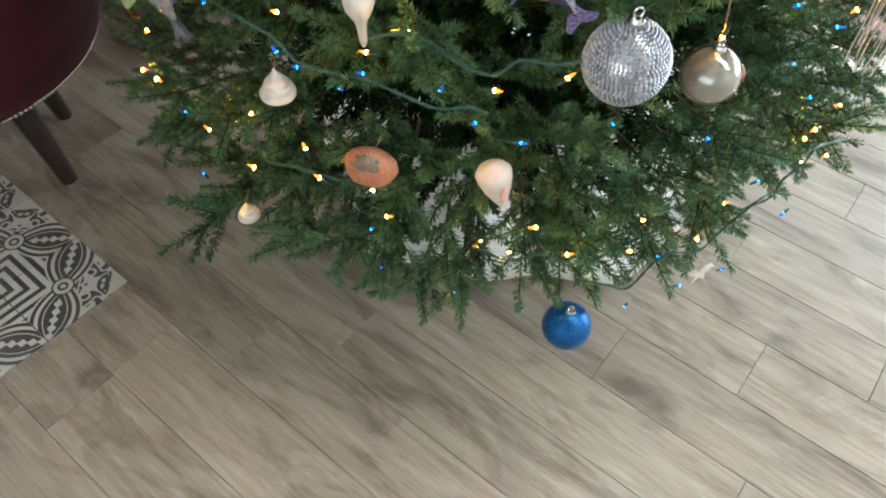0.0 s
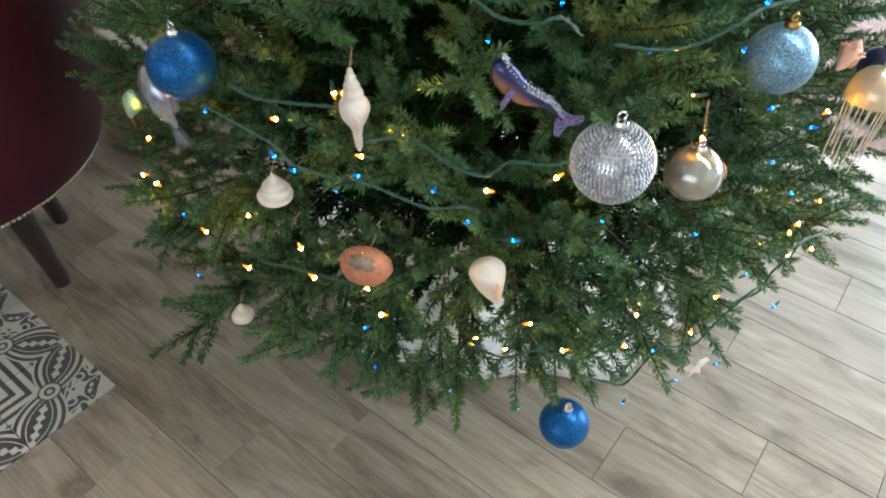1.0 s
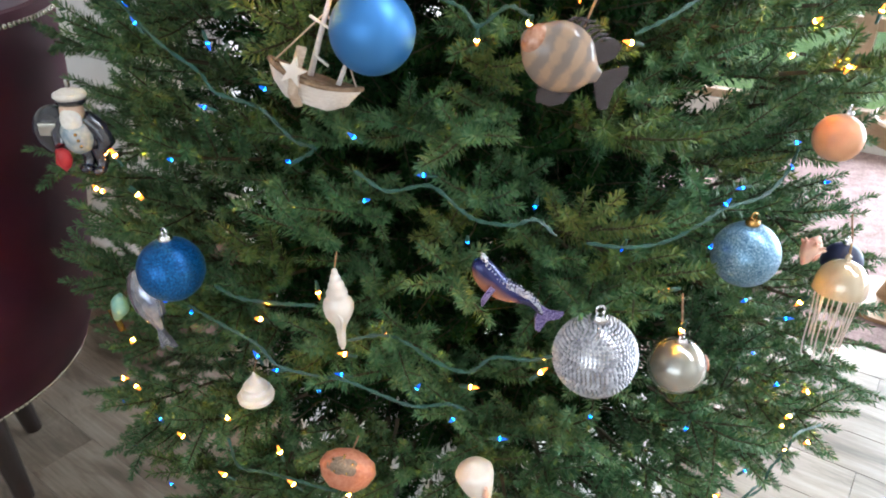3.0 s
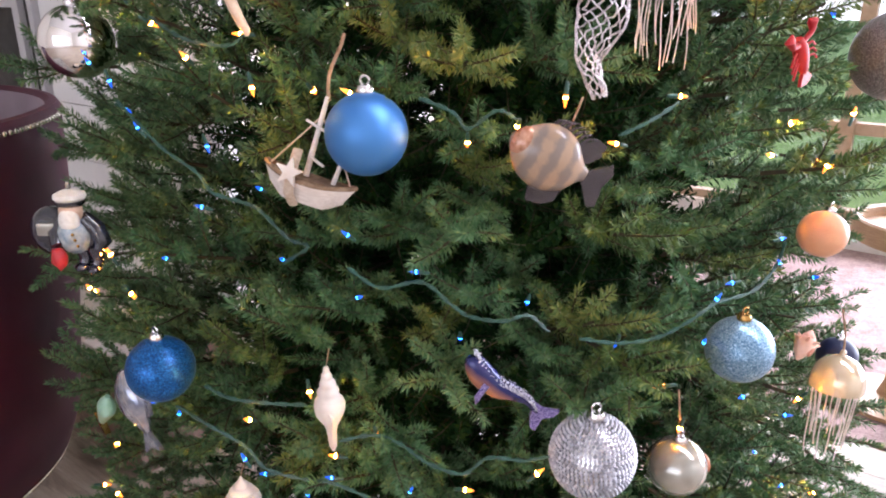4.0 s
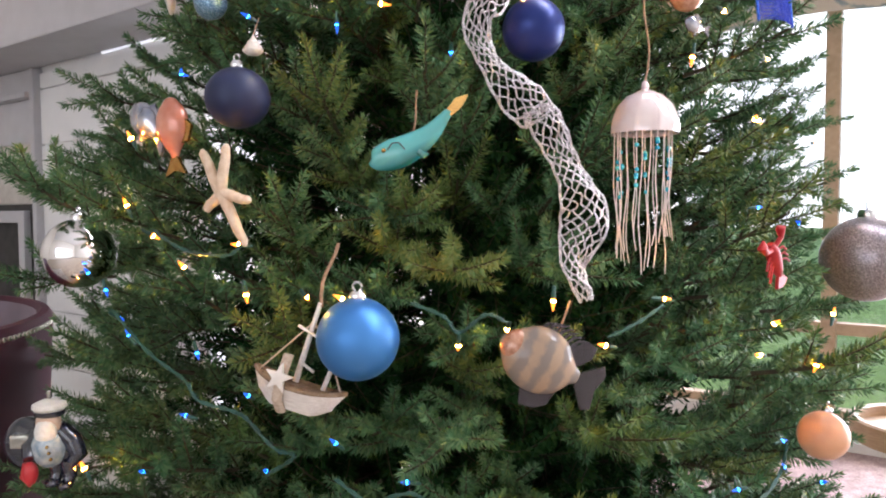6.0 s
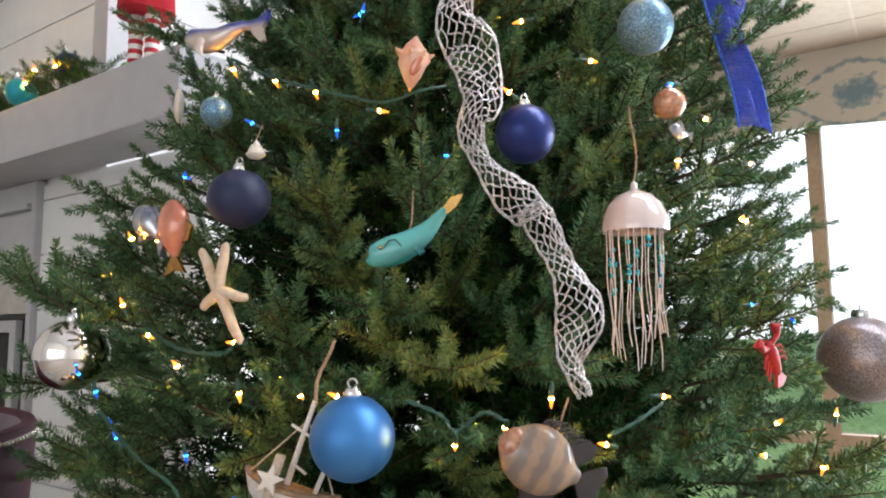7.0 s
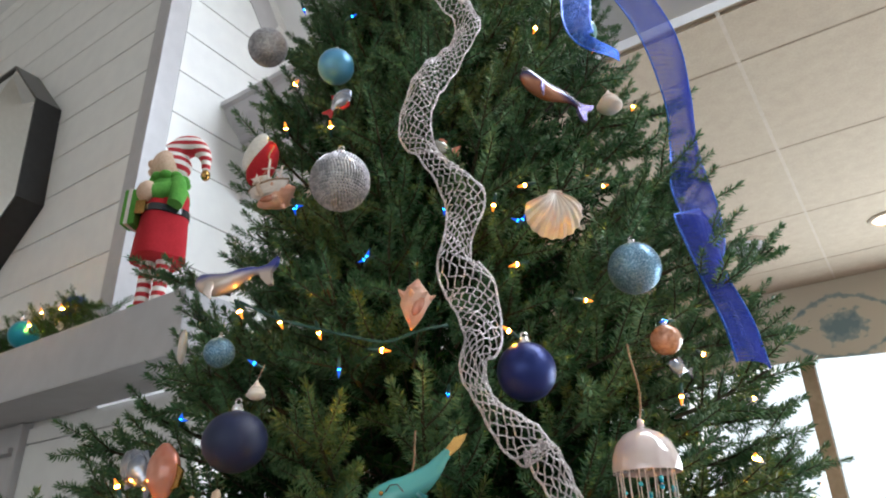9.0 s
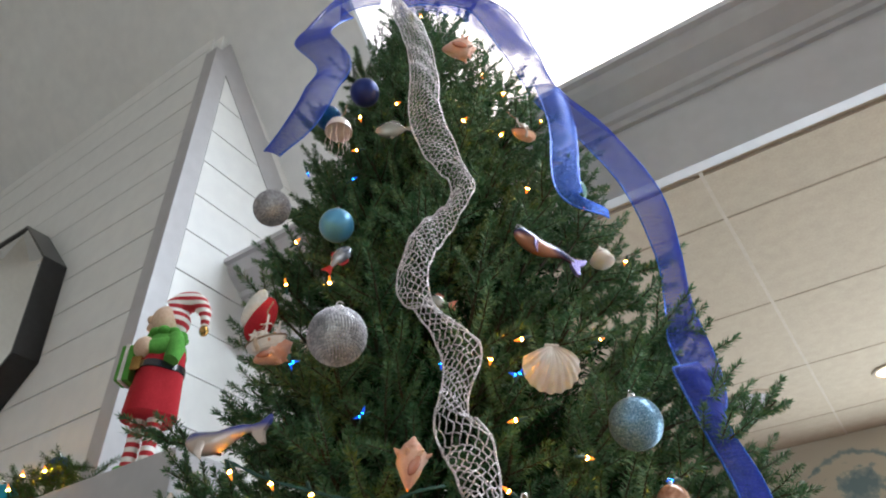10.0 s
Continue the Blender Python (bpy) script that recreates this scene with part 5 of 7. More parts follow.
# ---- boats
def boat(label, a, z, w, lean, hull="boatwhite", turn=0, out=0.025):
    t = hang("toy_boat", label, a, z, w * 0.5, "boat", out, lean=lean, turn=turn, nod=-8)
    keep(a, z + 0.045, 0.03, out)
    k = w / 0.083
    v, f = [], []
    n = 13
    for i in range(n):
        s = -1 + 2 * i / (n - 1)
        x, b = 0.041 * s, 0.0165 * (1 - abs(s) ** 2.6) + 0.002
        sheer = 0.006 * s * s
        keel = -0.017 + 0.010 * max(0, abs(s) - 0.55) ** 1.0 / 0.45
        xb = x * 0.82
        v += [(xb, 0, keel), (xb, -b * 0.55, keel + 0.002), (x, -b, 0.002 + sheer), (x, -b * 0.8, 0.002 + sheer), (x, b * 0.8, 0.002 + sheer), (x, b, 0.002 + sheer), (xb, b * 0.55, keel + 0.002)]
    for i in range(n - 1):
        for j in range(7):
            f.append((i * 7 + j, (i + 1) * 7 + j, (i + 1) * 7 + (j + 1) % 7, i * 7 + (j + 1) % 7))
    f += [tuple(range(6, -1, -1)), tuple(range((n - 1) * 7, n * 7))]
    part("hull", Shape().add([(x * k, y * k, q * k) for x, y, q in v], f), MAT[hull], t)
    deck = [(0.039 * s, -0.0150 * (1 - abs(s) ** 2.6) - 0.001) for s in np.linspace(-1, 1, 11)]
    deck += [(x, -y) for x, y in reversed(deck)]
    part("deck", Shape().plate([(x * k, y * k) for x, y in deck], 0.003 * k, 0, pose(0, 0, 0.0052 * k, -90, 0, 0)), MAT["bark"], t, "rough bark deck")
    rim = [(0.041 * s * k, -0.0175 * (1 - abs(s) ** 2.6) * k - 0.0008, (0.0035 + 0.006 * s * s) * k) for s in np.linspace(-1, 1, 15)]
    part("gunwale", Shape().tube(rim, 0.0021 * k, 7), MAT["bark"], t, "rough bark edge")
    part("gunwale", Shape().tube([(x, -y, q) for x, y, q in rim], 0.0021 * k, 7), MAT["bark"], t, "rough bark edge")
    part("mast", Shape().tube([(-0.004 * k, 0, 0), (-0.002 * k, 0, 0.075 * k)], [0.0028 * k, 0.0020 * k], 9), MAT["boatwhite"], t)
    part("mast", Shape().tube([(0.020 * k, 0, 0), (0.026 * k, 0, 0.048 * k)], [0.0022 * k, 0.0018 * k], 9), MAT["boatwhite"], t)
    part("spar", Shape().tube([(-0.014 * k, -0.003, 0.052 * k), (0.010 * k, -0.003, 0.046 * k)], 0.0013 * k, 7), MAT["boatwhite"], t)
    part("spar", Shape().tube([(-0.004 * k, -0.003, 0.024 * k), (0.010 * k, -0.003, 0.019 * k)], 0.0013 * k, 7), MAT["boatwhite"], t)
    part("stay", Shape().tube([(-0.003 * k, 0, 0.058 * k), (-0.022 * k, 0, 0.03 * k), (-0.037 * k, 0, 0.008 * k)], 0.0008 * k, 5), MAT["twine"], t)
    part("stay", Shape().tube([(-0.002 * k, 0, 0.058 * k), (0.020 * k, 0, 0.034 * k), (0.037 * k, 0, 0.008 * k)], 0.0008 * k, 5), MAT["twine"], t)
    part("twine_wrap", Shape().tube([(-0.012 * k, -0.010 * k, 0.028 * k), (-0.010 * k, -0.019 * k, 0.006 * k), (-0.008 * k, -0.019 * k, -0.008 * k), (-0.006 * k, -0.008 * k, -0.018 * k)], 0.0045 * k, 9, flat=0.6), MAT["twine"], t, "wound twine")
    star = []
    for i in range(10):
        q, r = radians(90 + 36 * i), (0.0125 if i % 2 == 0 else 0.005) * k
        star.append((r * math.cos(q) - 0.010 * k, r * math.sin(q) + 0.010 * k))
    part("star", Shape().plate(star, 0.003 * k, 0, pose(0, -0.0235 * k, 0)), MAT["shell"], t, "white starfish")
    cord(t, 0.072 * k, 0.055 * k, sway=-1.0, r=0.0016 * k)


boat("whitewashed wooden toy boat with bark gunwales and a starfish", -11.3, 1.124, 0.094, 15)
boat("small whitewashed toy boat high in the tree", -20.0, 1.743, 0.060, -6)
boat("small peach toy boat near the top", 30.0, 2.280, 0.058, -8, "peach")


# ---- figures, kept plain
def diver():
    """Bearded sailor in a dark coat with a round black tank on his back."""
    s = Shape()
    s.ball(0.0185, 20, 14, 0, pose(0, -0.002, 0.000), (0.92, 0.82, 1.12))
    s.ball(0.0120, 16, 10, 1, pose(0, -0.003, 0.0245), (0.95, 0.9, 1.1))
    s.ball(0.0105, 16, 10, 2, pose(0, -0.0095, 0.0165), (1.0, 0.65, 1.35))
    s.lathe([(0.0115, 0.030), (0.0140, 0.0325), (0.0140, 0.0355), (0.0120, 0.036)], 18, 3).lathe([(0.0128, 0.036), (0.0158, 0.0390), (0.0152, 0.0425), (0.008, 0.0460), (0.0015, 0.0475)], 18, 2)
    s.tube([(0.011, 0.0, 0.016), (0.021, 0.000, 0.006), (0.027, -0.002, -0.009), (0.022, -0.006, -0.017)], [0.0085, 0.0095, 0.0085, 0.005], 12, 3)
    s.tube([(-0.011, 0.0, 0.015), (-0.018, -0.006, 0.002), (-0.014, -0.014, -0.008)], [0.0075, 0.0070, 0.0055], 12, 3)
    s.ball(0.0165, 18, 12, 3, pose(0.010, 0.006, -0.002), (0.95, 0.8, 1.45))
    s.ball(0.0245, 22, 14, 3, pose(-0.026, 0.010, 0.001), (0.95, 0.62, 1.08)).box(-0.034, -0.016, -0.010, 0.004, 0.001, 0.014, 5, bevel=0.002)
    s.ball(0.0085, 14, 8, 4, pose(-0.014, -0.013, -0.022), (0.9, 0.7, 1.35)).tube([(-0.018, -0.013, -0.012), (-0.021, -0.013, -0.026), (-0.013, -0.013, -0.034)], 0.0026, 8, 4)
    for x, d in ((0.004, 0.0), (0.016, 0.003)):
        s.tube([(x, 0, -0.014), (x + 0.002, 0, -0.026 - d), (x + 0.001, -0.003, -0.032 - d)], [0.0078, 0.0066, 0.0056], 10, 3)
        s.ball(0.0068, 12, 8, 3, pose(x, -0.006, -0.034 - d), (1.05, 1.5, 0.7))
    for i in range(3):
        s.ball(0.0017, 8, 6, 6, pose(0.004 + 0.0016 * i, -0.0165, 0.004 - 0.006 * i))
    s.lathe([(0.0015, 0.047), (0.003, 0.050), (0.002, 0.055)], 10, 5)
    keep(-43.6, 1.029, 0.04, 0.01)
    whole("diver_figure", s, [MAT["figure"], MAT["skin"], MAT["whitefelt"], MAT["navycoat"], MAT["red"], MAT["smoke"], MAT["gold"]], "glass bearded sailor figure in a dark coat with a black tank", "ornament", facing(-39.5, 1.029, 0.035, turn=45) @ Matrix.Diagonal((1.15, 1.15, 1.15, 1)), "ornaments on the tree")


diver()


def red_hat_figure():
    s = Shape()
    s.ball(0.024, 20, 12, 0, pose(0, 0, 0.0, 0, 24, 0), (0.85, 0.8, 1.5)).ball(0.018, 18, 10, 1, pose(-0.004, -0.013, 0.014, 0, 30, 0), (0.8, 0.6, 1.7)).ball(0.009, 12, 8, 1, pose(0.012, -0.004, -0.034))
    keep(-24.6, 1.819, 0.03, 0.0)
    whole("red_figure", s, [MAT["redfelt"], MAT["whitefelt"]], "red and white felt hat figure among twigs", "ornament", facing(-24.6, 1.819, 0.0), "ornaments on the tree")


red_hat_figure()


# ---------------------------------------------------------------- branches
def twig(verts, faces, slots, p0, d, length, rng, needle=0.017, bush=1.0, width=0.0009, sag=0.05):
    """A bottle-brush finger: a thin stem with needles swept forward all round it."""
    d = d.normalized()
    ref = Vector((0, 0, 1)) if abs(d.z) < 0.9 else Vector((1, 0, 0))
    s = d.cross(ref).normalized()
    t = s.cross(d)
    bend = Vector((rng.uniform(-0.12, 0.12), rng.uniform(-0.12, 0.12), rng.uniform(-0.10, 0.10) + sag))
    at = lambda k: p0 + d * (length * k) + bend * (length * k * k)  # noqa: E731
    k0 = len(verts)
    for k, r in ((0, 0.0018), (0.55, 0.0014), (1, 0.0007)):
        c = at(k)
        verts += [c + s * r, c - s * r * 0.5 + t * r * 0.87, c - s * r * 0.5 - t * r * 0.87]
    for i in range(2):
        for j in range(3):
            faces.append((k0 + 3 * i + j, k0 + 3 * i + (j + 1) % 3, k0 + 3 * i + 3 + (j + 1) % 3, k0 + 3 * i + 3 + j))
            slots.append(1)
    n = int(length * 1000 * bush)
    for i in range(n):
        k = (i + rng.random()) / n
        a = i * 2.39996 + rng.uniform(-0.4, 0.4)
        out = s * math.cos(a) + t * math.sin(a)
        lean = rng.uniform(0.40, 0.80) + 1.3 * max(0, k - 0.85) / 0.15
        way = (out + d * lean).normalized()
        l = needle * rng.uniform(0.72, 1.08) * (1 - 0.18 * k)
        c = at(k)
        w = way.cross(d + Vector((rng.uniform(-1, 1), rng.uniform(-1, 1), rng.uniform(-1, 1)))).normalized() * width
        q = len(verts)
        verts += [c - w * 0.6, c + way * l * 0.55 - w, c + way * l, c + way * l * 0.5 + w]
        faces.append((q, q + 1, q + 2, q + 3))
        slots.append(0)


def needled(name, verts, faces, slots, needles):
    me = bpy.data.meshes.new(name)
    me.from_pydata([tuple(v) for v in verts], [], faces)
    me.materials.append(MAT[needles])
    me.materials.append(MAT["stem"])
    me.polygons.foreach_set("material_index", slots)
    me.update()
    return me


def branch_mesh(seed):
    """An inner branch 0.42 long along +x with side twigs of needles coloured dark for inner shade."""
    rng = random.Random(seed)
    verts, faces, slots = [], [], []
    L = 0.42
    spine = lambda k: Vector((L * k, 0.012 * math.sin(3 * k + seed), 0.03 * k * k))  # noqa: E731
    base = len(verts)
    for i in range(7):
        c, r = spine(i / 6 * 0.8), 0.0042 - 0.0004 * i
        verts += [c + Vector((0, r * math.cos(a), r * math.sin(a))) for a in (0, 1.57, 3.14, 4.71)]
    for i in range(6):
        for j in range(4):
            faces.append((base + 4 * i + j, base + 4 * i + (j + 1) % 4, base + 4 * i + 4 + (j + 1) % 4, base + 4 * i + 4 + j))
            slots.append(1)
    twig(verts, faces, slots, spine(0.70), Vector((1, rng.uniform(-0.1, 0.1), 0.10)), 0.135, rng, 0.023, 0.5, 0.0026)
    for i in range(11):
        k = 0.24 + 0.052 * i
        side = 1 if i % 2 else -1
        d = Vector((0.85, side * rng.uniform(0.55, 0.95), rng.uniform(-0.30, 0.42)))
        twig(verts, faces, slots, spine(k), d, rng.uniform(0.095, 0.145) * (1.0 if k < 0.6 else 0.88), rng, 0.023, 0.40, 0.0026)
    for i in range(3):
        k = 0.40 + 0.13 * i
        twig(verts, faces, slots, spine(k), Vector((0.9, rng.uniform(-0.35, 0.35), rng.choice((-0.6, 0.75)))), 0.09, rng, 0.023, 0.40, 0.0026)
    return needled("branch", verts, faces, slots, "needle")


def spray_mesh(seed):
    """The end of a bough, 0.19 long along +x: a leader with full fingers fanned out on both sides."""
    rng = random.Random(100 + seed)
    verts, faces, slots = [], [], []
    spine = lambda k: Vector((0.24 * k, 0.010 * math.sin(2.4 * k + seed), -0.012 * math.sin(3.0 * k)))  # noqa: E731
    for i in range(5):
        c, r = spine(i / 4 * 0.55), 0.0034 - 0.0004 * i
        verts += [c + Vector((0, r * math.cos(a), r * math.sin(a))) for a in (0, 2.09, 4.19)]
    for i in range(4):
        for j in range(3):
            faces.append((3 * i + j, 3 * i + (j + 1) % 3, 3 * i + 3 + (j + 1) % 3, 3 * i + 3 + j))
            slots.append(1)
    N, B, W = 0.0172, 1.75, 0.00130
    twig(verts, faces, slots, spine(0.34), Vector((1, rng.uniform(-0.15, 0.15), 0.10)), rng.uniform(0.085, 0.105), rng, N, B, W)
    side = rng.choice((-1, 1))
    for k in (0.08, 0.18, 0.27, 0.35, 0.43):
        side = -side
        d = Vector((1.0, side * rng.uniform(0.55, 1.0), rng.uniform(-0.35, 0.55)))
        twig(verts, faces, slots, spine(k + rng.uniform(-0.03, 0.03)), d, rng.uniform(0.062, 0.088), rng, N, B, W)
    for k, up in ((0.25, 0.8),):
        twig(verts, faces, slots, spine(k), Vector((0.9, rng.uniform(-0.3, 0.3), up)), rng.uniform(0.05, 0.065), rng, N, B, W)
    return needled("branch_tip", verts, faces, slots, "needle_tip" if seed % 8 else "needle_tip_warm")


TIP_GAP, TIP_RISE = 0.104, 0.080              # spacing of the outer boughs round and up the tree


def bough(a, z):
    """-1 in the hollows between boughs to 1 on their tips."""
    q = radians(a) * spread(z)
    return 0.9 * noise.noise(Vector((q / 0.105, z / 0.085, 3.7))) + 0.5 * noise.noise(Vector((q / 0.26, z / 0.20, 9.1)))


def clear_of_ornaments(a, zz, r, side, slack):
    for p, keep_r, orn_r, orn_a in HUNG:
        da = radians((a - orn_a + 180) % 360 - 180) * orn_r
        if keep_r > 0.01:
            if abs(da) < keep_r + side and abs(zz - p.z) < keep_r + side:
                r = min(r, orn_r - keep_r * 0.7 - slack)
        elif abs(da) < 0.022 and abs(zz - p.z) < 0.024:
            r = min(r, orn_r - 0.020)
    return r


def christmas_tree():
    t = thing("christmas_tree", "tall green artificial Christmas tree with dense needled branches", "tree", pose(axis_x(0.0), AXIS_Y, 0))
    inv = t.matrix_basis.inverted()
    part("trunk", Shape().tube([(axis_x(z) - axis_x(0), 0, z) for z in (0.02, 0.5, 1.5, 2.5, 3.3)], [0.032, 0.030, 0.024, 0.016, 0.006], 14), MAT["trunk"], t)
    for i in range(4):
        q = radians(45 + 90 * i)
        part("stand_leg", Shape().tube([(0, 0, 0.16), (0.14 * math.cos(q), 0.14 * math.sin(q), 0.10), (0.30 * math.cos(q), 0.30 * math.sin(q), 0.026)], [0.012, 0.012, 0.012], 8), MAT["trunk"], t)
    shapes = [branch_mesh(s) for s in range(1, 9)] + [spray_mesh(s) for s in range(8)]
    rng = random.Random(11)
    lean_off = lambda a, zz: (0.05 if a > 0 else 0.15) * math.sin(radians(a)) * min(1.0, max(0.0, (zz - 1.35) / 0.35))      # noqa: E731  the upper half leans off the mantel
    placed = []
    z, tier = 0.40, 0
    while z < 3.22:
        R = spread(z)
        n = max(4, int(2 * math.pi * R / 0.20))
        for i in range(n):
            a = 360 * (i + 0.5 * (tier % 2)) / n + rng.uniform(-6, 6)
            a = (a + 180) % 360 - 180
            if abs(a) > 105 and rng.random() < 0.35:
                continue
            zz = z + rng.uniform(-0.03, 0.03)
            r = spread(zz) * rng.uniform(0.93, 1.02) + lean_off(a, zz)
            elev = rng.uniform(2, 20) + 22 * max(0, zz - 1.8) - (10 if zz < 0.5 else 0)
            r = clear_of_ornaments(a, zz, r, 0.042, 0.03) * 0.74
            placed.append((a, zz, r, elev, rng.uniform(-50, 50), rng.randrange(8), rng.uniform(0.92, 1.1)))
            if zz < 1.1 and abs(a) < 75 and r > 0.25:
                placed.append((a + 90 / n, zz + 0.05, r * 0.80, elev + 4, rng.uniform(-60, 60), rng.randrange(8), 0.85))
            if r > 0.25 and abs(a) < 90:      # shorter twigs fill the inside
                placed.append((a + 180 / n, zz + 0.03, r * 0.66, elev + 12, rng.uniform(-60, 60), rng.randrange(8), 0.8))
        z += 0.084 + 0.010 * (z / 3)
        tier += 1
    tips = []
    for gap, rise, depth, hollow in ((TIP_GAP, TIP_RISE, 0.0, -0.24), (0.135, 0.100, 0.10, -9.0)):      # the outer boughs, then those behind them
        z, tier = 0.36, 0
        while z < 3.25:
            R = spread(z) - depth
            n = max(5, int(2 * math.pi * R / gap))
            for i in range(n):
                a = 360 * (i + 0.5 * (tier % 2)) / n + rng.uniform(-5, 5)
                a = (a + 180) % 360 - 180
                if abs(a) > 100:
                    continue
                zz = z + rng.uniform(-0.026, 0.026)
                clump = bough(a, zz)
                if clump < hollow and abs(a) < 70 and zz < 2.1:     # hollows between the boughs
                    continue
                if zz < 0.44 and rng.random() < 0.15:
                    continue
                r = spread(zz) * rng.uniform(0.95, 1.04) + lean_off(a, zz) - depth + 0.10 * clump + 0.004
                if abs(a) > 35 and rng.random() < 0.28:
                    r += rng.uniform(0.03, 0.09)
                r = clear_of_ornaments(a, zz, r, 0.034, 0.030)
                elev = rng.uniform(2, 40) + 8 * max(0, zz - 1.9) - (34 if zz < 0.5 else 0)
                tips.append((a + rng.uniform(-3, 3), zz, r, elev, rng.uniform(-40, 40), 8 + rng.randrange(8), rng.uniform(0.86, 1.10) * (1.0 if zz < 2.6 else 0.88)))
            z += rise
            tier += 1
    for a, zz in ((5.0, 0.46), (10.0, 0.455), (15.0, 0.45), (24.0, 0.43), (33.0, 0.43), (-5.0, 0.44), (-13.0, 0.44), (-20.0, 0.43), (-28.0, 0.45)):      # drooping lowest boughs
        tips.append((a, zz - 0.06, spread(zz) + 0.015, -42 + rng.uniform(-6, 6), rng.uniform(-30, 30), 8 + rng.randrange(8), 1.1))
    for a in (11.0, 17.0, 23.0, 29.0):            # inner boughs behind the fringe of the jellyfish
        for zz in (1.20, 1.27, 1.34, 1.41):
            placed.append((a + rng.uniform(-2, 2), zz, 0.44, 14, rng.uniform(-60, 60), rng.randrange(8), 0.95))
    for i in range(7):                            # the side towards the windows is full too
        for j in range(8):
            zz = 1.05 + 0.10 * j
            placed.append((92 + 9 * i + rng.uniform(-3, 3), zz, spread(zz) * 0.80, rng.uniform(4, 20), rng.uniform(-60, 60), rng.randrange(8), 1.0))
    for k in range(7):                            # leader
        placed.append((k * 51.0, 3.16 + 0.03 * (k % 3), 0.10, 62 + 6 * (k % 3), 0, k % 8, 0.55))
    placed.sort(key=lambda b: abs(b[0]))
    rest = Shape()
    stock, near = {}, 0
    for group in (placed, tips):
        for i, (a, zz, r, elev, roll, kind, size) in enumerate(group):
            s = size * min(1.0, max(0.36, (r + 0.05) / 0.42)) if r < 0.42 and kind < 8 else size
            reach = Matrix.Translation((-0.415, 0, -0.03) if kind < 8 else (-0.185, 0, 0))
            tip = Vector((axis_x(zz) + r * math.sin(radians(a)), AXIS_Y - r * math.cos(radians(a)), zz))
            m = pose(*tip, 0, 0, a - 90) @ pose(0, 0, 0, 0, -elev, 0) @ pose(0, 0, 0, roll, 0, 0) @ Matrix.Diagonal((s, s, s, 1)) @ reach
            if (i < 300 and kind < 8) or (kind >= 8 and near < 300 and abs(a) < 45 and zz < 2.4):
                near += kind >= 8
                part("branch" if kind < 8 else "branch_tip", shapes[kind], None, t, m=inv @ m)
                continue
            if kind not in stock:
                me = shapes[kind]
                co = np.empty(len(me.vertices) * 3, np.float32)
                me.vertices.foreach_get("co", co)
                stock[kind] = (co.reshape(-1, 3), [tuple(p.vertices) for p in me.polygons], [p.material_index for p in me.polygons])
            co, faces, slots = stock[kind]
            M = np.array(inv @ m)
            k0 = len(rest.v)
            rest.v += (co @ M[:3, :3].T + M[:3, 3]).tolist()
            rest.f += [tuple(q + k0 for q in f) for f in faces]
            rest.m += slots if kind < 8 else [2 if q == 0 else 1 for q in slots]
    if rest.v:
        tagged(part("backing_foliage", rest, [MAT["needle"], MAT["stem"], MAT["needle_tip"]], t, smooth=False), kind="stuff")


# ---------------------------------------------------------------- ribbons and light strings (angle, height) round the tree

NET = [(-2.2, 2.898, 0.010, 0.042), (4.4, 2.628, 0.013, 0.058), (5.3, 2.410, 0.016, 0.063), (4.3, 2.264, 0.017, 0.063), (7.3, 2.110, 0.017, 0.067), (9.6, 2.032, 0.018, 0.041), (6.3, 1.963, 0.019, 0.039), (2.1, 1.890, 0.020, 0.045), (0.1, 1.810, 0.020, 0.047), (2.2, 1.751, 0.021, 0.036), (5.4, 1.689, 0.022, 0.052), (4.2, 1.629, 0.023, 0.034), (3.7, 1.584, 0.021, 0.047), (5.0, 1.555, 0.023, 0.057), (5.5, 1.499, 0.022, 0.044), (4.3, 1.471, 0.023, 0.028), (4.9, 1.437, 0.023, 0.024), (6.6, 1.406, 0.024, 0.033), (8.9, 1.384, 0.023, 0.041), (9.0, 1.384, 0.022, 0.035), (10.2, 1.355, 0.024, 0.027), (11.3, 1.322, 0.024, 0.036), (12.0, 1.283, 0.023, 0.046), (10.9, 1.244, 0.023, 0.029), (11.4, 1.209, 0.025, 0.011)]
BLUE_LONG = [(-4.5, 3.001, 0.008, 0.094), (28.2, 3.050, 0.034, 0.128), (43.6, 2.935, 0.084, 0.130), (45.8, 2.702, 0.058, 0.104), (55.4, 2.578, 0.042, 0.108), (57.0, 2.400, 0.077, 0.118), (56.9, 2.218, 0.095, 0.096), (58.0, 2.063, 0.072, 0.064), (59.7, 1.962, 0.041, 0.061), (54.5, 1.833, 0.021, 0.088), (44.4, 1.703, 0.022, 0.052), (44.6, 1.747, 0.021, 0.063), (41.2, 1.651, 0.023, 0.043), (41.3, 1.576, 0.023, 0.046), (39.4, 1.508, 0.023, 0.045)]
BLUE_SHORT = [(55.4, 2.607, 0.039, 0.082), (46.0, 2.386, 0.016, 0.061), (35.3, 2.185, 0.018, 0.053), (32.9, 2.081, 0.018, 0.045), (42.4, 2.087, 0.018, 0.026)]
BLUE_LEFT = [(-8.4, 2.994, 0.009, 0.094), (-44.9, 3.048, 0.015, 0.131), (-46.0, 2.882, 0.031, 0.106), (-22.0, 2.546, 0.014, 0.075), (-21.7, 2.394, 0.016, 0.069), (-24.9, 2.281, 0.016, 0.065), (-30.3, 2.213, 0.017, 0.042)]


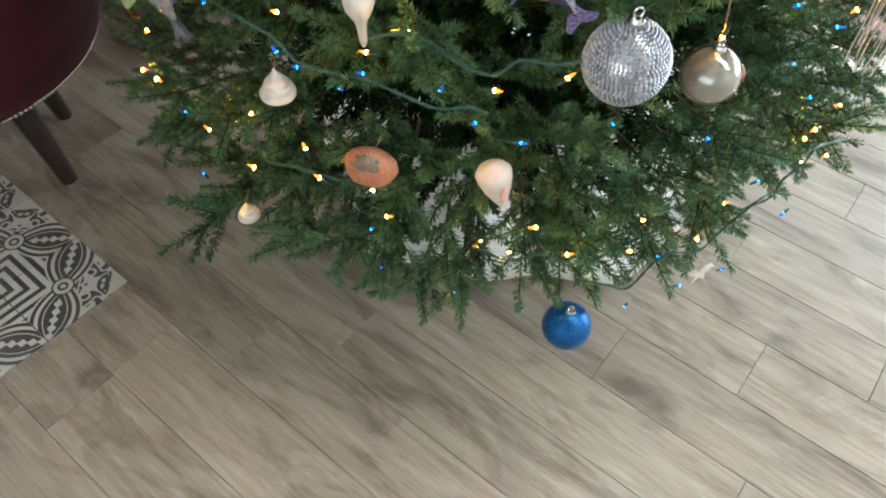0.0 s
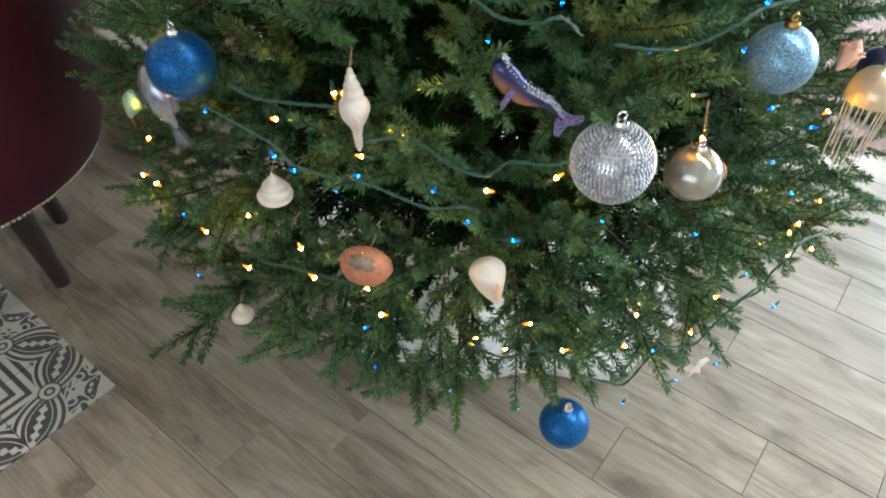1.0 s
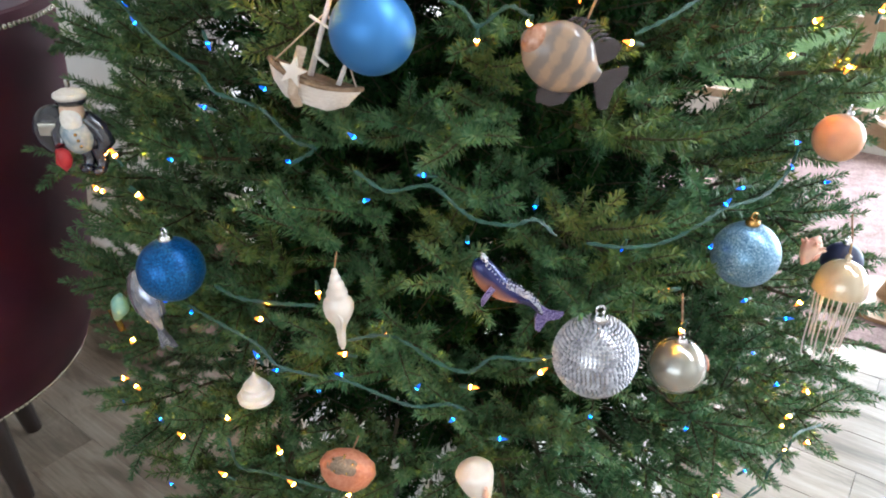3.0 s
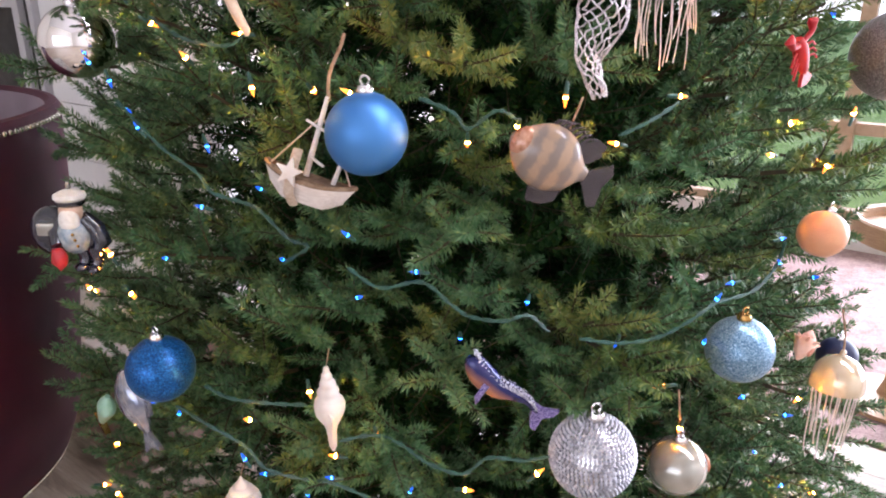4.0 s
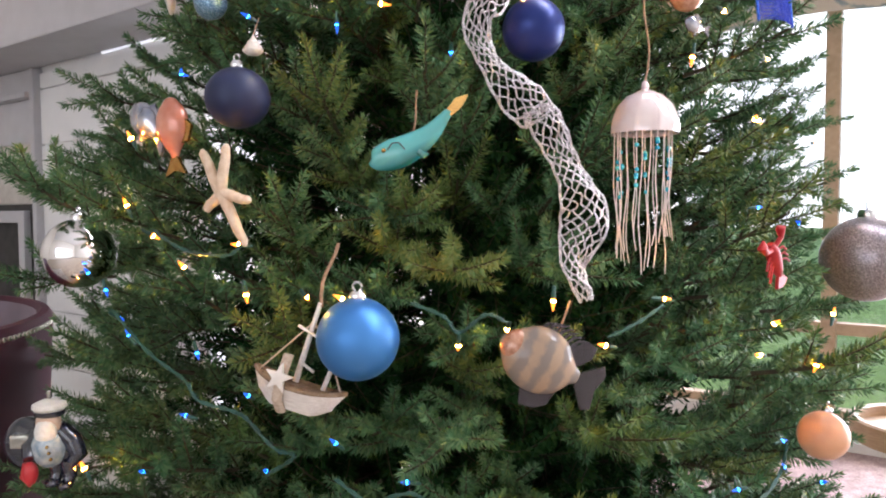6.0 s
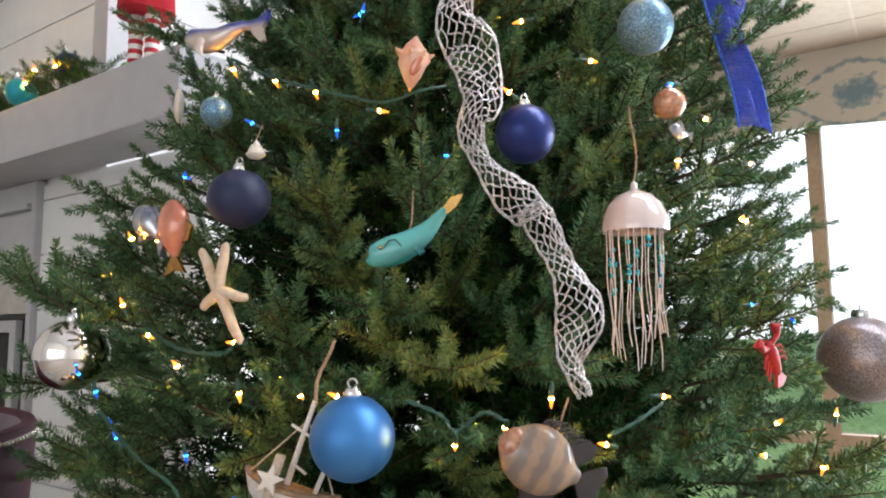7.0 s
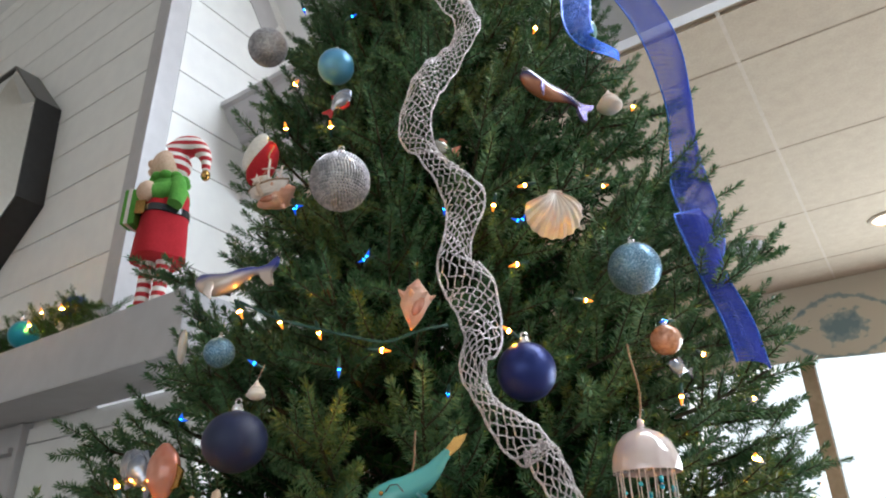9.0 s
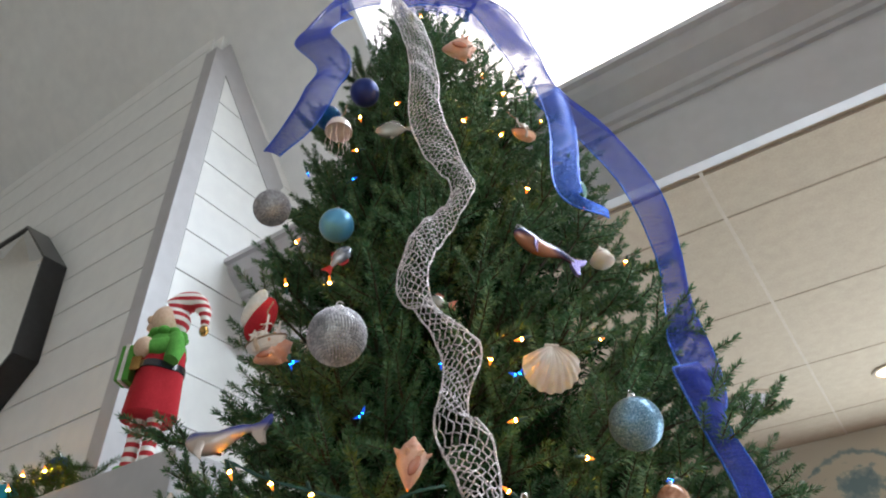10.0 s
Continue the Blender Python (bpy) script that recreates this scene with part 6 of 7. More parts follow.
def strip(points, across):
    """Rows of points across a ribbon that follows the tree: angle, height, stand-off, width."""
    rows = []
    path = smooth_path(points, across)
    for i, q in enumerate(path):
        a, z, out, w = [float(x) for x in q]
        n = path[min(i + 1, len(path) - 1)]
        b = path[max(i - 1, 0)]
        c, d = on_tree(float(n[0]), float(n[1]), float(n[2])), on_tree(float(b[0]), float(b[1]), float(b[2]))
        along = (c - d).normalized()
        outward = Vector((math.sin(radians(a * 0.35)), -math.cos(radians(a * 0.35)), 0.15)).normalized()
        rows.append((on_tree(a, z, out), along.cross(outward).normalized(), outward, max(w, 0.008)))
    return rows


def net_ribbon():
    """A glittered open net: crossing cords in diamonds, swelling and pinching along its length."""
    t = thing("net_ribbon", "silver glittered open net ribbon trailing down the tree", "ribbon", group="ribbons on the tree")
    rows = strip([(a, z, o + 0.022, w * 0.9) for a, z, o, w in NET], 12)
    n = len(rows)
    length = sum((rows[i + 1][0] - rows[i][0]).length for i in range(n - 1))
    lanes = 8
    s = Shape()
    def at(i, k):
        p, side, outw, w = rows[i]
        wave = 0.009 * math.sin(i * 0.22 + k * 2.6) + 0.003 * math.sin(i * 0.9 + k * 7)
        return p + side * w * (k - 0.5) + outw * (0.016 * math.sin(math.pi * k) + wave)
    total = [0.0]
    for i in range(n - 1):
        total.append(total[-1] + (rows[i + 1][0] - rows[i][0]).length)
    idx = lambda u: min(n - 1.001, float(np.interp(u * length, total, range(n))))  # noqa: E731
    def point(u, k):
        f = idx(u)
        i = int(f)
        return at(i, k).lerp(at(i + 1, k), f - i)
    # zigzag cords: neighbours touch in turn, which leaves diamond holes
    period = 0.0115
    rng = random.Random(21)
    steps = int(length / period * 4)
    for lane in range(lanes + 1):
        pts = []
        for q in range(steps + 1):
            u = q / steps
            zig = (0.42 if lane % 2 else -0.42) * math.sin(q * math.pi / 2) / lanes * rng.uniform(0.7, 1.25)
            k = min(1, max(0, lane / lanes + zig))
            pts.append(point(u, k) + Vector((rng.uniform(-1, 1), rng.uniform(-1, 1), rng.uniform(-1, 1))) * 0.0011)
        part("net_cord", Shape().tube(pts, 0.00098, 4), MAT["net"], t)
    for k in (0.0, 1.0):
        part("edge_cord", Shape().tube([point(q / 300, k) for q in range(301)], 0.0014, 5), MAT["net"], t)


net_ribbon()


def mesh_ribbon(label, points, ribs, glitter, out):
    """Sheer ribbon: fine cords lengthwise with thin cross threads, air between them."""
    t = thing("mesh_ribbon", label, "ribbon", group="ribbons on the tree")
    rows = strip([(a, z, o + out, w) for a, z, o, w in points], 14)
    n = len(rows)
    def at(i, k):
        p, side, outw, w = rows[i]
        return p + side * w * (k - 0.5) + outw * (0.3 * w * math.sin(math.pi * k) * (0.6 + 0.4 * math.sin(i * 0.13)))
    threads = Shape()
    for k in (0.0, 1.0):
        part("edge", Shape().tube([at(i, k) for i in range(n)], 0.0016, 6), MAT["bluemesh_glit"], t, "glittered blue edge")
    mat = "bluemesh_glit" if glitter else "bluemesh"
    for j in range(1, ribs):
        part("rib", Shape().tube([at(i, j / ribs) for i in range(n)], 0.00055, 4), MAT[mat], t)
    for i in range(n - 1):
        steps = max(1, int((rows[i + 1][0] - rows[i][0]).length / 0.0060))
        for q in range(steps):
            f = q / steps
            line = [at(i, k / 8).lerp(at(i + 1, k / 8), f) for k in range(9)]
            threads.tube(line, 0.00048, 3)
    tagged(part("threads", threads, MAT[mat], t), kind="stuff")
    cols = 8
    film = Shape().add([at(i, k / cols) for i in range(n) for k in range(cols + 1)],
                       [(i * (cols + 1) + k, i * (cols + 1) + k + 1, (i + 1) * (cols + 1) + k + 1, (i + 1) * (cols + 1) + k) for i in range(n - 1) for k in range(cols)])
    part("weave", film, MAT["blueweave"], t, "sheer blue weave")
    gathered = [i for i in range(n) if rows[i][0].z > 2.72] if ribs > 24 else []
    for layer in range(1, 4 if gathered else 1):          # bunched folds over the top of the tree
        fold = Shape()
        for i in gathered:
            p, side, outw, w = rows[i]
            fold.v += [tuple(at(i, k / cols) - outw * (0.010 * layer + 0.008 * math.sin(0.7 * i + 1.9 * k + layer)) + side * 0.006 * math.sin(0.4 * i + layer)) for k in range(cols + 1)]
        m = len(gathered)
        fold.f = [(i * (cols + 1) + k, i * (cols + 1) + k + 1, (i + 1) * (cols + 1) + k + 1, (i + 1) * (cols + 1) + k) for i in range(m - 1) for k in range(cols) if gathered[i + 1] == gathered[i] + 1]
        fold.m = [0] * len(fold.f)
        part("fold", fold, MAT["blueweave"], t, "gathered blue weave")


mesh_ribbon("sheer royal blue mesh ribbon falling beside the tree", BLUE_LONG, 26, False, 0.012)
mesh_ribbon("glittered blue mesh ribbon looped on twigs", BLUE_SHORT, 20, True, 0.03)
mesh_ribbon("sheer blue mesh ribbon looped near the top", BLUE_LEFT, 20, False, 0.03)


# bulbs of each string as (angle, height); the wires run along their own lines

WARM_MID = [(-12.9, 0.903), (-19.1, 0.852), (-6.9, 0.862), (-10.4, 0.828), (0.6, 0.800), (6.9, 0.815), (20.9, 0.852), (19.2, 0.902), (-25.1, 0.695), (-33.1, 0.613), (-18.6, 0.665), (-26.8, 0.584), (-17.5, 0.617)]
WARM_LOW = [(-11.8, 0.619), (-10.6, 0.576), (-0.0, 0.550), (3.2, 0.536), (6.0, 0.585), (9.5, 0.524), (17.9, 0.576), (17.2, 0.516), (25.9, 0.504), (27.4, 0.573), (37.2, 0.643), (38.5, 0.653), (47.8, 0.538), (39.1, 0.583), (42.5, 0.670), (-49.7, 0.604), (-43.0, 0.639), (-40.1, 0.735), (37.2, 0.895)]
WARM_SIDE = [(-37.1, 0.999), (-34.5, 0.964), (-42.0, 0.942), (37.7, 0.894), (37.3, 0.834)]
WARM_WAIST = [(-32.7, 1.373), (-32.6, 1.297), (-28.8, 1.269), (-23.9, 1.234), (-17.6, 1.259), (-17.1, 1.213), (-11.4, 1.211), (-7.8, 1.207), (1.7, 1.167), (5.9, 1.181), (10.0, 1.208), (14.5, 1.160), (20.2, 1.203), (36.3, 1.395), (53.8, 1.382), (33.9, 1.166), (31.3, 1.136), (41.2, 1.114), (47.7, 1.159), (-37.2, 1.000), (-34.4, 0.965), (-43.2, 0.938)]
WARM_UPPER = [(-21.5, 1.572), (-15.9, 1.549), (-11.1, 1.530), (-4.5, 1.500), (-1.2, 1.536), (9.2, 1.520), (11.7, 1.614), (18.5, 1.570), (25.9, 1.609), (27.9, 1.462), (40.9, 1.473), (36.8, 1.397), (33.8, 1.521)]
WARM_TOP = [(10.0, 1.709), (15.2, 1.745), (27.8, 1.767), (62.1, 2.102), (45.2, 2.150), (-12.8, 1.851), (-20.6, 1.866), (-21.1, 1.964), (-11.8, 2.316), (-2.7, 2.341), (-10.9, 2.193), (33.6, 2.497), (28.2, 2.559), (23.6, 2.269), (57.2, 2.540), (14.2, 2.289), (26.5, 2.118), (10.6, 2.877)]
BLUE_MID = [(-28.0, 0.831), (-19.9, 0.799), (-17.6, 0.790), (-10.9, 0.801), (-13.7, 0.777), (-4.2, 0.793), (-0.8, 0.757), (3.2, 0.732), (-57.0, 0.491), (-38.0, 0.617), (-58.5, 0.378), (-39.4, 0.472), (-12.6, 0.540), (-11.8, 0.456)]
BLUE_LOW = [(5.6, 0.391), (19.3, 0.369), (26.3, 0.387), (21.3, 0.491), (33.5, 0.379), (22.3, 0.716), (42.6, 0.451), (31.5, 0.596), (30.1, 0.790), (34.2, 0.822), (12.0, 0.757), (-2.9, 0.429), (34.9, 0.726), (28.3, 0.867)]
BLUE_WAIST = [(-22.6, 1.085), (-16.4, 1.111), (-14.7, 1.041), (-8.5, 1.071), (-8.1, 1.008), (-2.6, 1.038), (6.5, 1.010), (0.7, 0.972), (14.4, 0.960), (24.4, 0.988), (26.6, 1.005), (32.8, 1.014), (32.6, 1.042), (38.7, 0.983), (23.2, 0.943), (-27.9, 1.020), (-32.5, 0.831)]
BLUE_SIDE = [(-39.2, 1.221), (-35.6, 1.208), (-33.2, 1.178), (-30.6, 1.157), (-22.1, 1.152), (34.0, 1.295), (42.2, 1.275), (-25.9, 1.441)]
BLUE_UPPER = [(-16.5, 1.717), (-6.2, 1.621), (13.1, 1.680), (-17.5, 1.494), (-8.5, 1.483), (-26.1, 1.442), (2.2, 1.452), (30.1, 1.558), (42.1, 1.277)]
BLUE_TOP = [(-16.7, 1.718), (-6.2, 1.621), (-11.5, 2.102), (-22.9, 2.163), (3.4, 1.698), (12.9, 1.680)]
WIRE_BLUE_A = [(-27.8, 0.844), (-23.5, 0.834), (-19.7, 0.820), (-17.4, 0.801), (-13.8, 0.795), (-10.8, 0.800), (-7.5, 0.783), (-4.3, 0.777), (-1.4, 0.777), (0.3, 0.777)]
WIRE_BLUE_B = [(-33.6, 1.186), (-27.4, 1.145), (-23.1, 1.122), (-21.1, 1.104), (-17.9, 1.096), (-16.2, 1.091), (-14.0, 1.064), (-11.9, 1.060), (-14.6, 1.038)]
WIRE_BLUE_C = [(-8.6, 1.040), (-5.9, 1.022), (-2.4, 1.029), (-0.0, 1.008), (1.6, 0.994), (4.3, 0.991), (6.5, 0.994), (8.1, 0.979)]
WIRE_BLUE_D = [(10.9, 0.968), (14.4, 0.960), (18.1, 0.960), (21.4, 0.975), (24.4, 0.987), (28.4, 0.994), (32.0, 1.012), (32.6, 1.042)]
WIRE_BLUE_E = [(11.5, 0.470), (15.4, 0.446), (18.4, 0.425), (20.4, 0.481), (22.5, 0.492), (26.4, 0.484), (29.3, 0.507), (32.4, 0.557), (36.1, 0.548)]
WIRE_WARM_A = [(-21.4, 1.580), (-15.9, 1.549), (-11.1, 1.530), (-7.5, 1.517), (-3.8, 1.509), (-0.1, 1.520), (2.6, 1.528)]
WIRE_WARM_B = [(-23.8, 0.882), (-20.9, 0.876), (-17.1, 0.879), (-13.0, 0.887)]
WIRE_WARM_C = [(-10.2, 0.849), (-6.9, 0.861), (-4.5, 0.851), (-2.5, 0.835), (0.6, 0.820), (2.8, 0.842), (5.9, 0.834), (8.0, 0.842)]
WIRE_WARM_D = [(-24.9, 0.664), (-24.2, 0.621), (-21.0, 0.627), (-17.3, 0.634), (-12.7, 0.627)]
WIRE_WARM_E = [(-28.0, 1.274), (-24.9, 1.258), (-22.3, 1.250), (-18.7, 1.249), (-17.6, 1.259)]
WIRE_WARM_F = [(-2.1, 1.205), (0.6, 1.192), (1.8, 1.177), (4.1, 1.194), (5.9, 1.185)]
WIRE_WARM_G = [(14.5, 1.169), (17.2, 1.181), (20.2, 1.197)]
WIRE_WARM_H = [(30.8, 0.548), (35.1, 0.545), (36.3, 0.573), (38.7, 0.592), (41.0, 0.605), (48.1, 0.572)]
WIRE_WARM_I = [(-0.8, 0.545), (3.1, 0.520), (7.0, 0.533), (10.5, 0.505), (14.4, 0.522), (18.1, 0.558)]


def bulb_meshes():
    body = Shape().lathe([(0.0018, 0.0), (0.0023, 0.0010), (0.0024, 0.0032)], 12, 0)
    body.lathe([(0.0024, 0.0032), (0.00245, 0.0038), (0.0024, 0.0045)], 12, 1)      # round the filament
    body.lathe([(0.0024, 0.0045), (0.0021, 0.0080), (0.0012, 0.0118), (0.0005, 0.0142), (1e-4, 0.0150)], 12, 0)
    socket = Shape().lathe([(0.0012, -0.013), (0.0020, -0.0115), (0.0025, -0.004), (0.0028, -0.0005), (0.0021, 0.0010)], 10)
    return body.mesh("bulb_warm", [MAT["bulb_warm"], MAT["core_warm"]]), body.mesh("bulb_blue", [MAT["bulb_blue"], MAT["core_blue"]]), socket.mesh("socket", MAT["wire"])


BULB_WARM, BULB_BLUE, SOCKET = bulb_meshes()


def light_string(label, bulbs, wires, warm, seed):
    t = thing("light_string", label, "lights", group="light strings on the tree")
    rng = random.Random(seed)
    for line in wires:
        pts = [on_tree(a, z, 0.012 + 0.004 * math.sin(3 * i)) for i, (a, z) in enumerate(line)]
        path = [Vector(p) for p in smooth_path([tuple(p) for p in pts], 8)]
        s = Shape()
        for ph in (0.0, math.pi):                  # two twisted strands
            s.tube([p + Vector((math.cos(i * 0.9 + ph), math.sin(i * 0.9 + ph) * 0.6, math.sin(i * 0.9 + ph))) * 0.0010 for i, p in enumerate(path)], 0.0012, 6)
        part("wire", s, MAT["wire"], t)
    for a, z in bulbs:
        p = on_tree(a, z, 0.008)
        m = pose(*p, 0, 0, a) @ pose(0, 0, 0, rng.uniform(0, 70), 0, 0) @ pose(0, 0, 0, 0, rng.uniform(-110, 110) if rng.random() < 0.6 else 180, 0)
        b = part("bulb", BULB_WARM if warm else BULB_BLUE, None, t, m=m @ Matrix.Diagonal((0.92, 0.92, 0.92, 1) if warm else (0.80, 0.80, 0.80, 1)))
        part("socket", SOCKET, None, b)
        HUNG.append((p, 0.002, spread(z) + 0.002, a))


WARM = "green string of glowing warm mini bulbs"
COLD = "green string of glowing blue mini bulbs"
light_string(WARM + " round the middle", WARM_MID, [WIRE_WARM_B, WIRE_WARM_C, WIRE_WARM_D], True, 1)
light_string(WARM + " on the lowest twigs", WARM_LOW, [WIRE_WARM_H, WIRE_WARM_I], True, 2)
light_string(WARM + " at the side", WARM_SIDE, [], True, 3)
light_string(WARM + " at the waist", WARM_WAIST, [WIRE_WARM_E, WIRE_WARM_F, WIRE_WARM_G], True, 4)
light_string(WARM + " above the waist", WARM_UPPER, [WIRE_WARM_A], True, 5)
light_string(WARM + " near the top", WARM_TOP, [], True, 6)
light_string(COLD + " round the middle", BLUE_MID, [WIRE_BLUE_A], False, 7)
light_string(COLD + " on the lowest twigs", BLUE_LOW, [WIRE_BLUE_E], False, 8)
light_string(COLD + " at the waist", BLUE_WAIST, [WIRE_BLUE_B, WIRE_BLUE_C, WIRE_BLUE_D], False, 9)
light_string(COLD + " at the side", BLUE_SIDE, [], False, 10)
light_string(COLD + " above the waist", BLUE_UPPER, [], False, 11)
light_string(COLD + " near the top", BLUE_TOP, [], False, 12)

christmas_tree()


def tree_skirt():
    """White plush skirt lying in soft folds round the foot of the tree."""
    t = thing("tree_skirt", "white plush tree skirt spread in soft folds", "tree skirt", pose(0.16, 1.52, 0))
    v, f = [], []
    nr, na = 16, 96
    for j in range(nr):
        s = j / (nr - 1)
        for i in range(na):
            q = 2 * math.pi * i / na
            R = 0.05 + s * (0.45 + 0.025 * math.sin(5 * q) + 0.015 * math.sin(11 * q + 1))
            h = 0.006 + 0.10 * (1 - s) ** 1.3 + (0.018 + 0.03 * s) * (0.5 + 0.5 * math.sin(7 * q + 2 * s)) * math.sin(math.pi * min(1, s * 1.02)) + 0.008 * noise.noise(Vector((R * math.cos(q) * 16, R * math.sin(q) * 16, 0)))
            v.append((R * math.cos(q), R * math.sin(q), max(0.004, h)))
    for j in range(nr - 1):
        for i in range(na):
            n = (i + 1) % na
            f.append((j * na + i, (j + 1) * na + i, (j + 1) * na + n, j * na + n))
    part("cloth", Shape().add(v, f), MAT["fur"], t)
    hem = [v[(nr - 1) * na + i] for i in range(na)] + [v[(nr - 1) * na]]
    part("hem", Shape().tube([(x, y, 0.011) for x, y, z in hem], 0.011, 8), MAT["skirtfab"], t, "ivory satin hem")


tree_skirt()


# ---------------------------------------------------------------- on the mantel
def mantel_garland():
    t = thing("mantel_garland", "green pine garland with lights along the mantel", "garland", ROOM @ pose(0, 0, 0))
    rng = random.Random(9)
    verts, faces, slots = [], [], []
    for i in range(250):
        u = -1.96 - 1.6 * i / 250
        p = Vector((u, MV + 0.07 + rng.uniform(-0.03, 0.05), 1.995 + rng.uniform(0, 0.075)))
        d = Vector((rng.choice((-1, 1)) * rng.uniform(0.4, 1), rng.uniform(-0.7, 0.2), rng.uniform(-0.05, 0.6)))
        twig(verts, faces, slots, p, d, rng.uniform(0.08, 0.13), rng, 0.020, 0.8, 0.0012)
    s = Shape()
    s.v, s.f, s.m = [tuple(q) for q in verts], faces, slots
    tagged(part("needles", s, [MAT["needle_warm"], MAT["stem"]], t, smooth=False), kind="stuff")
    part("wire", Shape().tube([(-1.90 - 0.1 * i, MV + 0.09, 2.0 + 0.008 * math.sin(i * 2)) for i in range(17)], 0.004, 6), MAT["wire"], t)
    for u, z in ((-2.06, 2.045), (-2.18, 2.06), (-2.24, 2.03), (-2.46, 2.04), (-2.6, 2.05)):
        b = part("bulb", BULB_WARM, None, t, m=pose(u, MV + 0.0, z, 30, 20, 0) @ Matrix.Diagonal((1.5, 1.5, 1.5, 1)))
        part("socket", SOCKET, None, b)


mantel_garland()


def mantel_ball(label, u, v, z, d, mat):
    t = thing("bauble", label, "bauble", ROOM @ pose(u, v, z, 20, 10, 0))
    part("globe", Shape().ball(d / 2, 36, 20), MAT[mat], t)
    cap_and_hook(t, d)


mantel_ball("teal bauble resting in the mantel garland", -2.31, MV + 0.02, 2.025, 0.092, "teal_ball")
mantel_ball("royal blue bauble resting in the mantel garland", -2.115, MV + 0.065, 2.085, 0.080, "gl_navy")


def elf_doll():
    """Plush elf: red coat, green cape, striped legs and a drooping striped hat."""
    s = Shape()
    s.lathe([(0.080, 0.158), (0.083, 0.16), (0.080, 0.21), (0.074, 0.29), (0.068, 0.34), (0.05, 0.375), (0.02, 0.385)], 28, 0, None, lambda a, z: 1 + 0.07 * math.cos(4 * a))
    s.lathe([(0.077, 0.276), (0.079, 0.278), (0.0775, 0.296), (0.075, 0.298)], 28, 4, None, lambda a, z: 1 + 0.07 * math.cos(4 * a))
    s.box(-0.055, -0.022, -0.084, -0.076, 0.268, 0.306, 5, bevel=0.004)
    s.lathe([(0.072, 0.335), (0.066, 0.36), (0.045, 0.395), (0.03, 0.405)], 26, 1)
    for i in range(9):
        q = 2 * math.pi * i / 9
        s.ball(0.022, 12, 8, 1, pose(0.045 * math.cos(q), 0.045 * math.sin(q), 0.395), (1, 1, 0.6))
    s.ball(0.050, 22, 14, 3, pose(-0.014, -0.010, 0.438), (1.02, 1, 0.98)).ball(0.013, 12, 8, 3, pose(-0.056, -0.034, 0.440)).ball(0.016, 12, 8, 3, pose(-0.050, -0.030, 0.415), (1, 1, 0.8))
    s.ball(0.030, 16, 10, 3, pose(-0.030, -0.075, 0.335), (1.1, 0.8, 1))
    s.tube([(0.05, -0.02, 0.36), (0.01, -0.065, 0.335), (-0.03, -0.072, 0.335)], [0.028, 0.026, 0.022], 12, 1)
    s.ball(0.051, 22, 12, 6, pose(0.008, 0.006, 0.452, 0, 24, 0), (1.0, 1.0, 0.80))
    s.tube([(0.045, -0.03, 0.375), (0.066, -0.05, 0.33), (0.064, -0.06, 0.295)], [0.026, 0.028, 0.024], 12, 1)
    s.ball(0.009, 10, 6, 0, pose(-0.034, -0.040, 0.428), (0.9, 0.5, 0.9))
    P = smooth_path([(0.0, 0, 0.475), (0.03, 0, 0.500), (0.075, 0, 0.500), (0.112, 0, 0.465), (0.120, 0, 0.42)], 5)
    s.tube(P, list(np.linspace(0.045, 0.012, len(P))), 16, 6)
    s.ball(0.016, 14, 8, 5, pose(0.121, 0, 0.405))
    for x in (-0.030, 0.022):
        s.tube([(x, 0, 0.17), (x + 0.003, -0.003, 0.09), (x, -0.004, 0.02)], [0.023, 0.021, 0.020], 14, 6)
        s.ball(0.026, 14, 8, 1, pose(x, -0.018, 0.018), (0.9, 1.6, 0.7))
    s.box(-0.105, -0.058, -0.075, -0.02, 0.245, 0.345, 1, bevel=0.006)
    s.box(-0.090, -0.078, -0.078, -0.017, 0.243, 0.347, 2, bevel=0.003)
    whole("elf_doll", s, [MAT["redfelt"], MAT["greenfelt"], MAT["whitefelt"], MAT["skin"], MAT["blackpaint"], MAT["gold"], MAT["stripes"]],
          "plush elf doll in red coat with striped legs on the mantel", "doll", ROOM @ pose(-1.77, 1.10, 1.976, 0, 0, 26) @ Matrix.Diagonal((0.95, 0.95, 1.18, 1)))


elf_doll()


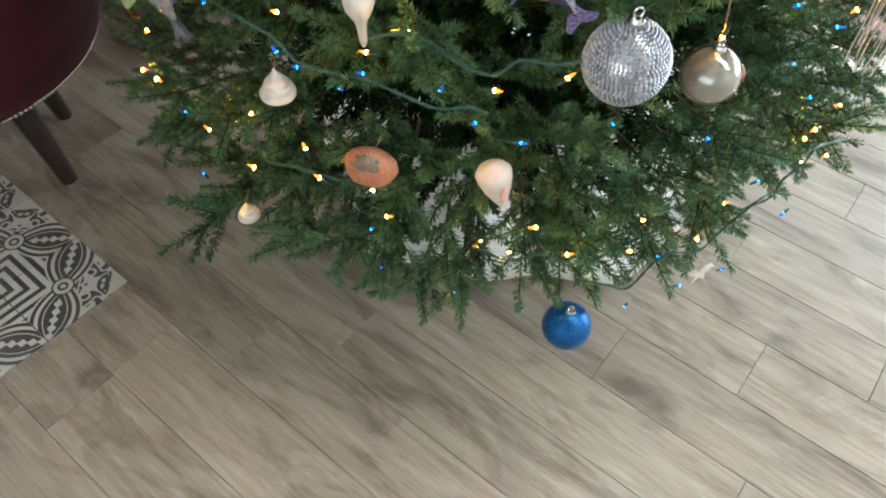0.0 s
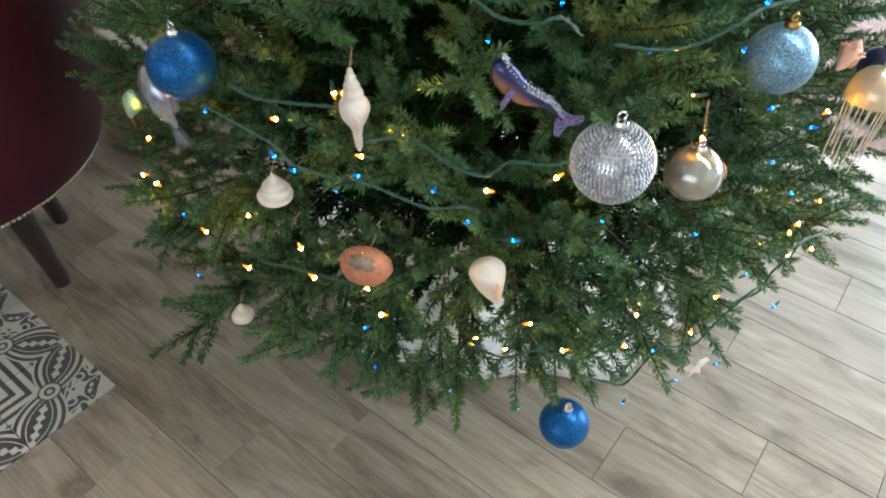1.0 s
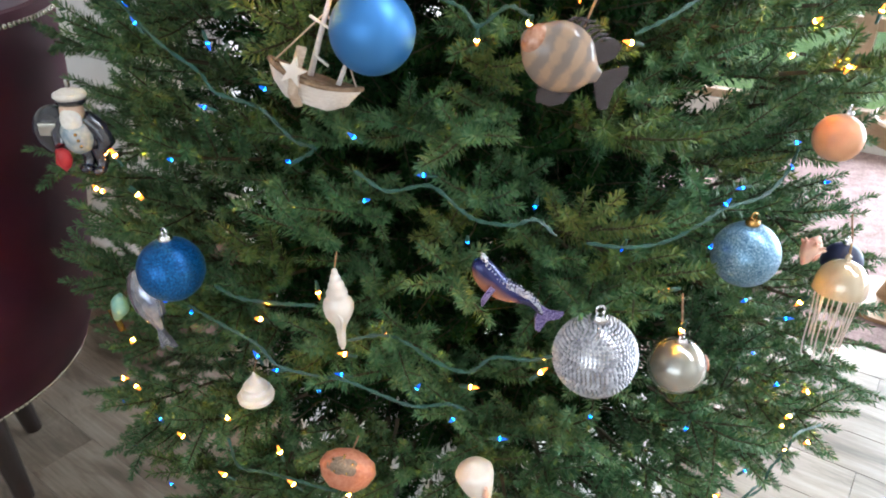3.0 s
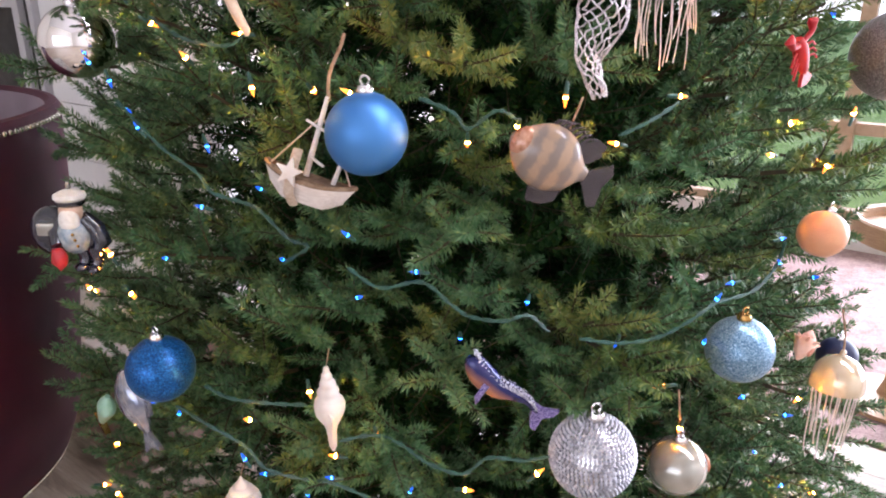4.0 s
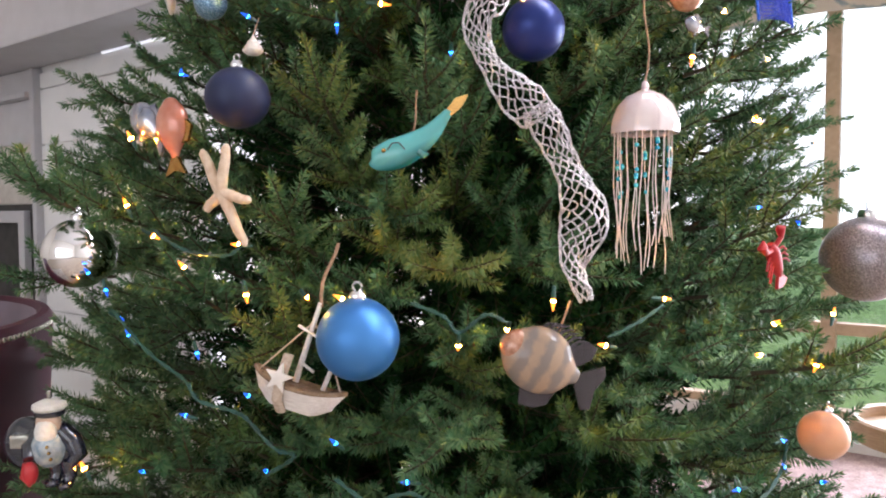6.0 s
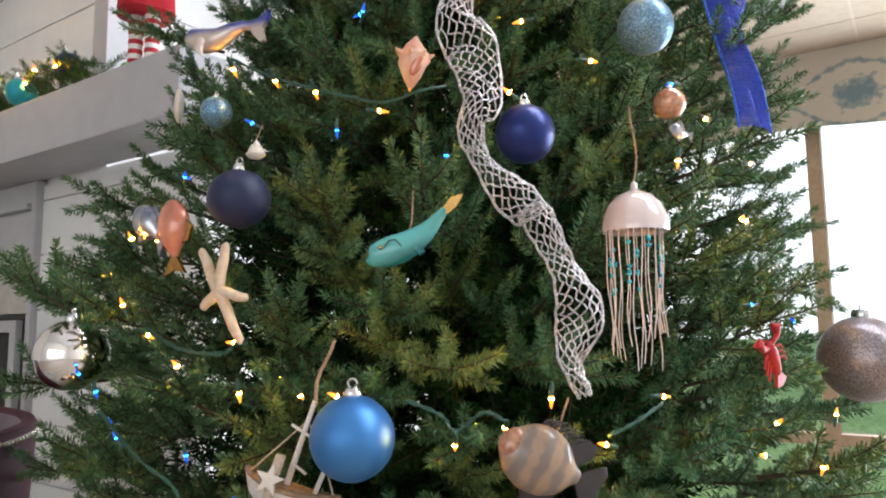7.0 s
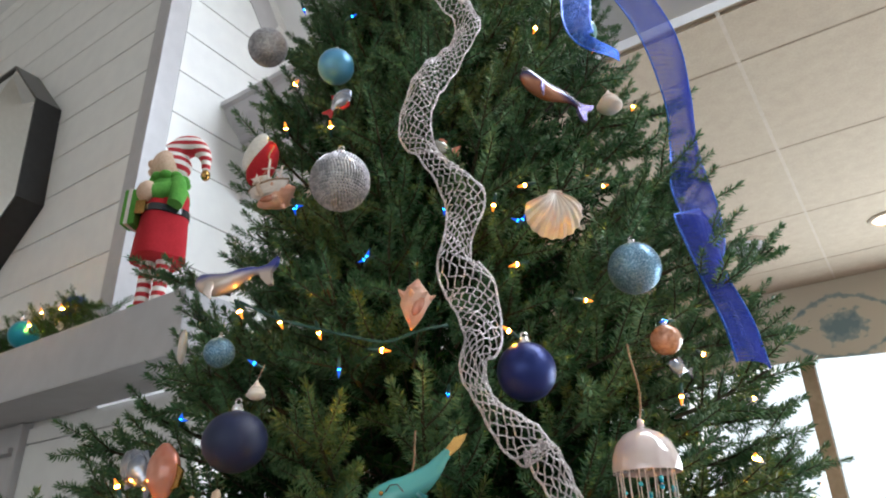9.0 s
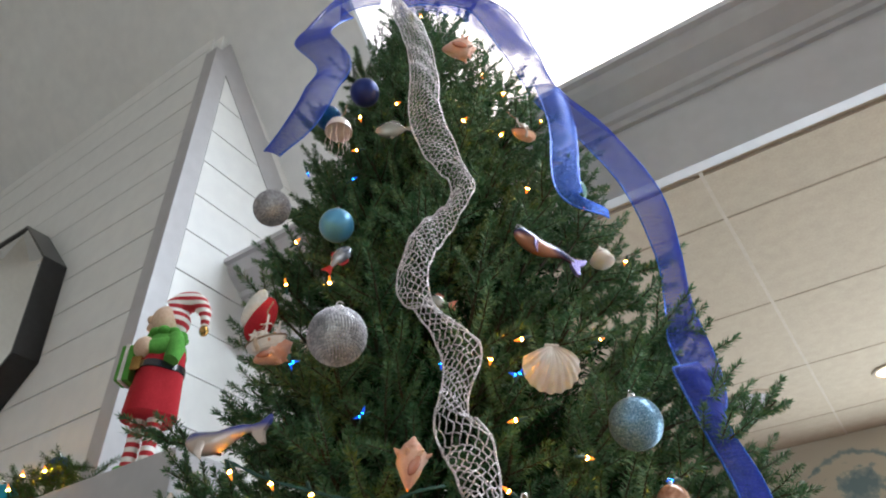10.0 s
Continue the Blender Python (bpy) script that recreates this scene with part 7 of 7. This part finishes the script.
# ---------------------------------------------------------------- floor pieces
def plank_floor():
    """Rows of planks across v; the joints of each row start where the floor shows them."""
    W, L, G = 0.1525, 0.92, 0.0010
    V0 = 0.741
    starts = {0: -0.189, -1: 0.148, 1: 0.06, 2: 0.272, 5: 0.066, -2: -0.64, -3: -0.79, -5: -0.95}
    rng = random.Random(5)
    shared = {}

    def piece(length):
        key = round(length, 3)
        if key not in shared:
            s = Shape()
            h, b = W / 2 - G / 2, 0.0009
            l = length / 2 - G / 2
            v = [(-l, -h, -0.006), (l, -h, -0.006), (l, h, -0.006), (-l, h, -0.006), (-l, -h, -b), (l, -h, -b), (l, h, -b), (-l, h, -b),
                 (-l + b, -h + b, 0), (l - b, -h + b, 0), (l - b, h - b, 0), (-l + b, h - b, 0)]
            f = [(i, (i + 1) % 4, (i + 1) % 4 + 4, i + 4) for i in range(4)] + [(i + 4, (i + 1) % 4 + 4, (i + 1) % 4 + 8, i + 8) for i in range(4)] + [(8, 9, 10, 11)]
            shared[key] = s.add(v, f).mesh("plank", MAT["plank"], smooth=False)
        return shared[key]

    rest = Shape()
    near = 0
    for r in range(-37, 10):
        v = V0 + W * (r + 0.5)
        if v < -4.9 or v > 2.21:
            continue
        u = starts.get(r, rng.uniform(0, L)) - 6 * L
        while u < 5:
            a, b = max(u, -4.98), min(u + L, 4.98)
            u += L
            if b - a < 0.05:
                continue
            if v + W / 2 < RUG_V + 0.02 and v > RUG_V - 1.4 and a < RUG_U and b > RUG_U - 2.0:     # planks end at the tile inlay
                spans = [(a, RUG_U - 2.0), (RUG_U, b)]
            else:
                spans = [(a, b)]
            for a, b in spans:
                if b - a < 0.02:
                    continue
                c = (a + b) / 2
                if -3.0 < c < 2.4 and v > -1.0 and near < 298:
                    near += 1
                    part("plank", piece(b - a), None, floor_slab, m=pose(c, v, 0))
                else:
                    l, h = (b - a) / 2 - G / 2, W / 2 - G / 2
                    rest.add([(c - l, v - h, 0), (c + l, v - h, 0), (c + l, v + h, 0), (c - l, v + h, 0), (c - l, v - h, -0.006), (c + l, v - h, -0.006), (c + l, v + h, -0.006), (c - l, v + h, -0.006)],
                             [(0, 1, 2, 3), (4, 5, 1, 0), (5, 6, 2, 1), (6, 7, 3, 2), (7, 4, 0, 3)])
    tagged(part("far_planks", rest, MAT["plank"], floor_slab, smooth=False), kind="stuff")


RUG_U, RUG_V = -1.123, 0.292


def tile_inlay():
    t = thing("tile_inlay", "black and white patterned encaustic tiles set in the floor", "tiles", ROOM, kind="structure")
    h = 0.0985
    v = [(-h, -h, -0.006), (h, -h, -0.006), (h, h, -0.006), (-h, h, -0.006), (-h, -h, 0.0), (h, -h, 0.0), (h, h, 0.0), (-h, h, 0.0)]
    me = Shape().add(v, [(0, 1, 5, 4), (1, 2, 6, 5), (2, 3, 7, 6), (3, 0, 4, 7), (4, 5, 6, 7)]).mesh("tile", MAT["tile"], smooth=False)
    for i in range(10):
        for j in range(7):
            turn = {(0, 0): 0, (1, 0): 90, (1, 1): 180, (0, 1): 270}[(i % 2, j % 2)]
            part("tile", me, None, t, m=pose(RUG_U - 0.1 - 0.2 * i, RUG_V - 0.1 - 0.2 * j, 0.0005, 0, 0, turn))


plank_floor()
tile_inlay()
